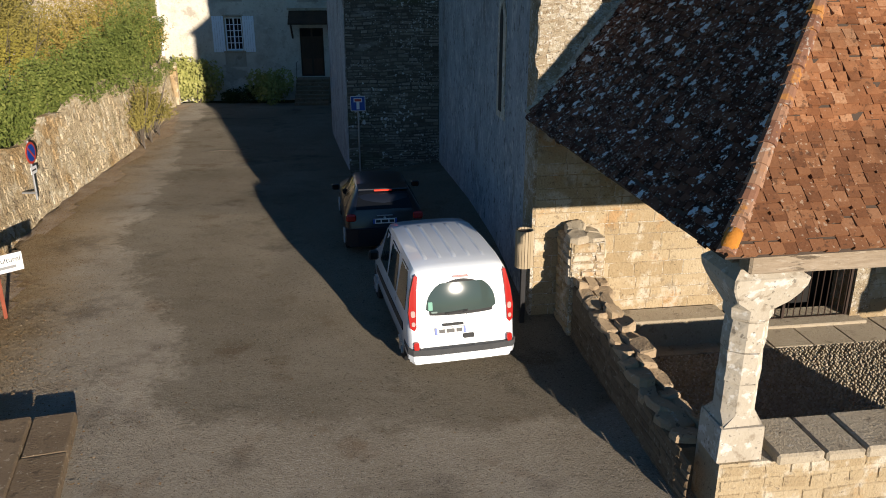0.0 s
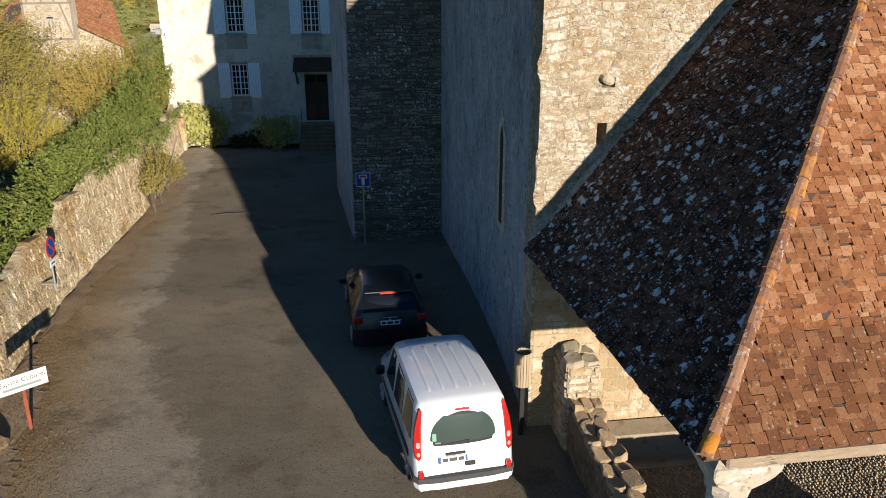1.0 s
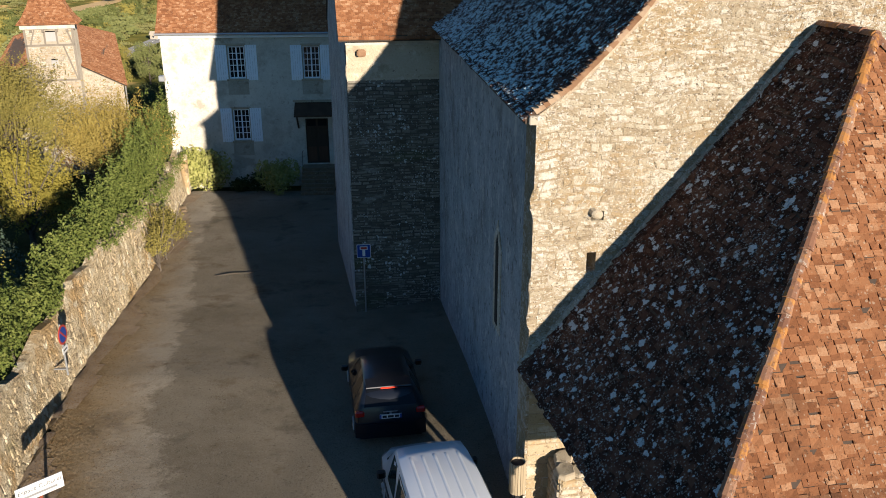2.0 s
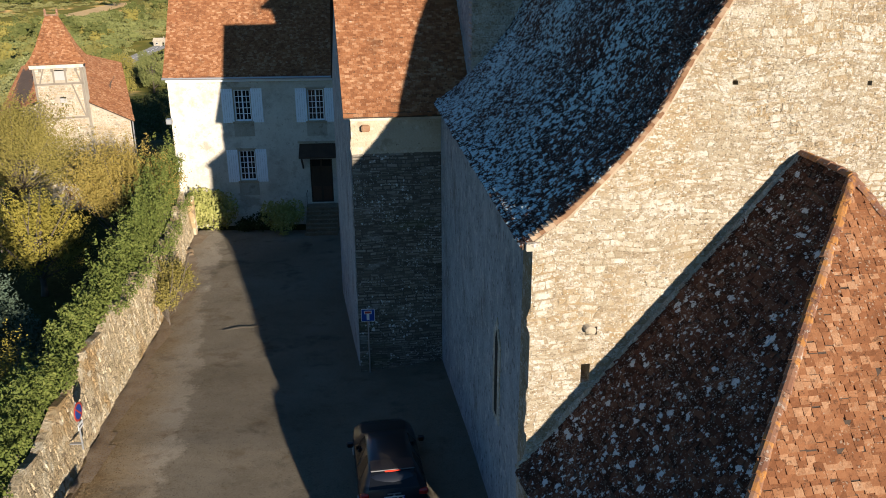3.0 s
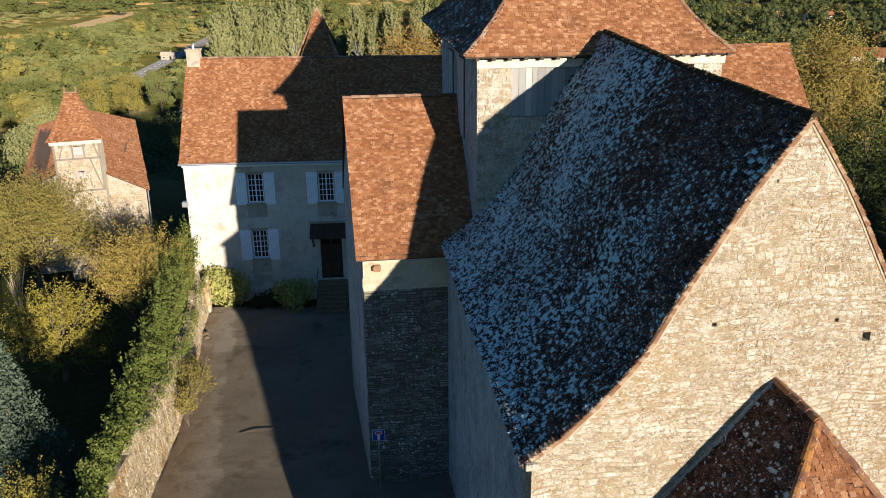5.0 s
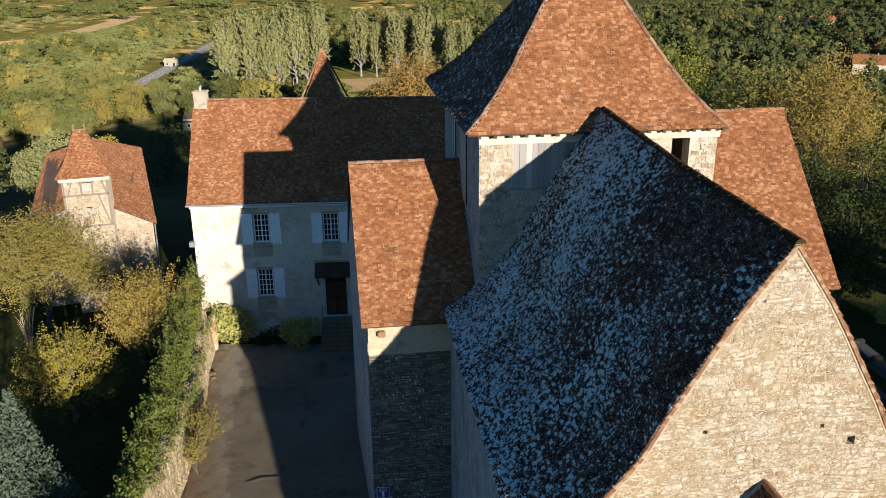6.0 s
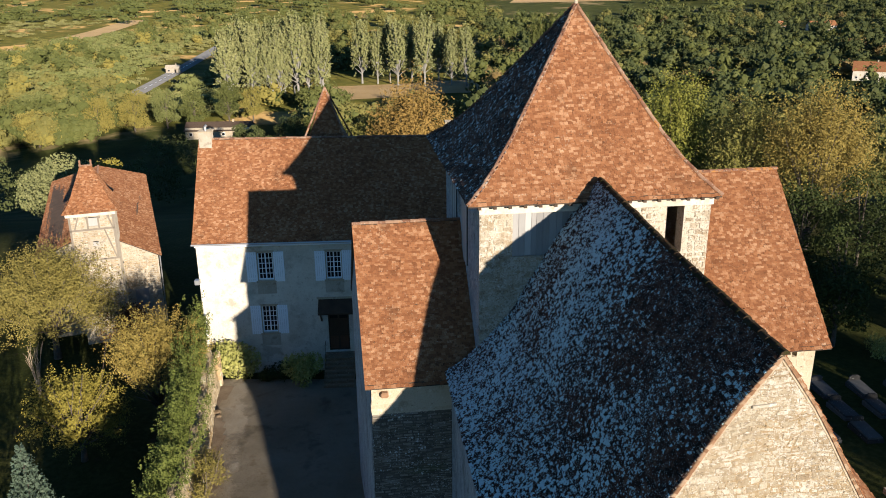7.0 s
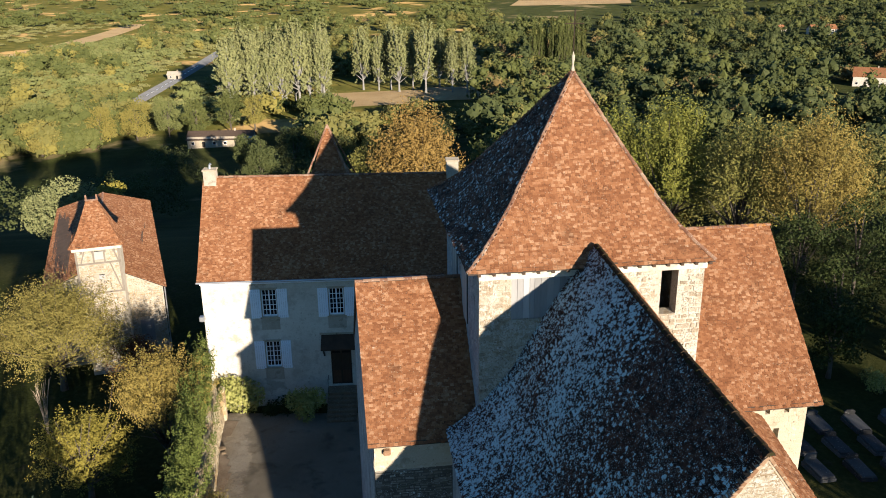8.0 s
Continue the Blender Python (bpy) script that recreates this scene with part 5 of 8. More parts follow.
stones(bag, Matrix(((0, -1, 0, 1.2), (1, 0, 0, -0.95), (0, 0, 1, 0), (0, 0, 0, 1))), lambda z: (0, 0.85), -0.1, 1.95, rng, proud=0.04)
part("stonework", bag, M["porch_wall"], stub, kind="stuff")
for k, (a, b, q) in enumerate(((0.72, -0.75, 2.06), (1.05, -0.7, 2.0), (0.8, -0.35, 2.1), (1.08, -0.3, 1.98))):
    part("capstone", flat_stone(Bag(), a, b, 0.2, 0.24, 1.88, q, rng), M["coping"], stub)
part("bench", Bag().box(1.2, -0.75, -0.5, 4.0, -0.12, 0.12, cut=0.03), M["coping"], porch, "stone bench along the church wall")
part("floor", Bag().box(1.1, -5.9, -0.75, 9.6, -0.1, -0.47), M["mortar"], porch, "beaten floor")
x = 1.25
while x < 9.4:
    w = min(rng.uniform(0.6, 1.1), 9.6 - x)
    part("flagstone", Bag().box(x, -1.15, -0.5, x + w - 0.02, -0.1, -0.44 + rng.uniform(-0.008, 0.008), cut=0.012), M["coping"], porch)
    x += w
bag = Bag()
for i in range(100):
    for j in range(57):
        x, y = 1.3 + i * 0.083 + rng.uniform(-0.02, 0.02), -5.7 + j * 0.08 + rng.uniform(-0.02, 0.02)
        r = rng.uniform(0.03, 0.045)
        bag.add([(x + r * math.cos(t), y + r * 0.8 * math.sin(t), -0.475) for t in (0, 1.05, 2.1, 3.14, 4.19, 5.24)] + [(x + r * 0.5 * math.cos(t), y + r * 0.45 * math.sin(t), -0.43) for t in (0, 2.1, 4.19)],
                ((6, 7, 8), (0, 1, 7, 6), (1, 2, 7), (2, 3, 8, 7), (3, 4, 8), (4, 5, 6, 8), (5, 0, 6)))
part("cobbling", bag, M["coping"], porch, "cobbled floor of small pebbles", kind="stuff")
# black plate in place of the unlit space behind the gate
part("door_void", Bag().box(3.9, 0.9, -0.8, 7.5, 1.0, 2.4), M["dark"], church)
gate = part("iron_gate", Bag().box(4.2, 0.0, -0.42, 7.15, 0.04, -0.37).box(4.2, 0.0, 0.9, 7.15, 0.04, 0.94).box(4.2, 0.0, 2.0, 7.15, 0.04, 2.05).box(5.6, -0.01, -0.46, 5.66, 0.05, 2.05).box(7.08, -0.01, -0.46, 7.14, 0.05, 2.05), M["iron"], church, "rusty iron bar gate")
for i in range(20):
    part("bar", Bag().tube([(4.3 + i * 0.145, 0.02, -0.4), (4.3 + i * 0.145, 0.02, 2.03)], 0.012, 6), M["iron"], gate)
part("threshold", Bag().box(4.0, -0.35, -0.47, 7.4, 0.5, -0.38, cut=0.02), M["coping"], church)

# ---- house at the end of the lane ----
house = thing("house", HO, "two-storey lime-rendered house with a brown tile roof", "house")
WIN = [(3.83, 4.82, 1.48, 3.38), (3.83, 4.82, 5.22, 7.12), (8.25, 9.24, 5.18, 7.08)]
DOOR = (8.15, 9.55, -0.1, 2.75)
front = part("front_wall", wall_sheet([(0, -2.2), (16.6, -2.2), (16.6, 7.85), (0, 7.85)], [rect(*w) for w in WIN] + [rect(*DOOR)], pose(0, 0, 0), 0.5), M["render_wall"], house, "cream lime-rendered front wall, stained low down")
part("gable_wall", Bag().prism([(0.5, -2.6), (8.2, -2.6), (8.2, 7.85), (4.1, 13.4), (0.5, 8.4)], 0.0, 0.5, "x"), M["render_wall"], house)
part("back_wall", Bag().box(0.5, 7.8, -3, 16.6, 8.2, 7.85), M["render_wall"], house)
part("cornice", Bag().box(-0.05, -0.16, 7.62, 16.6, 0.0, 7.86, cut=0.03), M["paint_white"], house, "white moulded cornice")
part("gutter", Bag().tube([(-0.2, -0.34, 7.86), (16.6, -0.34, 7.86)], 0.07, 8), M["zinc"], house)
HP = ((0, 0), (0.12, 0.095), (1, 1))
bag, tb = Bag(), Bag()
for s in (Slope((-0.18, -0.3, 7.9), (17.2, -0.3, 7.9), (-0.05, 4.1, 13.8), (17.2, 4.1, 13.7), HP), Slope((17.2, 8.5, 7.9), (-0.18, 8.5, 7.9), (17.2, 4.1, 13.7), (-0.05, 4.1, 13.8), HP)):
    s.shell(bag), s.tiles(tb, rng, *away(s))
hr = part("roof", bag, M["batten"], house, "steep brown clay tile roof")
part("tiling", tb, M["tile"], hr, kind="stuff")
bag = Bag()
caps(bag, [(0.0, 4.1, 13.83), (17.2, 4.1, 13.73)], rng, 0.11)
part("ridge_tiles", bag, M["cap"], hr)


def chimney(x0, x1, y0, y1, z0, z1, cowl=True):
    c = part("chimney", Bag().box(x0, y0, z0, x1, y1, z1), M["old_render"], house, "rendered chimney stack")
    part("cap", Bag().box(x0 - 0.06, y0 - 0.06, z1, x1 + 0.06, y1 + 0.06, z1 + 0.1, cut=0.02), M["coping"], c)
    if cowl:
        part("pot", Bag().tube([((x0 + x1) / 2, (y0 + y1) / 2, z1 + 0.1), ((x0 + x1) / 2, (y0 + y1) / 2, z1 + 0.32), ((x0 + x1) / 2 + 0.1, (y0 + y1) / 2, z1 + 0.45)], [0.1, 0.09, 0.08], 10), M["zinc"], c)


chimney(0.05, 0.85, 3.7, 4.5, 12.4, 14.3)
chimney(16.4, 17.2, 3.6, 4.5, 12.4, 14.6, False)


def window(w):
    a, b, c, d = w
    f = part("window", Bag().box(a, 0.16, c, a + 0.07, 0.24, d).box(b - 0.07, 0.16, c, b, 0.24, d).box(a + 0.07, 0.16, c, b - 0.07, 0.24, c + 0.08).box(a + 0.07, 0.16, d - 0.07, b - 0.07, 0.24, d).box((a + b) / 2 - 0.04, 0.15, c + 0.08, (a + b) / 2 + 0.04, 0.23, d - 0.07), M["paint_white"], house, "white casement window with small panes")
    part("sill", Bag().box(a - 0.15, -0.08, c - 0.13, b + 0.15, 0.16, c - 0.002, cut=0.015), M["coping"], f)
    part("apron", Bag().box(a - 0.12, -0.012, c - 0.95, b + 0.12, 0.0, c - 0.135), M["old_render"], f, "greyer rendered panel below the sill")
    for x0, x1 in ((a - 0.11, a), (b, b + 0.11)):
        part("jamb", Bag().box(x0, -0.018, c, x1, 0.0, d), M["coping"], f)
    part("lintel", Bag().box(a - 0.11, -0.018, d, b + 0.11, 0.0, d + 0.16), M["coping"], f)
    # black plate in place of the unlit room
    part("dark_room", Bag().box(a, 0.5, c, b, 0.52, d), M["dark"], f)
    for s in (0, 1):
        x0, x1 = (a + 0.07, (a + b) / 2 - 0.04) if s == 0 else ((a + b) / 2 + 0.04, b - 0.07)
        part("glazing_bars", Bag().box((x0 + x1) / 2 - 0.018, 0.165, c + 0.08, (x0 + x1) / 2 + 0.018, 0.2, d - 0.07), M["paint_white"], f)
        for k in range(1, 5):
            z = mix(c + 0.08, d - 0.07, k / 5)
            part("glazing_bar", Bag().box(x0, 0.17, z - 0.018, x1, 0.2, z + 0.018), M["paint_white"], f)
        for k in range(5):
            for h in (0, 1):
                z0, z1 = mix(c + 0.08, d - 0.07, k / 5), mix(c + 0.08, d - 0.07, (k + 1) / 5)
                xa, xb = mix(x0, x1, h / 2), mix(x0, x1, (h + 1) / 2)
                part("pane", Bag().box(xa, 0.19, z0, xb, 0.195, z1), M["glass"], f)
    return f


def shutter(x0, x1, c, d, flip):
    s = part("shutter", Bag().box(x0, -0.07, c, x1, -0.03, d, cut=0.005), M["paint_white"], house, "white plank shutter with a diagonal brace")
    n = 5
    for i in range(1, n):
        x = mix(x0, x1, i / n)
        part("groove", Bag().box(x - 0.006, -0.073, c + 0.01, x + 0.006, -0.07, d - 0.01), M["zinc"], s)
    for z in (c + 0.22, d - 0.3):
        part("ledge", Bag().box(x0 + 0.02, -0.095, z, x1 - 0.02, -0.07, z + 0.1, cut=0.004), M["paint_white"], s)
    a, b = (x0 + 0.04, x1 - 0.04) if flip else (x1 - 0.04, x0 + 0.04)
    part("brace", Bag().prism([(a, c + 0.32), (a + 0.001, c + 0.44), (b, d - 0.3), (b + 0.001, d - 0.42)], -0.093, -0.07), M["paint_white"], s)
    return s


for k, w in enumerate(WIN):
    window(w)
    shutter(w[0] - 0.72, w[0] - 0.05, w[2] - 0.08, w[3] + 0.08, False)
    shutter(w[1] + 0.05, w[1] + 0.72, w[2] - 0.08, w[3] + 0.08, True)
door = part("door", Bag().box(8.15, 0.25, -0.1, 9.55, 0.32, 2.75), M["door_wood"], house, "dark panelled oak door")
for a, b in ((8.25, 8.78), (8.9, 9.45)):
    part("panel", Bag().box(a, 0.225, 0.05, b, 0.25, 0.95, cut=0.01), M["red_door"], door)
    part("panel", Bag().box(a, 0.225, 1.1, b, 0.25, 2.1, cut=0.01), M["door_wood"], door)
    part("pane", Bag().box(a, 0.24, 2.25, b, 0.25, 2.65), M["dark"], door)
hood = part("door_hood", Bag().prism([(-1.0, 3.02), (-1.0, 3.12), (0.0, 3.75), (0.0, 3.6)], 7.6, 10.0, "x"), M["door_wood"], house, "dark tiled wooden door hood on brackets")
for x in (7.7, 9.85):
    part("bracket", Bag().prism([(-0.85, 3.0), (-0.75, 3.0), (0.0, 2.3), (0.0, 2.15)], x, x + 0.1, "x"), M["door_wood"], hood)
part("lintel", Bag().box(7.5, -0.05, 3.78, 10.1, 0.0, 3.9), M["coping"], house)
stair = part("front_steps", Bag().box(7.9, -1.0, -2.2, 9.85, 0.0, -0.12, cut=0.02), M["brown_slab"], house, "flight of worn stone steps")
for i in range(8):
    part("step", Bag().box(7.9, -1.0 - 0.3 * (i + 1), -2.2, 9.85, -1.0 - 0.3 * i, -0.12 - 0.175 * (i + 1), cut=0.02), M["brown_slab"], stair)
part("handrail", Bag().tube([(7.95, -0.95, -0.1), (7.95, -0.95, 0.8), (7.95, -0.2, 0.82)], 0.02, 6), M["iron"], stair)
# lamp box at the corner of the house
lamp = part("corner_lamp", Bag().box(-0.25, -0.4, 5.15, 0.1, -0.02, 5.5, cut=0.04), M["zinc"], house, "grey lamp housing on a bracket")
part("pipe", Bag().tube([(0.14, -0.08, 5.2), (0.14, -0.08, -1.4)], 0.06, 8), M["paint_white"], lamp)
# stair turret behind
tur = part("turret", Bag().box(6.75, 5.0, 6, 9.75, 8.0, 12.6), M["render_wall"], house, "stair turret with a pointed roof")
bag, tb = Bag(), Bag()
P = [(6.35, 4.6, 12.5), (10.15, 4.6, 12.5), (10.15, 8.4, 12.5), (6.35, 8.4, 12.5)]
for i in range(4):
    s = Slope(P[i], P[(i + 1) % 4], (8.25, 6.5, 16.75), (8.25, 6.5, 16.75), ((0, 0), (0.22, 0.10), (0.45, 0.29), (1, 1)))
    s.shell(bag, 0.06), s.tiles(tb, rng)
tr = part("turret_roof", bag, M["batten"], tur)
part("tiling", tb, M["tile"], tr, kind="stuff")
bag = Bag()
for q in P:
    caps(bag, [q, (8.25, 6.5, 16.78)], rng, 0.08)
part("hip_tiles", bag, M["cap"], tr)

# ---- dovecote house in the garden ----
DO = pose(-28.3, 55.6, 0, 0, 0, 19)
dove = thing("dovecote_house", DO, "small stone house with a pyramid-roofed half-timbered dovecote tower", "house")
dt = part("tower", wall_sheet([(0.3, -2.8), (3.4, -2.8), (3.4, 7.9), (0.3, 7.9)], [rect(1.62, 2.25, 6.75, 7.45), rect(1.72, 2.15, 5.2, 5.6)], pose(0, 0.1, 0), 0.4), M["old_render"], dove, "pale plastered tower with grey timber framing")
for a in (0.3, 3.0):
    part("side_wall", Bag().box(a, 0.5, -2.8, a + 0.4, 3.2, 7.9), M["old_render"], dt)
part("dark_room", Bag().box(1.4, 0.52, 5.0, 2.5, 0.56, 7.5), M["dark"], dt)
part("shutter_board", Bag().box(1.62, 0.2, 6.75, 2.25, 0.24, 7.36), M["wood_grey"], dt)
part("shutter_board", Bag().box(1.72, 0.2, 5.2, 2.15, 0.24, 5.5), M["wood_grey"], dt)
for a, b, c, d in ((0.3, 3.4, 6.45, 6.58), (0.3, 0.44, 4.2, 7.6), (3.26, 3.4, 4.2, 7.6), (1.5, 1.61, 6.58, 7.6), (2.26, 2.37, 6.58, 7.6), (0.3, 3.4, 4.1, 4.22)):
    part("timber", Bag().box(a, 0.05, c, b, 0.1, d), M["old_timber"], dt)
for a, b in ((0.95, 0.6), (2.9, 3.2), (2.6, 3.2)):
    z0, z1 = (6.58, 7.6) if a != 2.6 else (4.22, 6.45)
    part("brace", Bag().prism([(a, z1), (a + 0.1, z1), (b + 0.1, z0), (b, z0)], 0.055, 0.1), M["old_timber"], dt)
part("white_band", Bag().box(0.15, -0.12, 7.58, 3.55, 0.1, 7.90, cut=0.03), M["render_wall"], dt, "whitewashed eaves band")
for a in (0.7, 1.45, 2.3, 2.95):
    part("corbel", Bag().box(a, -0.14, 7.38, a + 0.16, 0.1, 7.58, cut=0.01), M["old_timber"], dt)
bag = Bag()
stones(bag, pose(0, 0.1, 0), lambda z: (0.45, 3.25), -2.4, 7.5, rng, course=(0.1, 0.2), length=(0.14, 0.4), proud=0.012, gap=0.012, warp=0.02, holes=[(1.5, 2.4, 6.4, 7.6), (1.65, 2.2, 5.1, 5.7), (0.4, 3.3, 6.43, 6.6), (0.4, 3.3, 4.08, 4.24)])
part("stonework", bag, M["stone"], dt, kind="stuff")
bag, tb = Bag(), Bag()
P = [(0.0, -0.25, 7.9), (3.75, -0.25, 7.9), (3.75, 3.5, 7.9), (0.0, 3.5, 7.9)]
T = [(1.5, 1.6, 10.95), (2.25, 1.6, 10.95), (2.25, 1.65, 10.95), (1.5, 1.65, 10.95)]
for i in range(4):
    s = Slope(P[i], P[(i + 1) % 4], T[i], T[(i + 1) % 4], ((0, 0), (0.2, 0.11), (0.45, 0.34), (1, 1)))
    s.shell(bag, 0.06), s.tiles(tb, rng)
tr = part("tower_roof", bag, M["batten"], dt)
part("tiling", tb, M["tile"], tr, kind="stuff")
bag = Bag()
caps(bag, [(1.45, 1.62, 10.97), (2.3, 1.62, 10.97)], rng, 0.1)
part("ridge_tiles", bag, M["cap"], tr)
for x in (1.5, 2.25):
    part("finial", Bag().tube([(x, 1.62, 10.95), (x, 1.62, 11.15), (x, 1.62, 11.3), (x, 1.62, 11.4)], [0.1, 0.06, 0.08, 0.03], 8), M["cap"], tr)
part("front_wall", Bag().prism([(-2.4, -2.8), (6.0, -2.8), (6.0, 3.4), (1.7, 5.6), (-2.4, 3.9)], 2.4, 2.8), M["old_render"], dove, "rough rubble stone gable wall")
for x0, x1, z1 in ((-2.4, -2.9, 5.2), (5.6, 4.2, 5.2)):
    part("side_wall", Bag().add([(x0, 2.8, -2.8), (x0 + 0.4, 2.8, -2.8), (x1 + 0.4, 20.5, -2.8), (x1, 20.5, -2.8), (x0, 2.8, 3.4), (x0 + 0.4, 2.8, 3.4), (x1 + 0.4, 20.5, z1), (x1, 20.5, z1)], [(3, 2, 1, 0), (4, 5, 6, 7), (0, 1, 5, 4), (1, 2, 6, 5), (2, 3, 7, 6), (3, 0, 4, 7)]), M["old_render"], dove)
bag = Bag()
stones(bag, pose(0, 2.4, 0), lambda z: (3.45, 5.95) if z < 3.3 else (3.45, 5.95 - (z - 3.3) * 1.9), -2.4, 4.4, rng, course=(0.1, 0.2), length=(0.14, 0.4), proud=0.012, gap=0.012, warp=0.02, holes=[(3.95, 5.05, -2.4, 0.65)])
tagged(part("stonework", bag, M["stone"], dove), kind="stuff")
part("plank_door", Bag().box(4.0, 2.34, -2.3, 5.0, 2.4, 0.6, cut=0.01), M["wood_grey"], dove, "tall grey plank door")
part("downpipe", Bag().tube([(6.15, 2.3, 3.3), (6.1, 2.3, -2.4)], 0.05, 8), M["zinc"], dove)
bag, tb = Bag(), Bag()
for s in (Slope((6.25, 2.0, 3.35), (5.05, 21.2, 5.45), (1.65, 2.0, 5.85), (0.9, 21.0, 6.7)), Slope((-3.3, 21.0, 5.5), (-2.7, 2.0, 4.0), (0.9, 21.0, 6.7), (1.65, 2.0, 5.85))):
    s.shell(bag), s.tiles(tb, rng, 0.2, 0.125)
dr = part("house_roof", bag, M["batten"], dove, "sagging brown clay tile roof")
part("tiling", tb, M["tile"], dr, kind="stuff")
bag = Bag()
caps(bag, [(1.65, 2.0, 5.88), (0.9, 21.0, 6.73)], rng, 0.1)
part("ridge_tiles", bag, M["cap"], dr)

# ---- garden wall, hedge and trees ----
ys = [-6 + 1.0 * i for i in range(54)]
wall_pts = [(along(WALL_LINE, y), y) for y in ys]


def wall_top(y):
    return 1.95 + 0.4 * smooth_step(20, 26, y) - 1.1 * smooth_step(30, 42, y) + 0.12 * math.sin(y * 1.9) + 0.08 * math.sin(y * 4.3)


garden_wall = thing("garden_wall", Matrix.Identity(4), "old rubble stone garden wall under a hedge", "wall", kind="structure")
bag, sb = Bag(), Bag()
for (x0, y0), (x1, y1) in zip(wall_pts, wall_pts[1:]):
    z0, z1 = wall_top(y0), wall_top(y1)
    b0, b1 = ground_z(x0 + 0.5, y0) - 0.8, ground_z(x1 + 0.5, y1) - 0.8
    lean = 0.45
    bag.add([(x0, y0, b0), (x1, y1, b1), (x1 - lean, y1, z1), (x0 - lean, y0, z0), (x0 - 0.7, y0, b0 - 2), (x1 - 0.7, y1, b1 - 2), (x1 - 0.7, y1, z1), (x0 - 0.7, y0, z0)],
            ((0, 1, 2, 3), (4, 5, 6, 7), (3, 2, 6, 7)))
    d = Vector((x1 - x0, y1 - y0, 0)).normalized()
    out = Vector((d.y, -d.x, 0))
    up = Vector((-out.x * lean / (z0 - b0), -out.y * lean / (z0 - b0), 1))
    L = math.hypot(x1 - x0, y1 - y0)
    m2 = Matrix.Translation((x0, y0, b0)) @ Matrix(((d.x, -out.x, up.x, 0), (d.y, -out.y, up.y, 0), (0, 0, 1, 0), (0, 0, 0, 1)))
    stones(sb, m2, lambda z: (0, L), 0.6, min(z0, z1) - b0, rng, course=(0.1, 0.30), length=(0.1, 0.45), proud=0.035, gap=0.002, shake=0.08)
part("wall_body", bag, M["wall_stone"], garden_wall)
part("stonework", sb, M["wall_stone"], garden_wall, kind="stuff")
x, y = along(WALL_LINE, 47.3), 47.3
part("end_pillar", Bag().box(x - 0.35, y - 0.25, -2, x + 0.05, y + 0.2, 1.05, cut=0.08), M["wall_stone"], garden_wall, "pale stone end pillar")

lumps = []
hr_ = random.Random(8)
y = 12.0
while y < 48.5:
    xw = along(WALL_LINE, y)
    zt = 3.7 + 0.9 * smooth_step(22, 40, y) + 0.25 * math.sin(y * 1.1) + 0.15 * math.sin(y * 2.7 + 1)
    wid = 0.9 + 0.5 * smooth_step(24, 34, y) + 0.3 * smooth_step(36, 48, y)
    top = wall_top(y)
    for k in range(7):
        u, v = hr_.random(), hr_.random()
        s = hr_.uniform(0.20, 0.36)
        lumps.append(((xw - 0.35 - wid * u, y + hr_.uniform(-0.3, 0.3), mix(top, zt, 0.12 + 0.15 * (1 - smooth_step(24, 29, y)) + 0.75 * v * (1 - 0.35 * abs(u - 0.5)))), (s, s * 1.1, s * hr_.uniform(0.9, 1.7))))
    for k in range(2):
        lumps.append(((xw - 0.4 - wid * hr_.random(), y + hr_.uniform(-0.3, 0.3), zt - hr_.uniform(-0.15, 0.25)), (0.09, 0.09, hr_.uniform(0.2, 0.42))))
    lumps.append(((xw - 0.3 - wid, y, 0.6), (0.4, 0.5, 2.2)))
    lumps.append(((xw - 0.45 - wid * 0.5, y, mix(top, zt, 0.3)), (wid * 0.4, 0.4, (zt - top) * 0.4)))
    if y > 27:
        lumps.append(((xw - 0.12, y + hr_.uniform(-0.3, 0.3), top - hr_.uniform(-0.25, 0.2 + 0.3 * (y > 36))), (0.22, 0.32, hr_.uniform(0.15, 0.5))))
    y += 0.5
hedge = thing("hedge", Matrix.Identity(4), "dense dark green ivy hedge spilling over a wall", "hedge")
for sy in np.arange(12.5, 48, 1.2):
    sx = along(WALL_LINE, sy) - 1.0
    part("stem", Bag().tube([(sx, sy, -2.4), (sx + 0.1, sy + 0.2, 1.2), (sx - 0.1, sy + 0.4, 3.2)], [0.06, 0.04, 0.015], 6), M["bark"], hedge)
for k, (a, b) in enumerate(((0, 20), (20, 28), (28, 37), (37, 60))):
    some = [q for q in lumps if a <= q[0][1] < b]
    part("foliage", leaf_mesh("foliage", leaf_cloud(5 + k, some, int(90000 * len(some) / len(lumps)), 0.105, hollow=0.55, flat=0.2)), M["leaf_hedge"], hedge)


def shrub(name, at, label, leaf, seed, w, h, leaves, size):
    t = thing(name, Matrix.Translation(at), label, "shrub")
    r = random.Random(seed)
    lumps = [((r.uniform(-w, w) * 0.32, r.uniform(-w, w) * 0.28, h * r.uniform(0.3, 0.62)), (w * 0.25, w * 0.22, h * 0.36)) for _ in range(8)]
    part("stem", Bag().tube([(0, 0, -0.2), (0.05, 0, h * 0.5)], [0.05, 0.02], 6), M["bark"], t)
    part("stem", Bag().tube([(0.1, 0, -0.2), (0.3, 0.1, h * 0.5)], [0.04, 0.015], 6), M["bark"], t)
    part("foliage", leaf_mesh("foliage", leaf_cloud(seed, lumps, leaves, size)), leaf, t)
    return t


def hpt(u, v):
    p = HO @ Vector((u, v, 0))
    return p.x, p.y, ground_z(p.x, p.y)


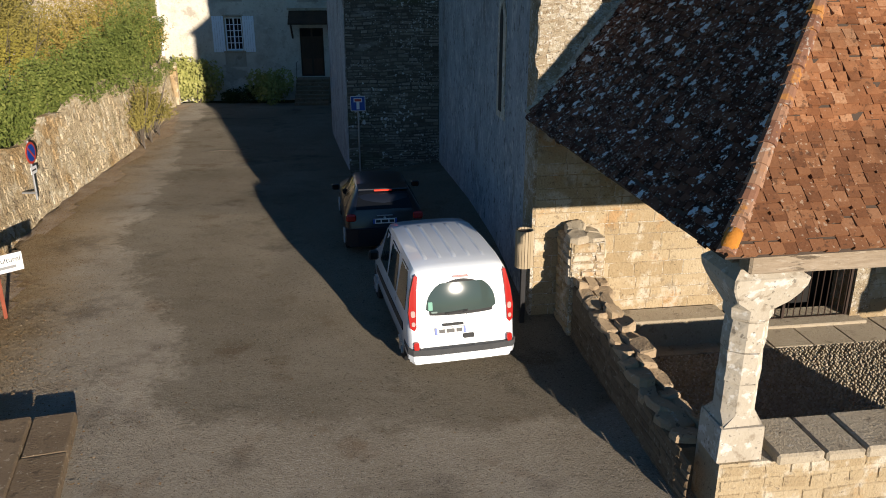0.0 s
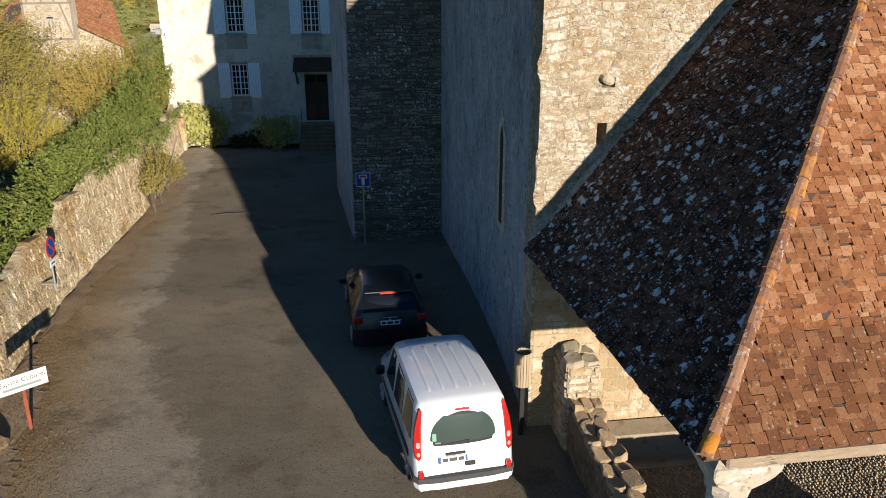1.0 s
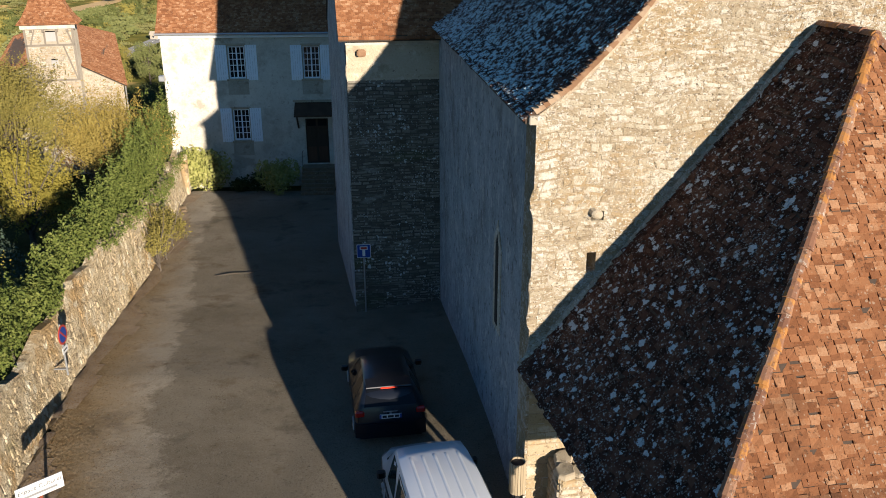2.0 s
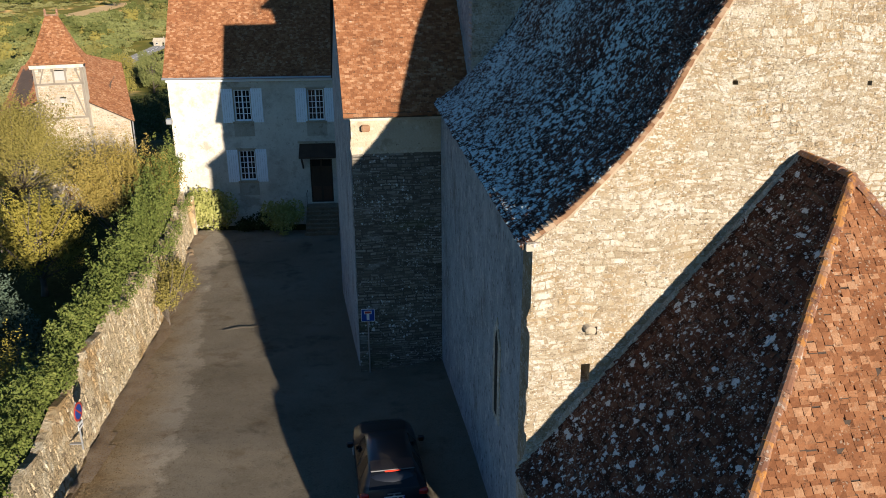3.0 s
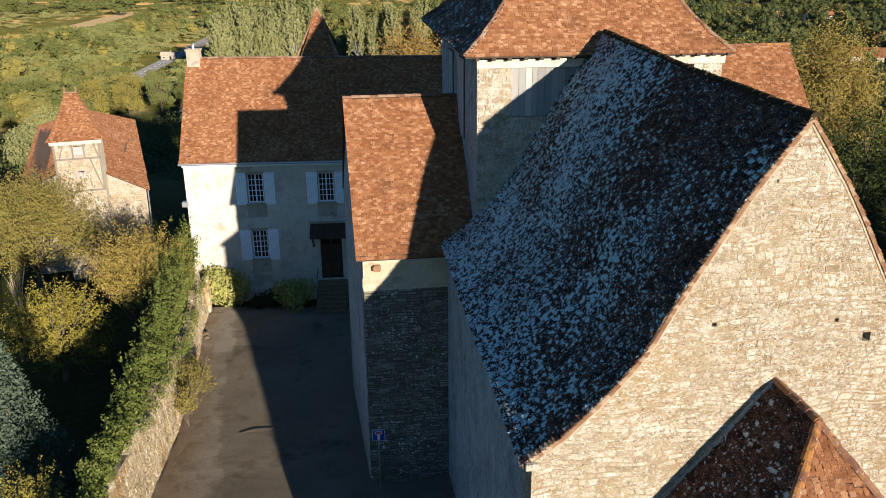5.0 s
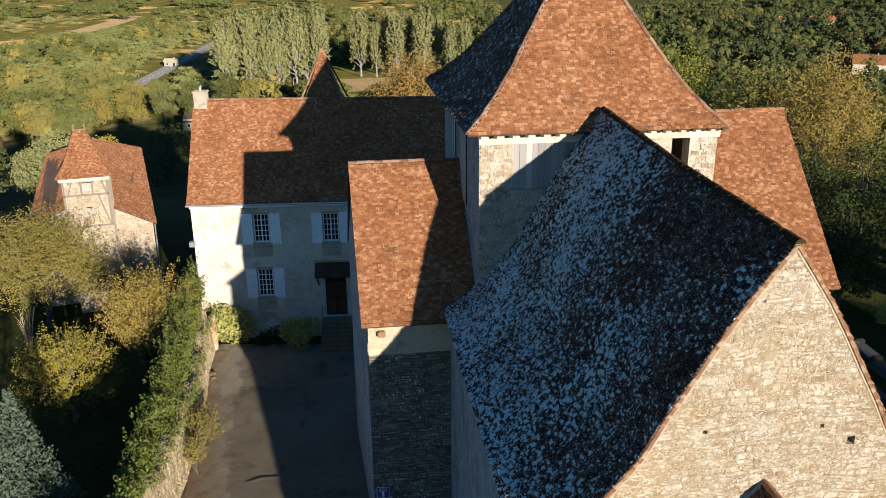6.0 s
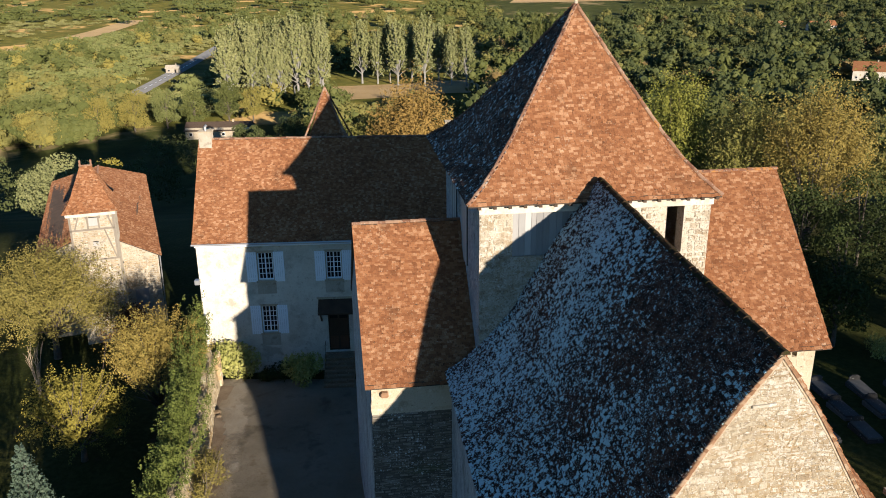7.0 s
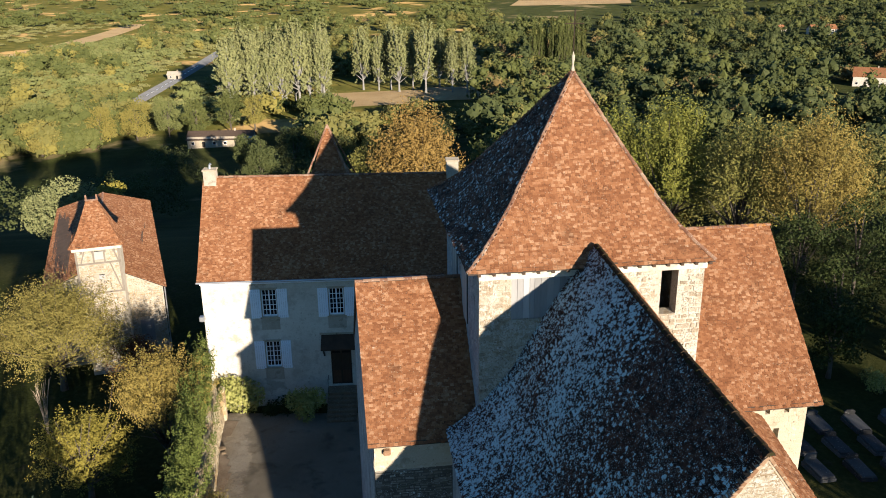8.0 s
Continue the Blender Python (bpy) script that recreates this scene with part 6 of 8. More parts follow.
shrub("laurel_bush", hpt(2.1, -1.1), "sunlit yellow-green spotted laurel against the house", M["leaf_laurel"], 3, 3.7, 3.0, 3600, 0.22)
shrub("shrub", hpt(4.6, -0.9), "green shrub before the house, its shade in the leaf colour", M["leaf_shade"], 4, 2.4, 1.1, 1500, 0.14)
shrub("shrub", hpt(6.5, -1.9), "rounded hydrangea-like shrub beside the steps", M["leaf_laurel"], 5, 2.6, 2.2, 2600, 0.17)
shrub("red_shrub", (-24.4, 54.6, -2.5), "dark reddish-brown bush before the dovecote house", M["leaf_red"], 6, 4.0, 4.6, 3800, 0.16)
for k, (yy, ww, hh, n) in enumerate(((32.4, 1.7, 2.1, 1500), (34.0, 2.4, 2.6, 2600), (35.9, 1.8, 2.0, 1500))):
    spray_tree("wall_shrub", (along(WALL_LINE, yy) + 0.28, yy, ground_z(-11, yy)), "dry straw-coloured feathery shrub at the foot of the wall", M["leaf_straw"], 20 + k, ww, hh, 0.15, n, 0.085, boughs=12, up=0.5, fine=0.2, low=0.1, girth=0.035, twigs=14, bare=3, category="shrub")

spray_tree("broad_tree", (-29.4, 53.6, -2.6), "broad olive-green garden tree turning yellow", M["leaf_straw"], 11, 11.4, 7.2, 1.8, 46000, 0.125, boughs=28, up=0.1, fine=0.22, low=-0.08, girth=0.22)
spray_tree("golden_tree", (-18.1, 43.8, -2.4), "golden autumn garden tree with upright fanning shoots", M["leaf_gold"], 12, 6.8, 7.2, 1.0, 26000, 0.10, boughs=20, up=0.9, fine=0.24, low=0.05, twigs=36)
spray_tree("yellow_tree", (-21.6, 40.2, -2.4), "low yellow-green garden tree with bare twigs", M["leaf_yellow"], 13, 6.0, 5.2, 0.9, 17000, 0.115, boughs=15, up=0.2, fine=0.26, low=-0.2, bare=6, twigs=40)
spray_tree("small_tree", (-14.3, 22.6, -2.3), "loose yellow-green young tree behind the wall", M["leaf_yellow"], 14, 3.8, 4.9, 1.3, 13000, 0.075, boughs=16, up=0.4, fine=0.24, low=-0.3, girth=0.09, twigs=30)
tree("sapling", (-40.0, 90.0, ground_z(-40, 90)), "young bright yellow-green tree behind the dovecote", M["leaf_yellow"], 15, 4.5, 7.0, 2.0, 3000, 0.25)
tree("round_tree", (-47.0, 92.0, ground_z(-47, 92)), "grey-green tree in the shade below the garden", M["leaf_poplar"], 16, 10.0, 8.0, 2.0, 7000, 0.3)
spray_tree("golden_oak", (-4.4, 86.0, ground_z(-4.4, 86)), "tall golden-brown oak behind the house", M["leaf_rust"], 17, 12.0, 14.5, 3.0, 24000, 0.24, boughs=24, up=0.3, fine=0.24, girth=0.28)
tree("golden_oak", (-9.0, 90.0, ground_z(-9, 90)), "green-gold oak behind the house", M["leaf_olive"], 18, 8.0, 11.0, 3.0, 11000, 0.22, 0.25, clumps=34)
spray_tree("golden_oak", (34.0, 75.0, ground_z(34, 75)), "golden autumn tree beyond the chapel", M["leaf_gold"], 19, 12.0, 14.5, 2.5, 30000, 0.19, boughs=26, up=0.5, fine=0.22, girth=0.28)
spray_tree("green_oak", (23.5, 86.0, ground_z(23.5, 86)), "yellow-green oak beyond the chapel", M["leaf_oak"], 20, 11.5, 14.5, 3.0, 24000, 0.22, boughs=24, up=0.4, fine=0.22, girth=0.28)
spray_tree("green_oak", (28.8, 79.5, ground_z(28.8, 79.5)), "olive oak beyond the chapel", M["leaf_olive"], 21, 10.0, 12.5, 3.0, 20000, 0.21, boughs=24, up=0.4, fine=0.22, girth=0.28)
spray_tree("green_oak", (17.5, 90.0, ground_z(17.5, 90)), "green oak beyond the church", M["leaf_oak"], 22, 10.5, 13.5, 3.0, 18000, 0.22, boughs=22, up=0.4, fine=0.22, girth=0.28)
# dark-coloured crowns fill in the shade beside the chapel
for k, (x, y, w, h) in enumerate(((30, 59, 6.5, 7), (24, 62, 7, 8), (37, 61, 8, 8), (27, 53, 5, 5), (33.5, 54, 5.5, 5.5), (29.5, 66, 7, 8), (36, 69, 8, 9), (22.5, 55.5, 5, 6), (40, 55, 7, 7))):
    tree("dark_tree" if h > 6.5 else "dark_bush", (x, y, ground_z(x, y)), "green tree beside the chapel, its shade in the leaf colour", M["leaf_shade"], 40 + k, w, h, 1.0, 4500, 0.22, 0.16, clumps=22)


bare_shrub = thing("bare_shrub", pose(-27.6, 47.3, -2.5), "leafless pale shrub of thin forked twigs", "shrub")
rb = random.Random(9)
for k in range(8):
    a, q = rb.uniform(0, 6.28), rb.uniform(0.3, 0.9)
    tip = Vector((q * math.cos(a), q * math.sin(a), rb.uniform(3.0, 4.6)))
    mid = Vector((tip.x * 0.35, tip.y * 0.35, tip.z * 0.5))
    twig = part("twig", Bag().tube([(0, 0, -0.1), mid, tip], [0.045, 0.03, 0.008], 5), M["beam"], bare_shrub)
    for j in range(2):
        part("twiglet", Bag().tube([mid.lerp(tip, 0.3 + 0.3 * j), mid.lerp(tip, 0.7 + 0.3 * j) + Vector((rb.uniform(-0.4, 0.4), rb.uniform(-0.4, 0.4), 0.2))], [0.018, 0.006], 4), M["beam"], twig)


def spruce(at, h, w, seed):
    t = thing("spruce", Matrix.Translation(at), "blue-green spruce in the garden", "tree")
    part("trunk", Bag().tube([(0, 0, -0.3), (0, 0, h * 0.95)], [0.16, 0.02], 8), M["bark"], t)
    lumps, r = [], random.Random(seed)
    for i in range(16):
        f = i / 16
        for k in range(7):
            a = k * 0.9 + i * 1.3 + r.random()
            rad = w * 0.42 * (1 - f) * r.uniform(0.7, 1.1)
            lumps.append(((rad * math.cos(a), rad * math.sin(a), h * (0.06 + 0.92 * f)), (w * 0.16 * (1.1 - f), w * 0.16 * (1.1 - f), h * 0.05)))
    part("crown", leaf_mesh("crown", leaf_cloud(seed, lumps, 14000, 0.13, hollow=0.2)), M["leaf_spruce"], t)


spruce((-17.7, 28.2, -2.3), 9.0, 5.0, 31)
# this second spruce is out of view, added to shade the garden's left
spruce((-22.5, 29.5, -2.4), 11.0, 6.0, 32)

# ---- woods and houses in the valley ----
def ico(level):
    bm = bmesh.new()
    bmesh.ops.create_icosphere(bm, subdivisions=max(1, level), radius=1.0)
    bm.verts.ensure_lookup_table()
    out = np.array([v.co[:] for v in bm.verts]), np.array([[v.index for v in f.verts] for f in bm.faces])
    bm.free()
    return out


def wood(name, spots, leaf, label, seed, lumps=6, leaves=150, size=1.2, tall=1.0):
    """Trees by the hundred in one mesh, ragged clumps under many leaf sprays: spots of (x, y, width, height)."""
    base, tri = ico(0)
    r, g = random.Random(seed), np.random.default_rng(seed)
    protos = []
    for k in range(6):
        vs, fs, n = [], [], 0
        heap = crown_lumps(seed * 10 + k, 1.0, 1.0, 0.02, lumps - 1, tall)
        for c, rad in heap:
            vs.append(base * (0.62 + g.normal(0, 0.06, (len(base), 1))) * np.array(rad) + np.array(c))
            fs.append(tri + n)
            n += len(base)
        spray = leaf_cloud(seed * 10 + k, heap, leaves, 1.0, hollow=0.74, loose=0.6).reshape(-1, 4, 3)
        protos.append((np.concatenate(vs), np.concatenate(fs), spray))
    allv, allf, n = [], [], 0
    for i, (x, y, w, h) in enumerate(spots):
        v, f, spray = protos[i % 6]
        a = r.uniform(0, 6.28)
        rot = np.array([[math.cos(a), -math.sin(a), 0], [math.sin(a), math.cos(a), 0], [0, 0, 1]])
        mid = spray.mean(1, keepdims=True)
        q = (mid * (w, w, h) + (spray - mid) * size * r.uniform(0.8, 1.25)).reshape(-1, 3)
        k = np.arange(len(spray)) * 4
        both = np.concatenate([v * (w, w, h), q])
        allv.append(both @ rot.T + (x, y, ground_z(x, y)))
        allf.append(np.concatenate([f, np.stack([k, k + 1, k + 2], 1) + len(v), np.stack([k, k + 2, k + 3], 1) + len(v)]) + n)
        n += len(both)
    v, f = np.concatenate(allv), np.concatenate(allf)
    me = bpy.data.meshes.new(name)
    me.vertices.add(len(v))
    me.vertices.foreach_set("co", v.astype(np.float32).ravel())
    me.loops.add(len(f) * 3)
    me.loops.foreach_set("vertex_index", f.astype(np.int32).ravel())
    me.polygons.add(len(f))
    me.polygons.foreach_set("loop_start", np.arange(0, len(f) * 3, 3, dtype=np.int32))
    me.update(calc_edges=True)
    me.shade_flat()
    me.materials.append(leaf)
    return tagged(new(name, me), label, "woodland", kind="stuff")


def scatter(seed, n, x0, x1, y0, y1, w, h, clear=(), fan=True):
    r = random.Random(seed)
    out = []
    while len(out) < n:
        y = mix(y0, y1, r.random() ** 1.3)
        x = r.uniform(x0, x1) * (y / y1 if fan else 1)
        if any(a < x < b and c < y < d for a, b, c, d in clear):
            continue
        if fan and any(a < x / y < b and c < y < d for a, b, c, d in OPEN_GROUND):
            continue
        s = r.uniform(0.7, 1.3)
        out.append((x, y, r.uniform(*w) * s, r.uniform(*h) * s))
    return out


# open ground as fans from the hill: bearings, and distances
OPEN_GROUND = ((-0.40, -0.275, 322, 600), (-0.13, 0.02, 262, 452), (-0.58, -0.40, 620, 1050), (0.05, 0.2, 800, 1400))
CLEAR = ((-70, 14, 300, 440), (-195, -150, 396, 650), (-125, -60, 225, 335), (-420, -330, 600, 1050))

YARDS = ((176, 216, 330, 402), (246, 326, 610, 712))


def road_x(y):
    return mix(-150, -185, (y - 370) / 310) + 4 * math.sin(3.14 * (y - 370) / 310)


def off_road(spots, gap):
    return [q for q in spots if not (340 < q[1] < 700 and abs(q[0] - road_x(q[1])) < gap + q[2] * 0.4)]


wood("valley_wood", scatter(1, 300, -640, 140, 270, 1000, (9, 14), (8, 13), CLEAR), M["far_green"], "mixed green valley woodland", 1, 9, 200, 1.3)
wood("valley_wood", scatter(2, 280, -640, 120, 262, 1000, (9, 13), (6, 11), CLEAR), M["far_olive"], "olive-green autumn valley woodland", 2, 9, 200, 1.3)
low = off_road(scatter(3, 900, -420, -60, 318, 800, (7, 13), (4.0, 7.0), ((-420, -330, 600, 1050),), False), 16)
wood("valley_scrub", [q for q in low if -0.62 < q[0] / q[1] < -0.27], M["far_scrub"], "pale scrub in the valley", 3, 6, 150, 1.1)
low = off_road(scatter(33, 900, -420, -60, 318, 1000, (6, 12), (2.0, 4.0), ((-412, -332, 575, 1060),), False), 5)
low += scatter(34, 260, -640, -380, 560, 1050, (8, 14), (2.0, 4.5), ((-412, -332, 560, 1060),), False)
wood("low_scrub", [q for q in low if -0.62 < q[0] / q[1] < -0.25], M["far_meadow"], "low pale scrub beside the valley road", 33, 4, 70, 1.1)
wood("meadow_edge_wood", scatter(35, 60, -52, 10, 262, 326, (6, 10), (4.0, 6.5), (), False), M["far_olive"], "low olive trees before the meadow", 35, 9, 200, 0.9)
wood("valley_wood", scatter(13, 36, -420, -40, 262, 700, (9, 13), (8, 11), CLEAR), M["far_yellow"], "yellowing trees in the valley", 13, 9, 200, 1.3)
wood("hill_wood", scatter(4, 420, 40, 640, 200, 1000, (10, 16), (9, 15), YARDS), M["far_dark"], "dark green wooded hillside", 4, 9, 200, 1.3)
wood("hill_wood", scatter(5, 230, 30, 640, 180, 1000, (9, 15), (8, 14), YARDS), M["far_green"], "green wooded hillside", 5, 9, 200, 1.3)
wood("hill_wood", scatter(6, 150, 30, 500, 180, 900, (8, 13), (7, 12), YARDS), M["far_olive"], "olive autumn trees on the hillside", 6, 9, 200, 1.3)
wood("far_wood", scatter(7, 440, -1300, 1300, 950, 2300, (24, 40), (10, 16)), M["far_green"], "distant green woodland", 7, 5, 70, 3.6)


def slope_wood(name, spots, leaf, label, seed, leaves, size):
    out = []
    for i, (x, y, w, h) in enumerate(spots):
        c = leaf_cloud(seed * 100 + i, crown_lumps(seed * 100 + i, w, h, 1.0, 26, 1.0, 0.6), leaves, size, hollow=0.7, loose=0.5)
        out.append(c + (x, y, ground_z(x, y)))
    ob = tagged(new(name, leaf_mesh(name, np.concatenate(out))), label, "woodland", kind="stuff")
    ob.data.materials.append(leaf)


wood("hill_wood", scatter(16, 50, 30, 500, 190, 900, (8, 13), (7, 11), YARDS), M["far_rust"], "rusty autumn trees on the hillside", 16, 9, 200, 1.25)
slope_wood("near_slope_wood", scatter(8, 26, 26, 75, 92, 180, (8, 13), (9, 13), fan=False), M["far_olive"], "olive trees on the slope below the church", 8, 1800, 0.41)
slope_wood("near_slope_wood", scatter(9, 34, 14, 80, 95, 190, (8, 13), (9, 13), fan=False), M["far_green"], "green trees on the slope below the church", 9, 1800, 0.41)
slope_wood("near_slope_wood", scatter(11, 12, 26, 75, 92, 170, (8, 12), (8, 12), fan=False), M["far_yellow"], "golden trees on the slope below the church", 11, 1800, 0.41)
slope_wood("near_slope_wood", scatter(10, 46, -130, 12, 100, 245, (8, 12), (7, 12), fan=False), M["far_dark"], "dark green trees on the slope behind the house", 10, 1000, 0.45)

for k, (x, y, w, h, leaf) in enumerate(((-141, 270, 19, 11, "leaf_straw"), (-128, 287, 15, 13, "far_yellow"), (-116, 291, 15, 14, "far_yellow"), (-106, 296, 13, 15, "far_scrub"), (-94, 292, 11, 15, "far_green"), (-84, 300, 11, 16, "far_green"), (-76, 304, 10, 13, "far_yellow"), (-152, 300, 14, 12, "far_green"), (-165, 318, 15, 11, "far_scrub"), (-52, 210, 11, 14, "far_dark"), (-46, 226, 11, 14, "far_dark"), (-58, 222, 10, 13, "far_dark"), (-42, 240, 10, 13, "far_green"))):
    tree("valley_tree", (x, y, ground_z(x, y)), "rounded autumn tree at the edge of the valley shade", M[leaf], 140 + k, w, h, 1.0, 5200, 0.5, 0.3, clumps=24)
r = random.Random(77)
SPECIES = []
for k in range(3):
    SPECIES.append(spray_tree("poplar", (-100 + 8 * k, 364 + 5 * k, ground_z(-96, 364)), "tall poplar with a pale trunk beside a meadow", M["far_poplar"], 90 + k, 12.0 - k, 27.0 + 2 * k, 5.0, 4200, 1.05, boughs=26, up=0.45, fine=0.19, low=-0.35, girth=0.42, twigs=12, bark="pale_bark"))
    SPECIES[-1]["group"] = "poplars in the valley"
spots = [(-97 + 5.6 * i + r.uniform(-1.5, 1.5), 350 + r.uniform(-10, 14)) for i in range(8)] + [(-94 + 5.6 * i + r.uniform(-1.5, 1.5), 374 + r.uniform(-6, 6)) for i in range(7)] + [(-45 + 6.2 * i + r.uniform(-1, 1), 396 + r.uniform(-14, 16)) for i in range(9)]
for i, (x, y) in enumerate(spots):
    s = r.uniform(0.82, 1.12)
    c = copy_thing(SPECIES[i % 3], pose(x, y, ground_z(x, y), 0, 0, r.uniform(0, 360)))
    c.scale = (s * r.uniform(0.85, 1.15), s, s)
SLIM = spray_tree("slim_poplar", (44, 470, ground_z(44, 470)), "narrow dark green poplar in a far row", M["far_green"], 95, 5.0, 26.0, 2.0, 3600, 0.85, boughs=28, up=0.3, fine=0.12, low=-0.45, girth=0.3, twigs=8)
SLIM["group"] = "slim poplars in the valley"
for i in range(8):
    x, y = 47.5 + 3.6 * i, 470 + r.uniform(-6, 6)
    copy_thing(SLIM, pose(x, y, ground_z(x, y), 0, 0, r.uniform(0, 360))).scale = (1, 1, r.uniform(0.85, 1.1))
wood("poplar_understorey", [(r.uniform(-104, -46), r.uniform(336, 352), r.uniform(6, 10), r.uniform(4, 7)) for i in range(26)], M["far_green"], "bushes at the feet of the poplars", 36, 9, 200, 0.9)


def strip(name, pts, width, material, label, category, lift=0.15):
    vs, fs = [], []
    for i, (x, y) in enumerate(pts):
        x0, y0 = pts[max(0, i - 1)]
        x1, y1 = pts[min(len(pts) - 1, i + 1)]
        d = Vector((x1 - x0, y1 - y0, 0)).normalized()
        n = Vector((-d.y, d.x, 0)) * width / 2
        for s in (1, 0, -1):
            q = Vector((x, y, 0)) + n * s
            vs.append((q.x, q.y, ground_z(q.x, q.y) + lift))
    for i in range(len(pts) - 1):
        for j in (0, 1):
            a = i * 3 + j
            fs.append((a, a + 1, a + 4, a + 3))
    me = bpy.data.meshes.new(name)
    me.from_pydata(vs, [], fs)
    me.materials.append(material)
    return tagged(new(name, me), label, category, kind="structure")


def bend(a, b, n, amp=3.0):
    return [(mix(a[0], b[0], i / n) + amp * math.sin(3.14 * i / n), mix(a[1], b[1], i / n)) for i in range(n + 1)]


strip("valley_road", bend((-150, 370), (-185, 680), 30, 4), 9, M["road_grey"], "grey valley road with a broken white line", "road", 0.3)
for i in range(14):
    y = 402 + 9 * i
    x = mix(-150, -185, (y - 370) / 310) + 4 * math.sin(3.14 * (y - 370) / 310)
    tagged(part("road_marking", Bag().box(-0.25, -2, 0, 0.25, 2, 0.06), M["sign_white"], m=pose(x, y, ground_z(x, y) + 0.34, 0, 0, 5)), "white dash on the valley road", "road marking", "road markings")
strip("meadow", bend((-58, 372), (14, 385), 24, 0), 46, M["meadow"], "mown tan meadow among the poplars", "field", 0.3)
strip("meadow", bend((-345, 610), (-395, 1040), 24, 10), 26, M["meadow"], "dry tan track through the scrub", "field", 0.3)
strip("meadow", bend((90, 1290), (260, 1260), 12, 0), 120, M["meadow"], "far pale stubble field", "field", 0.6)


def cottage(name, at, rot, L, W, H, R, label, wall, roofm):
    t = thing(name, Matrix.Translation((*at, ground_z(*at))) @ Matrix.Rotation(radians(rot), 4, "Z"), label, "house")
    w = part("wall", Bag().box(-L / 2, -W / 2, -1, L / 2, W / 2, H).prism([(-W / 2, H), (W / 2, H), (0, H + R)], -L / 2, L / 2, "x"), wall, t)
    for s in (-1, 1):
        b = Bag()
        Slope((-L / 2 - 0.4, s * (W / 2 + 0.5), H - 0.3), (L / 2 + 0.4, s * (W / 2 + 0.5), H - 0.3), (-L / 2 - 0.4, 0, H + R + 0.1), (L / 2 + 0.4, 0, H + R + 0.1)).shell(b, 0.2)
        part("roof", b, roofm, t)
    n = max(2, int(L / 3.5))
    for i in range(n):
        x = -L / 2 + (i + 0.5) * L / n
        if i % 3 == 1:
            part("door", Bag().box(x - 0.5, -W / 2 - 0.05, 0, x + 0.5, -W / 2, 2.0), M["dark"], t)
        else:
            win = part("window", Bag().box(x - 0.55, -W / 2 - 0.05, 0.9, x + 0.55, -W / 2, 2.0), M["paint_white"], t)
            part("pane", Bag().box(x - 0.47, -W / 2 - 0.07, 0.98, x + 0.47, -W / 2 - 0.05, 1.92), M["glass"], win)
    part("chimney", Bag().box(L * 0.2, -0.3, H + R * 0.6, L * 0.2 + 0.6, 0.3, H + R + 0.8), M["coping"], t)
    return t


cottage("bungalow", (-81, 277), 3, 22, 8, 3.0, 2.0, "long low white bungalow in the valley shade", M["coping"], M["batten"])
cottage("roadside_hut", (-158, 461), 5, 7, 5, 3.0, 1.2, "small pale hut beside the valley road", M["old_render"], M["old_render"])
cottage("farmhouse", (196, 392), -25, 14, 8, 5.0, 3.6, "pale farmhouse among trees with a brown roof", M["render_wall"], M["tile"])
cottage("farmhouse", (300, 690), 10, 22, 9, 4.5, 3.2, "cream farmhouse among trees with a red-brown roof", M["render_wall"], M["tile"])
cottage("farmhouse", (268, 700), 40, 14, 8, 4.0, 3.0, "far stone farmhouse with a red-brown roof", M["old_render"], M["tile"])

# ---- graveyard beyond the chapel and the unseen trees added to shade it ----
rg = random.Random(5)
GRAVE = None
for i in range(5):
    for j in range(3):
        x, y = 21.0 + 2.4 * i + rg.uniform(-0.2, 0.2), 40.5 + 2.9 * j + rg.uniform(-0.2, 0.2)
        z = ground_z(x, y)
        m = pose(x, y, z, 0, 0, 8 + rg.uniform(-3, 3))
        if GRAVE is None:
            GRAVE = thing("grave", m, "grey stone grave slab with a low headstone", "grave", "graves in the churchyard")
            part("kerb", Bag().box(-0.5, -1.0, -0.2, 0.5, 1.0, 0.25, cut=0.03), M["grave_stone"], GRAVE)
            part("slab", Bag().box(-0.44, -0.94, 0.25, 0.44, 0.94, 0.38, cut=0.03), M["grave_stone"], GRAVE)
            part("headstone", Bag().prism([(-0.36, 0.3), (0.36, 0.3), (0.36, 0.62), (0.2, 0.72), (-0.2, 0.72), (-0.36, 0.62)], 0.85, 0.95), M["grave_stone"], GRAVE)
        else:
            copy_thing(GRAVE, m)
# out of view on the left, added only for the shade they cast
for k, (x, y, w, h) in enumerate(((-60, 58, 11, 13), (-64, 44, 12, 14), (-58, 30, 11, 13), (-66, 68, 11, 12), (-53, 76, 9, 11), (-50, 62, 8, 10))):
    tree("terrace_tree", (x, y, ground_z(x, y)), "unseen tall green tree added at the edge of the terrace for its shade", M["leaf_green"], 70 + k, w, h, 1.5, 3500, 0.5, 0.3)
# out of view on the right, added to block the sun from the churchyard
for k, (x, y, w, h) in enumerate(((40, 6, 9, 13), (47, 12, 9, 14), (52, 22, 9, 13), (44, 20, 8, 12), (36, -2, 9, 12))):
    tree("churchyard_tree", (x, y, ground_z(x, y)), "unseen tall green tree added to shade the churchyard", M["leaf_green"], 60 + k, w, h, 2.0, 3000, 0.5, 0.3)

shrub("churchyard_shrub", (29.6, 50.6, ground_z(29.6, 50.6)), "sunlit yellow-green shrub among the graves", M["leaf_laurel"], 91, 2.6, 2.0, 1500, 0.13)
shrub("churchyard_shrub", (20.6, 50.5, ground_z(20.6, 50.5)), "slim green shrub beside the chapel", M["leaf_green"], 92, 1.6, 2.4, 900, 0.12)

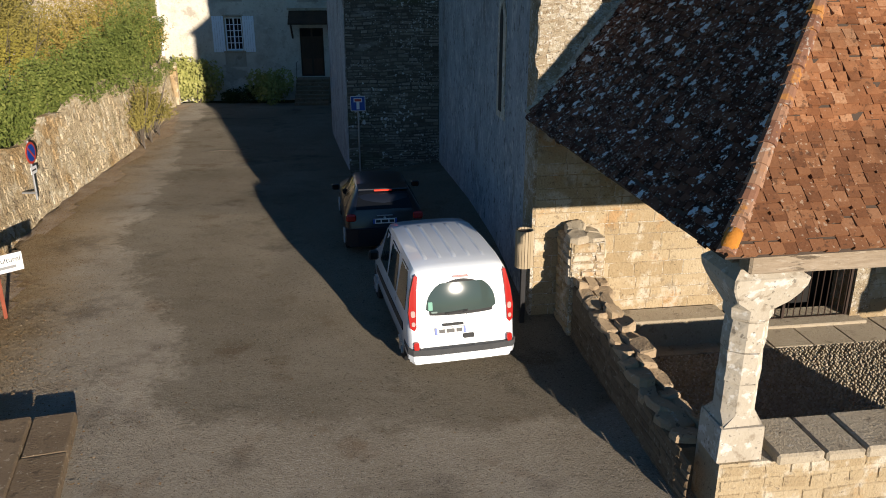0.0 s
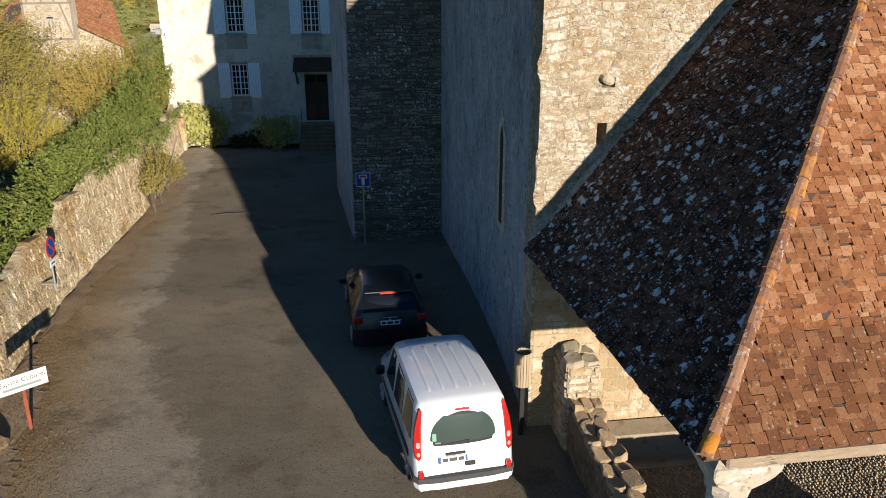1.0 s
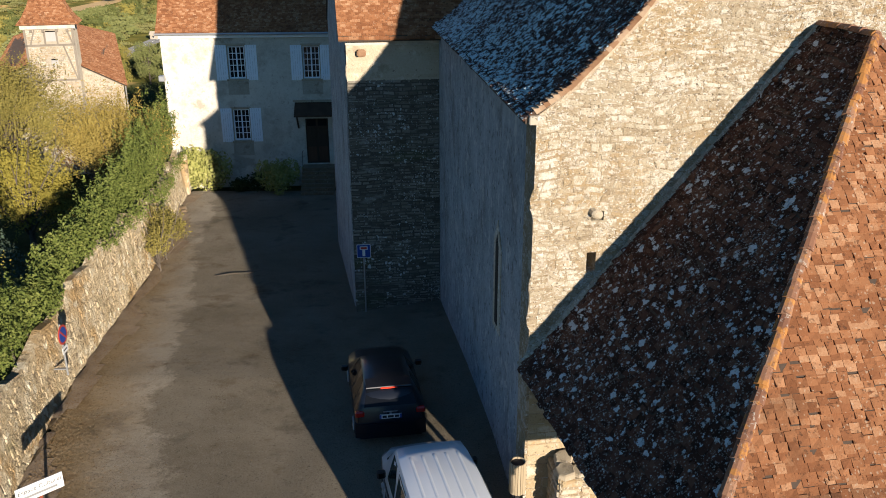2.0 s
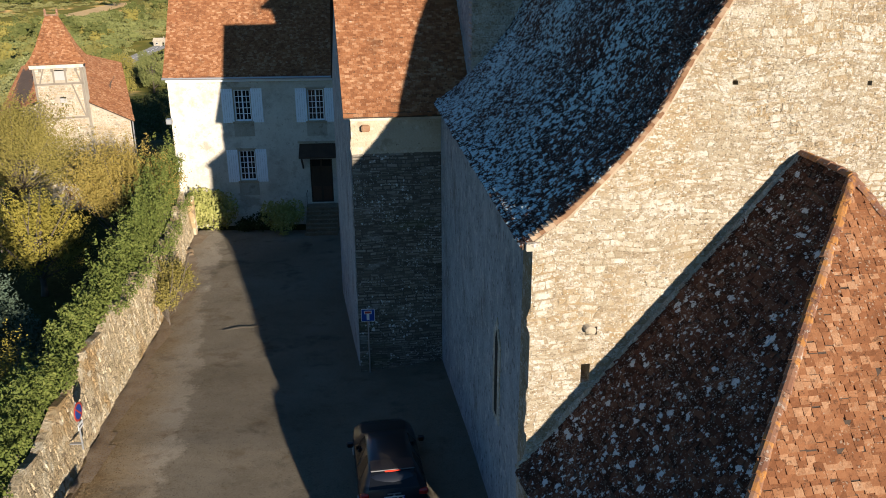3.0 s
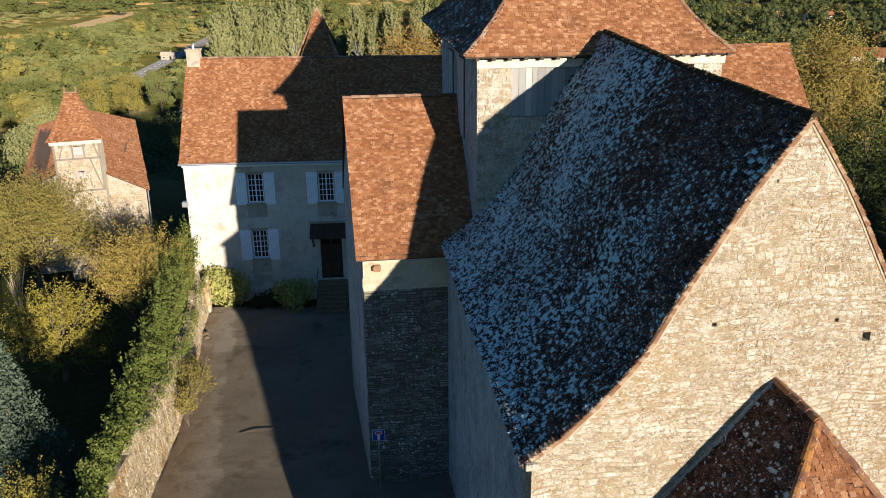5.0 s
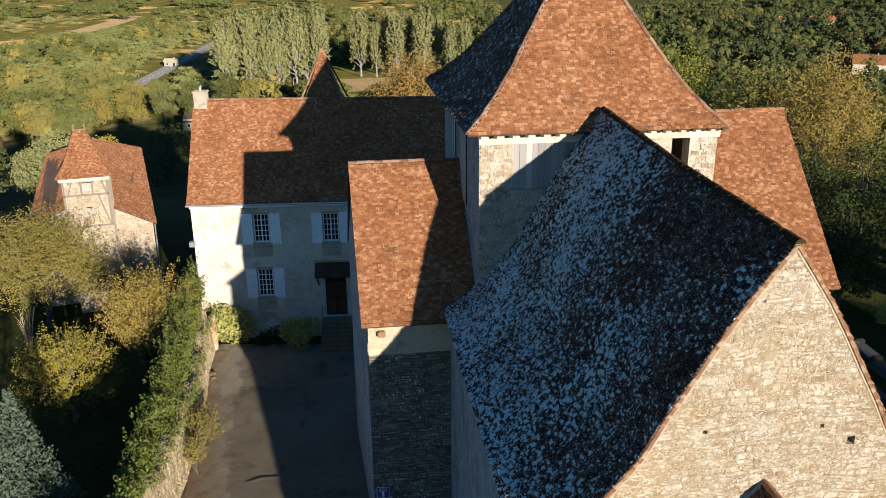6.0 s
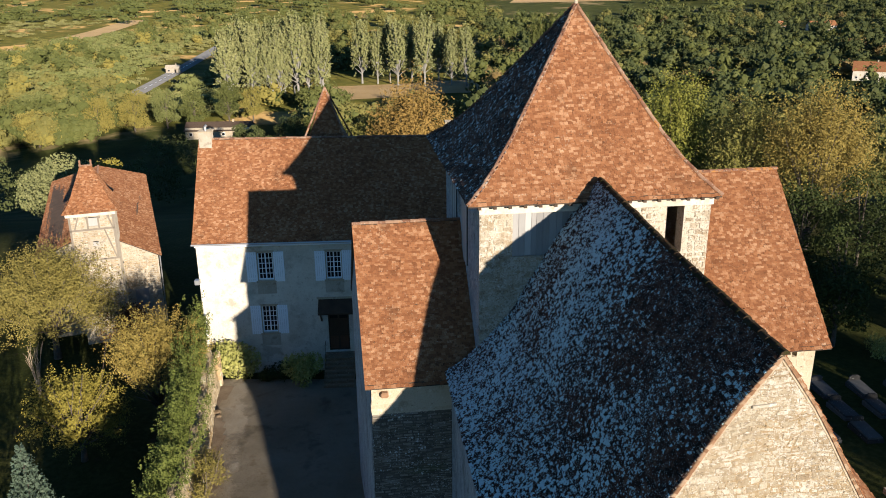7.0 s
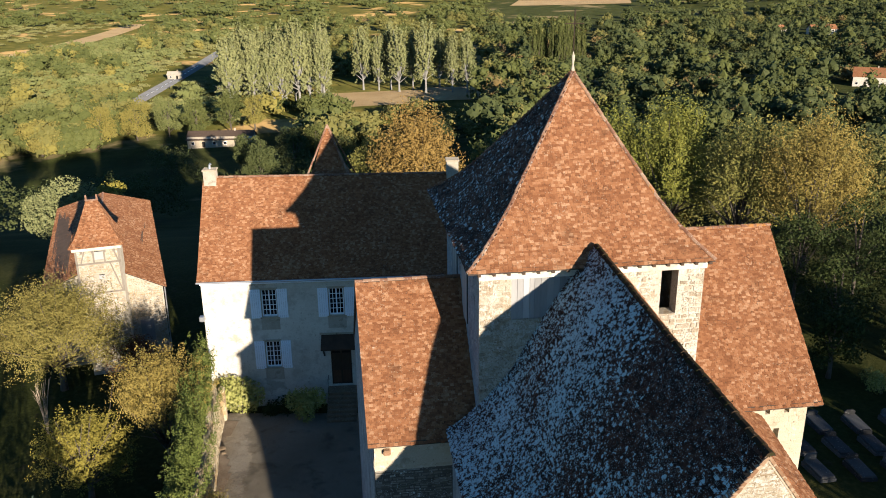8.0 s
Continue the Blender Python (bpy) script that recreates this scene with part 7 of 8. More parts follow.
# ---- parked vehicles ----
class Hull:
    """A car's skin: stations of (y, roof height, roof half-width, belt half-width, belt height); the tail leans forward with height."""

    def __init__(self, stations, tail, nose, sill=0.28):
        self.st, self.tail, self.nose, self.sill = stations, tail, nose, sill

    def section(self, k):
        y, rz, rw, bw, bz = self.st[k]
        bz = min(bz, rz - 0.1)
        return [(bw * 0.94, self.sill), (bw * 0.99, self.sill + 0.14), (bw, self.sill + 0.32), (bw, mix(self.sill, bz, 0.75)), (bw * 0.985, bz), (mix(bw, rw, 0.55), mix(bz, rz, 0.5)), (rw + 0.03, mix(bz, rz, 0.84)), (rw - 0.03, mix(bz, rz, 0.95)), (rw * 0.72, rz - 0.008), (rw * 0.36, rz), (0.0, rz + 0.004)]

    def grid(self):
        out = []
        for k in range(len(self.st)):
            row = []
            for x, z in self.section(k):
                y = self.st[k][0]
                y += self.tail * max(0.0, 1 - y / 0.7) * ((z - 0.5) / 1.3 if z > 0.5 else 0)
                row.append(Vector((x, y, z)))
            out.append(row)
        return out

    def at(self, y, j):
        g = self.grid()
        for a, b in zip(g, g[1:]):
            t = (y - a[int(j)].y) / max(1e-6, b[int(j)].y - a[int(j)].y)
            if y <= b[int(j)].y:
                i = int(j)
                f = j - i
                p = a[i].lerp(b[i], t)
                return p.lerp(a[i + 1].lerp(b[i + 1], t), f) if f else p
        return g[-1][int(j)]

    def body(self):
        g = self.grid()
        n, m = len(g), len(g[0])
        bag, vs, fs = Bag(), [], []
        for row in g:
            vs += row + [Vector((-p.x, p.y, p.z)) for p in reversed(row[:-1])]
        w = 2 * m - 1
        for i in range(n - 1):
            for j in range(w - 1):
                fs.append((i * w + j, i * w + j + 1, (i + 1) * w + j + 1, (i + 1) * w + j))
            fs.append((i * w + w - 1, i * w, (i + 1) * w, (i + 1) * w + w - 1))
        fs += [tuple(range(w - 1, -1, -1)), tuple((n - 1) * w + k for k in range(w))]
        return bag.add(vs, fs)

    def patch(self, side, y0, y1, j0, j1, thick=0.012, shrink=0.0, steps=4):
        """A panel that lies on the skin of one side between two lengths and two heights."""
        bag = Bag()
        ins, outs = [], []
        for i in range(steps + 1):
            for j in (j0, (j0 + j1) / 2, j1):
                top = (j - j0) / (j1 - j0)
                y = mix(y0 + shrink * top, y1 - shrink * top, i / steps)
                p = self.at(y, j)
                p = Vector((p.x * side, p.y, p.z))
                ins.append(p - Vector((side * 0.02, 0, 0)))
                outs.append(p + Vector((side * thick, 0, thick * 0.4)))
        n = len(ins)
        fs = []
        for i in range(steps):
            for j in range(2):
                a = i * 3 + j
                fs += [(n + a, n + a + 1, n + a + 4, n + a + 3)]
        for i in range(steps):
            fs += [(i * 3, i * 3 + 3, n + i * 3 + 3, n + i * 3), (i * 3 + 2, i * 3 + 5, n + i * 3 + 5, n + i * 3 + 2)]
        for e in (0, steps):
            for j in range(2):
                fs.append((e * 3 + j, e * 3 + j + 1, n + e * 3 + j + 1, n + e * 3 + j))
        return bag.add(ins + outs, fs)


def rounded(w, h, r, n=4):
    out = []
    for cx, cy, a0 in ((w / 2 - r, h / 2 - r, 0), (-w / 2 + r, h / 2 - r, 90), (-w / 2 + r, -h / 2 + r, 180), (w / 2 - r, -h / 2 + r, 270)):
        out += [(cx + r * math.cos(radians(a0 + 90 * i / n)), cy + r * math.sin(radians(a0 + 90 * i / n))) for i in range(n + 1)]
    return out


def wheel(parent, x, y, r, side):
    w = part("wheel", Bag().tube([(x - 0.09, y, r), (x - 0.06, y, r), (x + 0.06, y, r), (x + 0.09, y, r)], [r * 0.9, r, r, r * 0.9], 24), M["tyre"], parent, smooth=False)
    part("rim", Bag().tube([(x + side * 0.07, y, r), (x + side * 0.1, y, r)], [r * 0.64, r * 0.58], 18), M["alloy"], w, "grey wheel cover")
    for k in range(5):
        a = 1.2566 * k
        part("spoke", Bag().box(-0.02, -0.03, 0.03, 0.012, 0.03, r * 0.58, Matrix.Translation((x + side * 0.105, y, r)) @ Matrix.Rotation(a, 4, "X"), cut=0.006), M["zinc"], w)
    return w


def tail_panel(y_of, pts, thick=0.012):
    """A plate on the leaning tail: pts of (x, z)."""
    n = len(pts)
    vs = [(x, y_of(x, z) + 0.03, z) for x, z in pts] + [(x, y_of(x, z) - thick, z) for x, z in pts]
    return Bag().add(vs, [tuple(range(n)), tuple(range(2 * n - 1, n - 1, -1))] + [(i, (i + 1) % n, (i + 1) % n + n, i + n) for i in range(n)])


VAN = Hull([(0.0, 1.78, 0.72, 0.86, 1.02), (0.06, 1.80, 0.765, 0.90, 1.02), (0.25, 1.825, 0.785, 0.92, 1.02), (0.7, 1.85, 0.79, 0.925, 1.02), (1.5, 1.865, 0.785, 0.925, 1.02), (2.3, 1.85, 0.765, 0.925, 1.02),
            (2.75, 1.79, 0.73, 0.92, 1.02), (3.1, 1.50, 0.72, 0.91, 1.0), (3.42, 1.18, 0.71, 0.895, 0.98), (3.8, 1.05, 0.67, 0.865, 0.88), (4.1, 0.92, 0.58, 0.79, 0.76), (4.25, 0.70, 0.45, 0.62, 0.55)], 0.30, 0.0)
van = thing("van", pose(0.35, 12.62, 0.05, 0.6, 0, 13.8), "white compact van parked beside the church, sunlit tail", "van")
van.scale = (1.035, 1.06, 1.075)
body = part("body", VAN.body(), M["van_paint"], van, smooth=True)
mod = body.modifiers.new("edges", "EDGE_SPLIT")
mod.split_angle = radians(38)


def van_y(x, z):
    return 0.30 * max(0.0, (z - 0.5) / 1.3) + 0.045 * (abs(x) / 0.9) ** 6 - 0.006


def van_roof(x, y):
    z = 1.85 if y < 0.7 else (mix(1.85, 1.865, (y - 0.7) / 0.8) if y < 1.5 else mix(1.865, 1.85, (y - 1.5) / 0.8))
    return z + 0.004 - 0.012 * min(1.0, abs(x) / 0.55)


for k in range(5):
    x = -0.5 + 0.25 * k
    vs = []
    for y in (0.60, 0.68, 0.9, 1.2, 1.5, 1.8, 2.1, 2.24, 2.32):
        rise = 0.010 if 0.62 < y < 2.3 else -0.01
        vs += [(x + a, y, van_roof(x, y) + (rise if abs(a) < 0.03 else -0.012)) for a in (-0.055, -0.022, 0.022, 0.055)]
    part("roof_rib", Bag().add(vs, [(4 * i + j, 4 * i + j + 1, 4 * i + j + 5, 4 * i + j + 4) for i in range(8) for j in range(3)]), M["van_paint"], body, "shallow pressed roof rib", smooth=True)
tg = part("tailgate", tail_panel(van_y, [(a, b + 1.06) for a, b in rounded(1.44, 1.28, 0.1)], 0.012), M["van_paint"], van, "white tailgate")
def glass_y(x, z):
    """The rear window bows outward and leans more towards its top."""
    u = z - 1.08
    return van_y(x, 1.08) - 0.03 + 0.19 * u + 0.17 * u * u + 0.035 * (x / 0.6) ** 2


def bowed_glass(w, h, zc, proud, nx=16, nz=10):
    """A window pane with rounded corners and an even curve."""
    rows = []
    for j in range(nz + 1):
        v = 2 * j / nz - 1
        half = w / 2 * (1 - abs(v) ** 5 * 0.22) * (1 - 0.04 * v)
        row = []
        for i in range(nx + 1):
            x = half * (2 * i / nx - 1)
            z = zc + h / 2 * v * (1 - 0.05 * abs(2 * i / nx - 1) ** 3)
            row.append((x, glass_y(x, z) - proud, z))
        rows += row
    n = nx + 1
    return Bag().add(rows, [(j * n + i, j * n + i + 1, (j + 1) * n + i + 1, (j + 1) * n + i) for j in range(nz) for i in range(nx)])


part("rear_window", bowed_glass(1.40, 0.56, 1.335, 0.0), M["trim"], tg, "dark tinted rear window with a black rim", smooth=True)
part("glass", bowed_glass(1.27, 0.46, 1.335, 0.006), plain("grey_green_glass", (0.05, 0.07, 0.065), 0.07, 0.0, 0.0), tg, "grey-green tinted glass", smooth=True)
part("window_sticker", tail_panel(glass_y, [(a - 0.53, b + 1.22) for a, b in rounded(0.07, 0.13, 0.01)], 0.02), plain("green_sticker", (0.16, 0.36, 0.27), 0.6), tg)
part("sticker_text", tail_panel(glass_y, [(a - 0.47, b + 1.12) for a, b in rounded(0.10, 0.025, 0.008)], 0.02), plain("grey_sticker", (0.16, 0.22, 0.2), 0.6), tg)
part("wiper", Bag().tube([(0.02, van_y(0, 1.12) - 0.05, 1.10), (0.10, van_y(0, 1.13) - 0.05, 1.125), (-0.28, van_y(0, 1.12) - 0.045, 1.095)], 0.012, 6), M["trim"], tg)
part("emblem", tail_panel(van_y, [(0.06, 1.005), (0.095, 1.06), (0.06, 1.0), (0.025, 1.06)][:3] + [(0.06, 0.965), (0.02, 1.03)], 0.026), M["zinc"], tg, "small chrome diamond emblem")
part("model_badge", tail_panel(van_y, [(a - 0.42, b + 0.985) for a, b in rounded(0.30, 0.028, 0.006)], 0.022), M["zinc"], tg, "illegible chrome lettering as a bar")
part("high_stop_lamp", tail_panel(van_y, [(a, b + 1.655) for a, b in rounded(0.26, 0.03, 0.01)], 0.03), M["lamp_red"], tg)
part("handle_strip", tail_panel(van_y, [(a - 0.16, b + 0.905) for a, b in rounded(0.36, 0.035, 0.012)], 0.03), M["trim"], tg)
part("grab_handle", tail_panel(van_y, [(a + 0.10, b + 0.70) for a, b in rounded(0.19, 0.07, 0.02)], 0.022), M["trim"], tg)
np_ = part("number_plate", tail_panel(van_y, [(a - 0.21, b + 0.81) for a, b in rounded(0.52, 0.11, 0.012)], 0.024), M["plate"], tg, "white registration plate with blue ends")
for a in (-0.25, 0.25):
    part("plate_end", tail_panel(van_y, [(q - 0.21 + a * 0.97, b + 0.81) for q, b in rounded(0.04, 0.105, 0.005)], 0.027), M["sign_blue"], np_)
for a, w in ((-0.145, 0.1), (0.0, 0.14), (0.15, 0.1)):
    part("plate_bar", tail_panel(van_y, [(q - 0.21 + a, b + 0.81) for q, b in rounded(w, 0.06, 0.006)], 0.027), M["ink"], np_)
for s in (-1, 1):
    lamp = [(0.725, 1.70), (0.755, 1.45), (0.775, 1.10), (0.78, 0.90), (0.82, 0.85), (0.885, 0.90), (0.90, 1.12), (0.865, 1.40), (0.785, 1.70), (0.755, 1.73)]
    tl = part("tail_light", tail_panel(lambda x, z: van_y(x, z) + 0.01, [(s * a, b) for a, b in lamp], 0.05), M["lamp_red"], van, "tall red tail light with clear lenses")
    for z, w, h in ((1.12, 0.07, 0.10), (0.96, 0.06, 0.07)):
        part("clear_lens", tail_panel(lambda x, z2: van_y(x, z2) + 0.01, [(s * 0.828 + a, b + z) for a, b in rounded(w, h, 0.028)], 0.058), M["lamp_clear"], tl)
    part("bumper_reflector", tail_panel(lambda x, z: van_y(x, z) - 0.06, [(s * 0.80 + a, b + 0.62) for a, b in rounded(0.09, 0.12, 0.025)], 0.016), M["lamp_red"], van)
pts = [(-0.92, 0.45), (-0.93, 0.06), (-0.86, -0.05), (-0.5, -0.09), (0.5, -0.09), (0.86, -0.05), (0.93, 0.06), (0.92, 0.45)]
part("bumper_strip", Bag().prism([(x, y) for x, y in pts], 0.46, 0.56, "z"), surface("faded_bumper_plastic", [(0.045, 0.047, 0.05), (0.075, 0.077, 0.08)], 8, 60, rough=0.7, bump=0.1), van, "dark grey bumper strip")
part("bumper", Bag().prism([(x * 0.99, y + 0.01) for x, y in pts], 0.37, 0.455, "z").prism([(x * 0.955, y + 0.045) for x, y in pts], 0.30, 0.368, "z"), M["van_paint"], van, "white lower bumper")
for s in (-1, 1):
    for y0, y1, sh in ((0.42, 1.12, 0.12), (1.22, 1.95, 0.03), (2.05, 2.78, 0.13)):
        part("side_window", VAN.patch(s, y0, y1, 4.12, 6.2, 0.008, sh), M["car_glass"], van, "tinted side window")
    m = part("door_mirror", Bag().box(-0.05, -0.06, -0.09, 0.14, 0.06, 0.09, Matrix.Translation((s * 0.98, 2.86, 1.13)) @ Matrix.Rotation(0 if s > 0 else 3.14159, 4, "Z"), cut=0.03), M["trim"], van, "black door mirror")
    part("mirror_glass", Bag().box(s * 0.96, 2.79, 1.07, s * 1.09, 2.797, 1.19), M["dark_glass"], m)
    part("rub_strip", VAN.patch(s, 0.5, 3.2, 2.3, 2.9, 0.012), M["trim"], van)
    for yy in (0.78, 3.42):
        wheel(van, s * 0.80, yy, 0.31, s)
    for yy in (1.17, 2.0, 2.95):
        part("door_seam", VAN.patch(s, yy - 0.006, yy + 0.006, 1.0, 6.4, 0.003, 0, 1), M["trim"], van)
part("windscreen", Bag().add([(-0.68, 2.74, 1.72), (0.68, 2.74, 1.72), (0.80, 3.36, 1.16), (-0.80, 3.36, 1.16), (-0.68, 2.70, 1.68), (0.68, 2.70, 1.68), (0.80, 3.32, 1.12), (-0.80, 3.32, 1.12)], [(0, 1, 2, 3), (4, 5, 6, 7), (0, 1, 5, 4), (1, 2, 6, 5), (2, 3, 7, 6), (3, 0, 4, 7)]), M["car_glass"], van)

CAR = Hull([(0.0, 1.04, 0.60, 0.78, 0.88), (0.07, 1.16, 0.62, 0.83, 0.92), (0.2, 1.34, 0.60, 0.85, 0.94), (0.36, 1.44, 0.57, 0.855, 0.94), (0.7, 1.465, 0.56, 0.857, 0.93), (1.1, 1.475, 0.55, 0.86, 0.92), (1.7, 1.46, 0.55, 0.86, 0.91), (2.15, 1.38, 0.54, 0.86, 0.90),
            (2.55, 1.16, 0.56, 0.855, 0.88), (2.85, 0.98, 0.62, 0.85, 0.86), (3.4, 0.90, 0.62, 0.82, 0.78), (3.75, 0.78, 0.55, 0.74, 0.66), (3.92, 0.62, 0.42, 0.58, 0.50)], 0.1, 0.0, 0.24)
car = thing("car", pose(-1.36, 18.02, 0.25, 0.5, 0, 9.5), "black hatchback parked in the shade of the church", "car")
car.scale = (1.07, 1.04, 1.08)
body = part("body", CAR.body(), M["black_paint"], car, smooth=True)
mod = body.modifiers.new("edges", "EDGE_SPLIT")
mod.split_angle = radians(40)
part("rear_window", Bag().add([(-0.62, 0.035, 1.07), (0.62, 0.035, 1.07), (0.53, 0.30, 1.385), (-0.53, 0.30, 1.385), (-0.62, 0.2, 1.02), (0.62, 0.2, 1.02), (0.53, 0.42, 1.33), (-0.53, 0.42, 1.33)], [(0, 1, 2, 3), (7, 6, 5, 4), (0, 1, 5, 4), (1, 2, 6, 5), (2, 3, 7, 6), (3, 0, 4, 7)]), M["dark_glass"], car, "dark rear window")
# red raised in colour to stand for sun grazing the lamp
part("high_stop_lamp", Bag().box(-0.20, 0.235, 1.415, 0.20, 0.30, 1.45, cut=0.008), plain("sun_brightened_red_lamp", (0.85, 0.05, 0.02), 0.3), car, "red high-level stop lamp")
part("spoiler", Bag().prism([(0.30, 1.40), (0.26, 1.44), (0.27, 1.462), (0.7, 1.475), (0.75, 1.44)], -0.54, 0.54, "x"), M["black_paint"], car)
part("chrome_strip", Bag().box(-0.17, -0.015, 0.93, 0.17, 0.01, 0.95), M["zinc"], car)
part("emblem", Bag().tube([(0, -0.012, 0.885), (0, 0.01, 0.885)], 0.028, 10), M["zinc"], car)
np_ = part("number_plate", Bag().box(-0.26, -0.025, 0.76, 0.26, 0.0, 0.87, cut=0.004), M["plate"], car, "white registration plate with blue ends")
for a in (-0.24, 0.24):
    part("plate_end", Bag().box(a - 0.02, -0.028, 0.762, a + 0.02, -0.025, 0.868), M["sign_blue"], np_)
for a, w in ((-0.145, 0.05), (0.0, 0.07), (0.15, 0.05)):
    part("plate_bar", Bag().box(a - w, -0.028, 0.785, a + w, -0.025, 0.845), M["ink"], np_)
for s in (-1, 1):
    part("tail_light", Bag().box(s * 0.73 - 0.11, -0.01, 0.82, s * 0.73 + 0.11, 0.12, 0.98, cut=0.03), M["lamp_red"], car, "red tail light")
    part("side_window", CAR.patch(s, 0.62, 1.25, 4.1, 6.1, 0.006, 0.14), M["dark_glass"], car, "dark side window")
    part("side_window", CAR.patch(s, 1.33, 2.3, 4.1, 6.1, 0.006, 0.16), M["dark_glass"], car, "dark side window")
    m = part("door_mirror", Bag().box(-0.06, -0.05, -0.06, 0.13, 0.06, 0.07, Matrix.Translation((s * 0.93, 2.3, 0.98)) @ Matrix.Rotation(0 if s > 0 else 3.14159, 4, "Z"), cut=0.025), M["black_paint"], car)
    part("mirror_glass", Bag().box(s * 0.90, 2.225, 0.93, s * 1.03, 2.235, 1.04), M["dark_glass"], m)
    for yy in (0.7, 3.15):
        wheel(car, s * 0.76, yy, 0.30, s)
part("bumper", Bag().prism([(-0.84, 0.35), (-0.85, 0.02), (-0.6, -0.06), (0.6, -0.06), (0.85, 0.02), (0.84, 0.35)], 0.28, 0.66, "z"), M["black_paint"], car)

# ---- signs, bin and stones along the lane ----
def sign_post(x, y, z, h, r=0.03, material=None, rot=0.0, label="", name="road_sign"):
    t = thing(name, pose(x, y, z, 0, 0, rot), label, "sign")
    part("post", Bag().tube([(0, 0, -0.3), (0, 0, h)], r, 10), material or M["zinc"], t, "galvanised post")
    return t


gzs = ground_z(-2.88, 27.25) + 0.02
t = sign_post(-2.86, 27.28, gzs, 2.5 - gzs, rot=4, label="square blue dead-end sign on a galvanised post")
zc = 2.23 - gzs
pl = part("panel", Bag().prism([(a, b + zc) for a, b in rounded(0.5, 0.5, 0.03)], -0.05, -0.035), M["sign_white"], t)
part("blue_field", Bag().prism([(a, b + zc) for a, b in rounded(0.46, 0.46, 0.02)], -0.054, -0.05), M["sign_blue"], pl)
part("white_stem", Bag().box(-0.05, -0.058, zc - 0.19, 0.05, -0.054, zc + 0.05), M["sign_white"], pl)
part("white_edge", Bag().box(-0.14, -0.058, zc + 0.05, 0.14, -0.054, zc + 0.18), M["sign_white"], pl)
part("red_bar", Bag().box(-0.11, -0.062, zc + 0.075, 0.11, -0.058, zc + 0.155), M["sign_red"], pl)

t = sign_post(-10.84, 20.8, 1.10, 1.3, rot=93, label="round red and blue no-parking sign before the wall")
disc = [(0.29 * math.cos(0.2618 * k), 0.98 + 0.29 * math.sin(0.2618 * k)) for k in range(24)]
pl = part("panel", Bag().prism(disc, -0.05, -0.035), M["sign_red"], t, "red-rimmed blue disc")
part("blue_field", Bag().prism([(a * 0.78, (b - 0.98) * 0.78 + 0.98) for a, b in disc], -0.054, -0.05), M["sign_blue"], pl)
part("red_slash", Bag().box(-0.22, -0.058, -0.025, 0.22, -0.054, 0.025, pose(0, 0, 0.98, 0, 45, 0)), M["sign_red"], pl)
part("sub_panel", Bag().box(-0.18, -0.05, 0.42, 0.18, -0.035, 0.62, cut=0.004), M["sign_white"], t, "small white plate with a dark bar")
part("sub_panel_bar", Bag().box(-0.12, -0.053, 0.5, 0.12, -0.05, 0.54), M["ink"], t)

part("bracket", Bag().box(-0.05, -0.03, -0.12, 0.05, 0.36, -0.08, cut=0.01), M["zinc"], t)
ls = thing("lane_sign", pose(-8.90, 15.02, 0.0, 0, 0, 45), "cream wooden direction sign on a red-brown post", "sign")
part("post", Bag().box(-0.035, -0.02, -0.3, 0.035, 0.03, 1.32, cut=0.008), M["rust_paint"], ls, "red-brown wooden post")
bd = part("board", Bag().box(-0.50, -0.05, 0.98, 0.50, -0.02, 1.36, cut=0.006), M["sign_white"], ls, "cream painted board")
fc = bpy.data.curves.new("lettering", "FONT")
fc.body, fc.size, fc.align_x, fc.extrude = "Espace Culturel", 0.145, "CENTER", 0.001
tmp = bpy.data.objects.new("lettering", fc)
scene.collection.objects.link(tmp)
bpy.context.view_layer.update()
me = bpy.data.meshes.new_from_object(tmp.evaluated_get(bpy.context.evaluated_depsgraph_get()))
bpy.data.objects.remove(tmp)
me.materials.clear()
part("lettering", me, M["ink"], bd, "dark green-black words", m=pose(0, -0.054, 1.19, 90, 0, 0))
part("text_bar", Bag().box(-0.40, -0.053, 1.06, 0.36, -0.05, 1.115), plain("grey_print", (0.25, 0.25, 0.25), 0.6), bd)

b = thing("litter_bin", pose(1.57, 14.72, 0.0, 0, 0, 8), "round litter bin of pale wooden slats on a dark post", "bin")
part("post", Bag().box(-0.05, -0.04, -0.2, 0.05, 0.06, 1.35, cut=0.01), M["trim"], b)
part("liner", Bag().tube([(0, 0, 1.30), (0, 0, 1.99)], 0.145, 16), M["trim"], b, "black inner liner")
for k in range(18):
    part("slat", Bag().box(-0.025, -0.012, 1.28, 0.025, 0.012, 2.03, Matrix.Rotation(k * 0.34907, 4, "Z") @ Matrix.Translation((0, -0.165, 0)), cut=0.004), M["bin_wood"], b)

plat = thing("stone_platform", pose(-5.80, 11.15, 0.0, 0, 0, 16.5), "low platform of worn stone slabs beside the lane", "platform")
part("slab", Bag().box(-0.62, -1.15, -0.2, 0.0, 0.0, 0.22, cut=0.025), M["brown_slab"], plat)
part("slab", Bag().box(-0.64, -2.6, -0.2, 0.0, -1.16, 0.215, cut=0.015), M["brown_slab"], plat)
part("slab", Bag().box(-2.2, -2.8, -0.2, -0.64, -0.05, 0.27, cut=0.015), M["brown_slab"], plat)
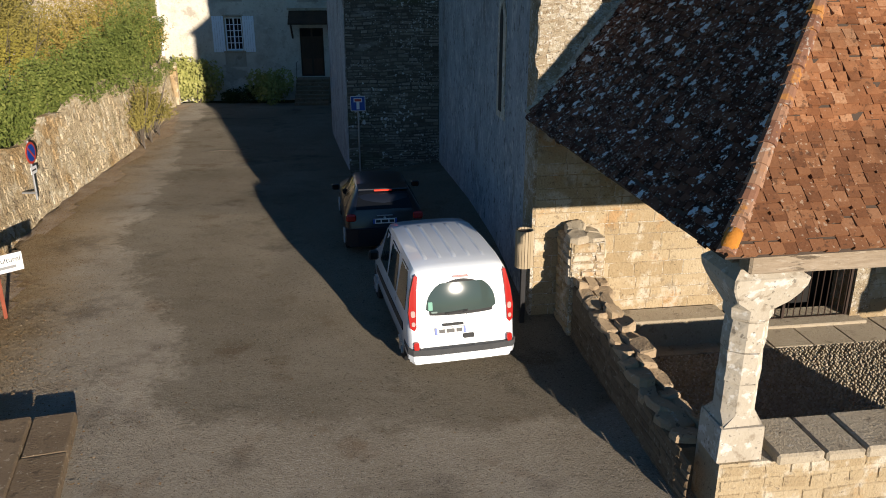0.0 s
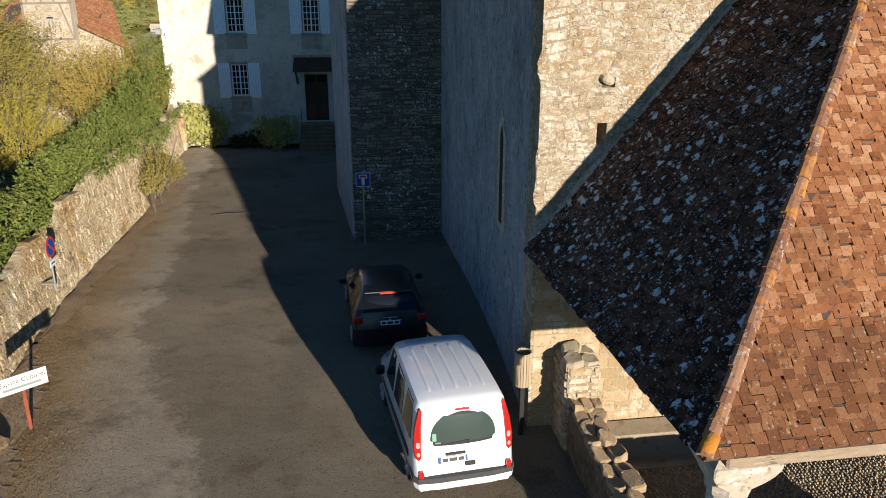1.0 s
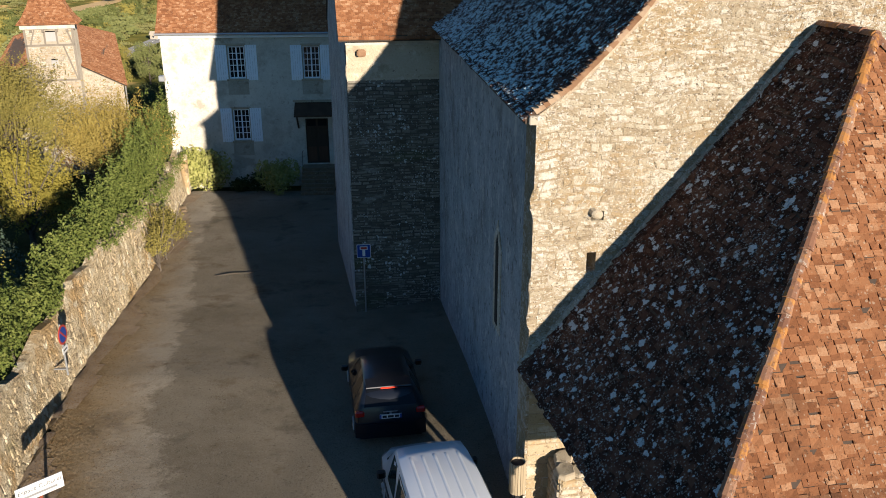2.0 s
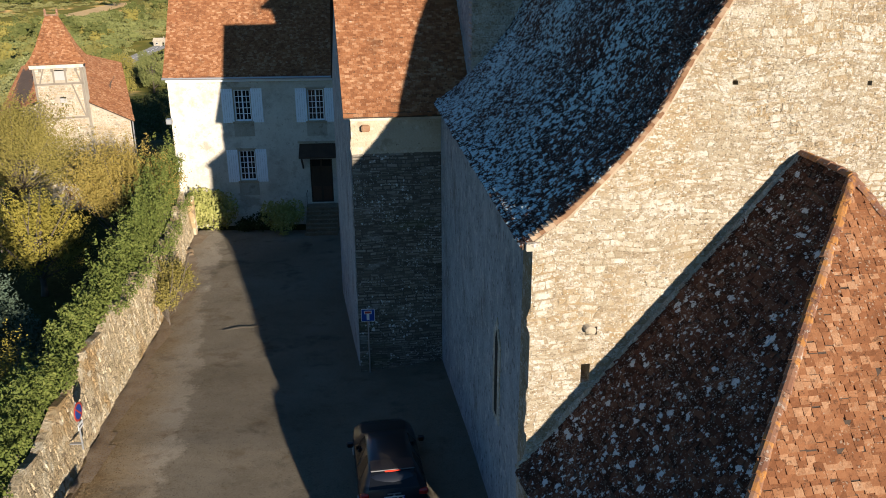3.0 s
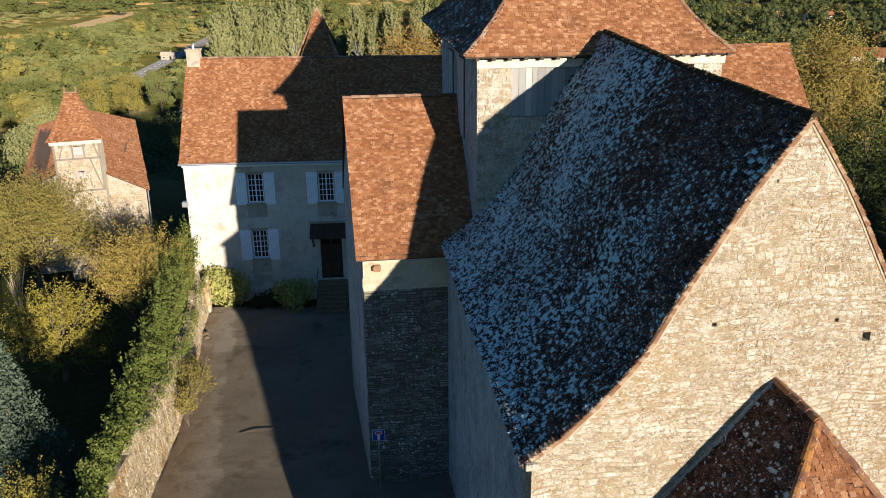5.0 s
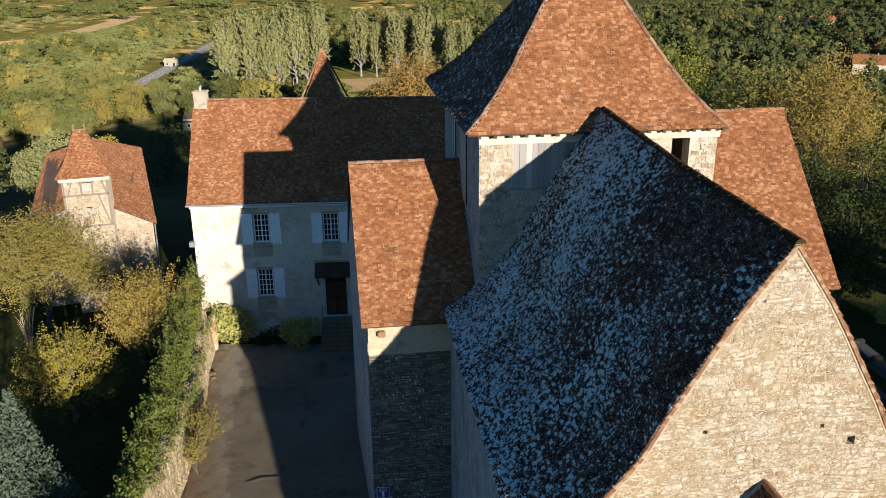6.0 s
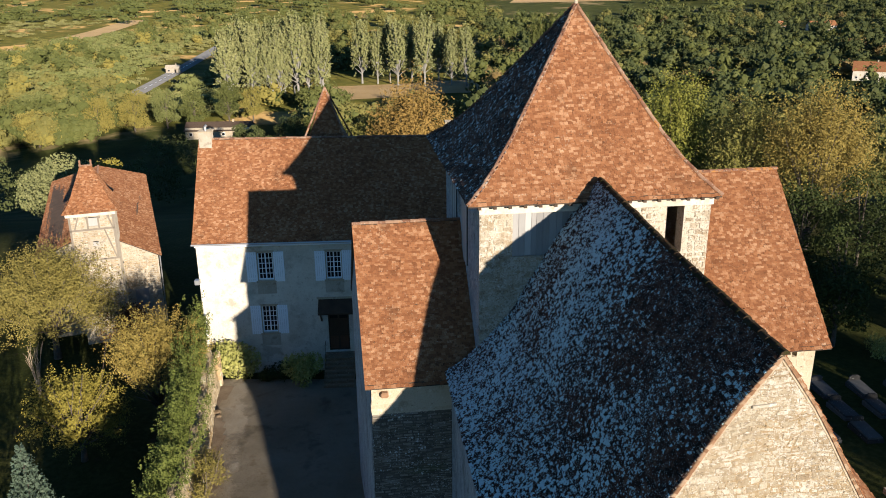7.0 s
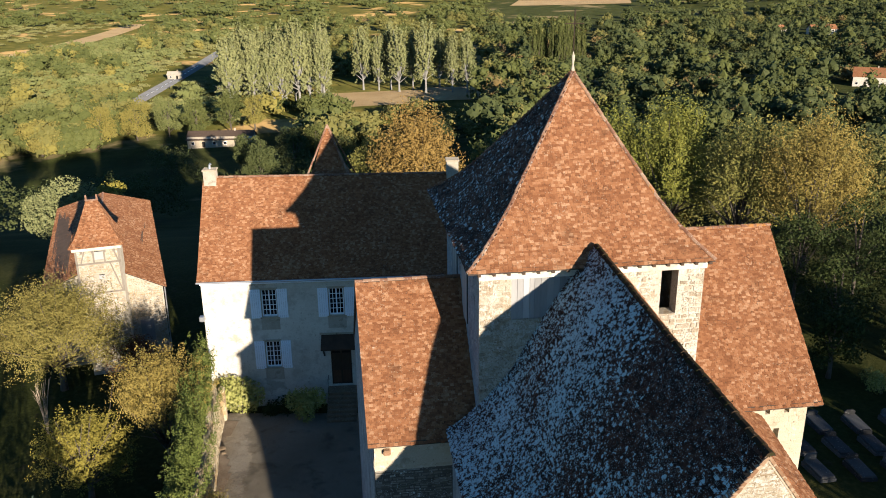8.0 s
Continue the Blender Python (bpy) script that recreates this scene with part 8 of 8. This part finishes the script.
for k, (x, y, s) in enumerate(((-14.6, 43.3, 0.24), (-14.35, 42.85, 0.15), (-9.35, 14.3, 0.3), (-9.6, 13.9, 0.22))):
    bg = Bag().box(-s, -s * 0.8, -0.2, s, s * 0.8, s * 0.8, pose(0, 0, 0, 8, -6, 30 * k), cut=s * 0.35)
    ob = part("boulder", bg, M["brown_slab"], m=pose(x, y, ground_z(x + 0.6, y)))
    tagged(ob, "rough loose stone at the foot of the wall", "stone")
br = thing("fallen_branch", pose(-8.75, 31.9, ground_z(-8.75, 31.9) + 0.03, 0, 0, 12), "dry bare branch lying on the lane", "branch")
part("stick", Bag().tube([(-0.9, 0, 0.02), (-0.2, 0.06, 0.04), (0.5, 0.02, 0.03), (1.0, 0.2, 0.03)], [0.011, 0.014, 0.011, 0.005], 6), M["bark"], br)
part("twig", Bag().tube([(0.3, 0.02, 0.03), (0.35, -0.5, 0.03)], [0.008, 0.004], 5), M["bark"], br)
# dirt and fallen leaves along the wall foot
dirt = sheet("verge_dirt", [-16 + 0.25 * i for i in range(50)], [9 + 0.4 * i for i in range(96)], M["verge_dirt"], 0.034,
             lambda x, y: along(WALL_LINE, y) - 0.2 < x < along(WALL_LINE, y) + 0.5 + 0.4 * math.sin(y * 0.9) * math.sin(y * 0.37 + 1) + 0.9 * (1 - smooth_step(10, 19, y)), "strip of dirt and dead leaves along the wall", "verge")
rl = random.Random(12)
lv = []
for i in range(12000):
    y = mix(9.5, 40, rl.random() ** 1.6)
    x = along(WALL_LINE, y) + abs(rl.gauss(0, 0.7 + 1.0 * (1 - smooth_step(10, 22, y)))) + 0.05
    if rl.random() < 0.02:
        x = rl.uniform(-9, 1)
    s = rl.uniform(0.008, 0.024)
    a, z = rl.uniform(0, 6.28), ground_z(x, y) + 0.045
    c, d = math.cos(a) * s, math.sin(a) * s
    lv += [(x - c, y - d, z), (x + d, y - c, z + s * 0.5), (x + c, y + d, z + 0.004), (x - d, y + c, z + s * 0.3)]
ob = tagged(new("fallen_leaves", leaf_mesh("fallen_leaves", lv)), "scattered dead leaves and pale chippings", "litter", kind="stuff")
ob.data.materials.append(leafy("dead_leaf", [(0.10, 0.05, 0.02), (0.28, 0.18, 0.08), (0.46, 0.38, 0.26)]))

# ---- single tiles and stones nearest to the lane ----
ONE_TILE = tile_piece()
pieces("tile", PORCH_TILES, [ONE_TILE], M["tile_one"], proof)
pieces("stone", FACADE_STONES, STONE_SHAPES, M["stone_one"], facade)
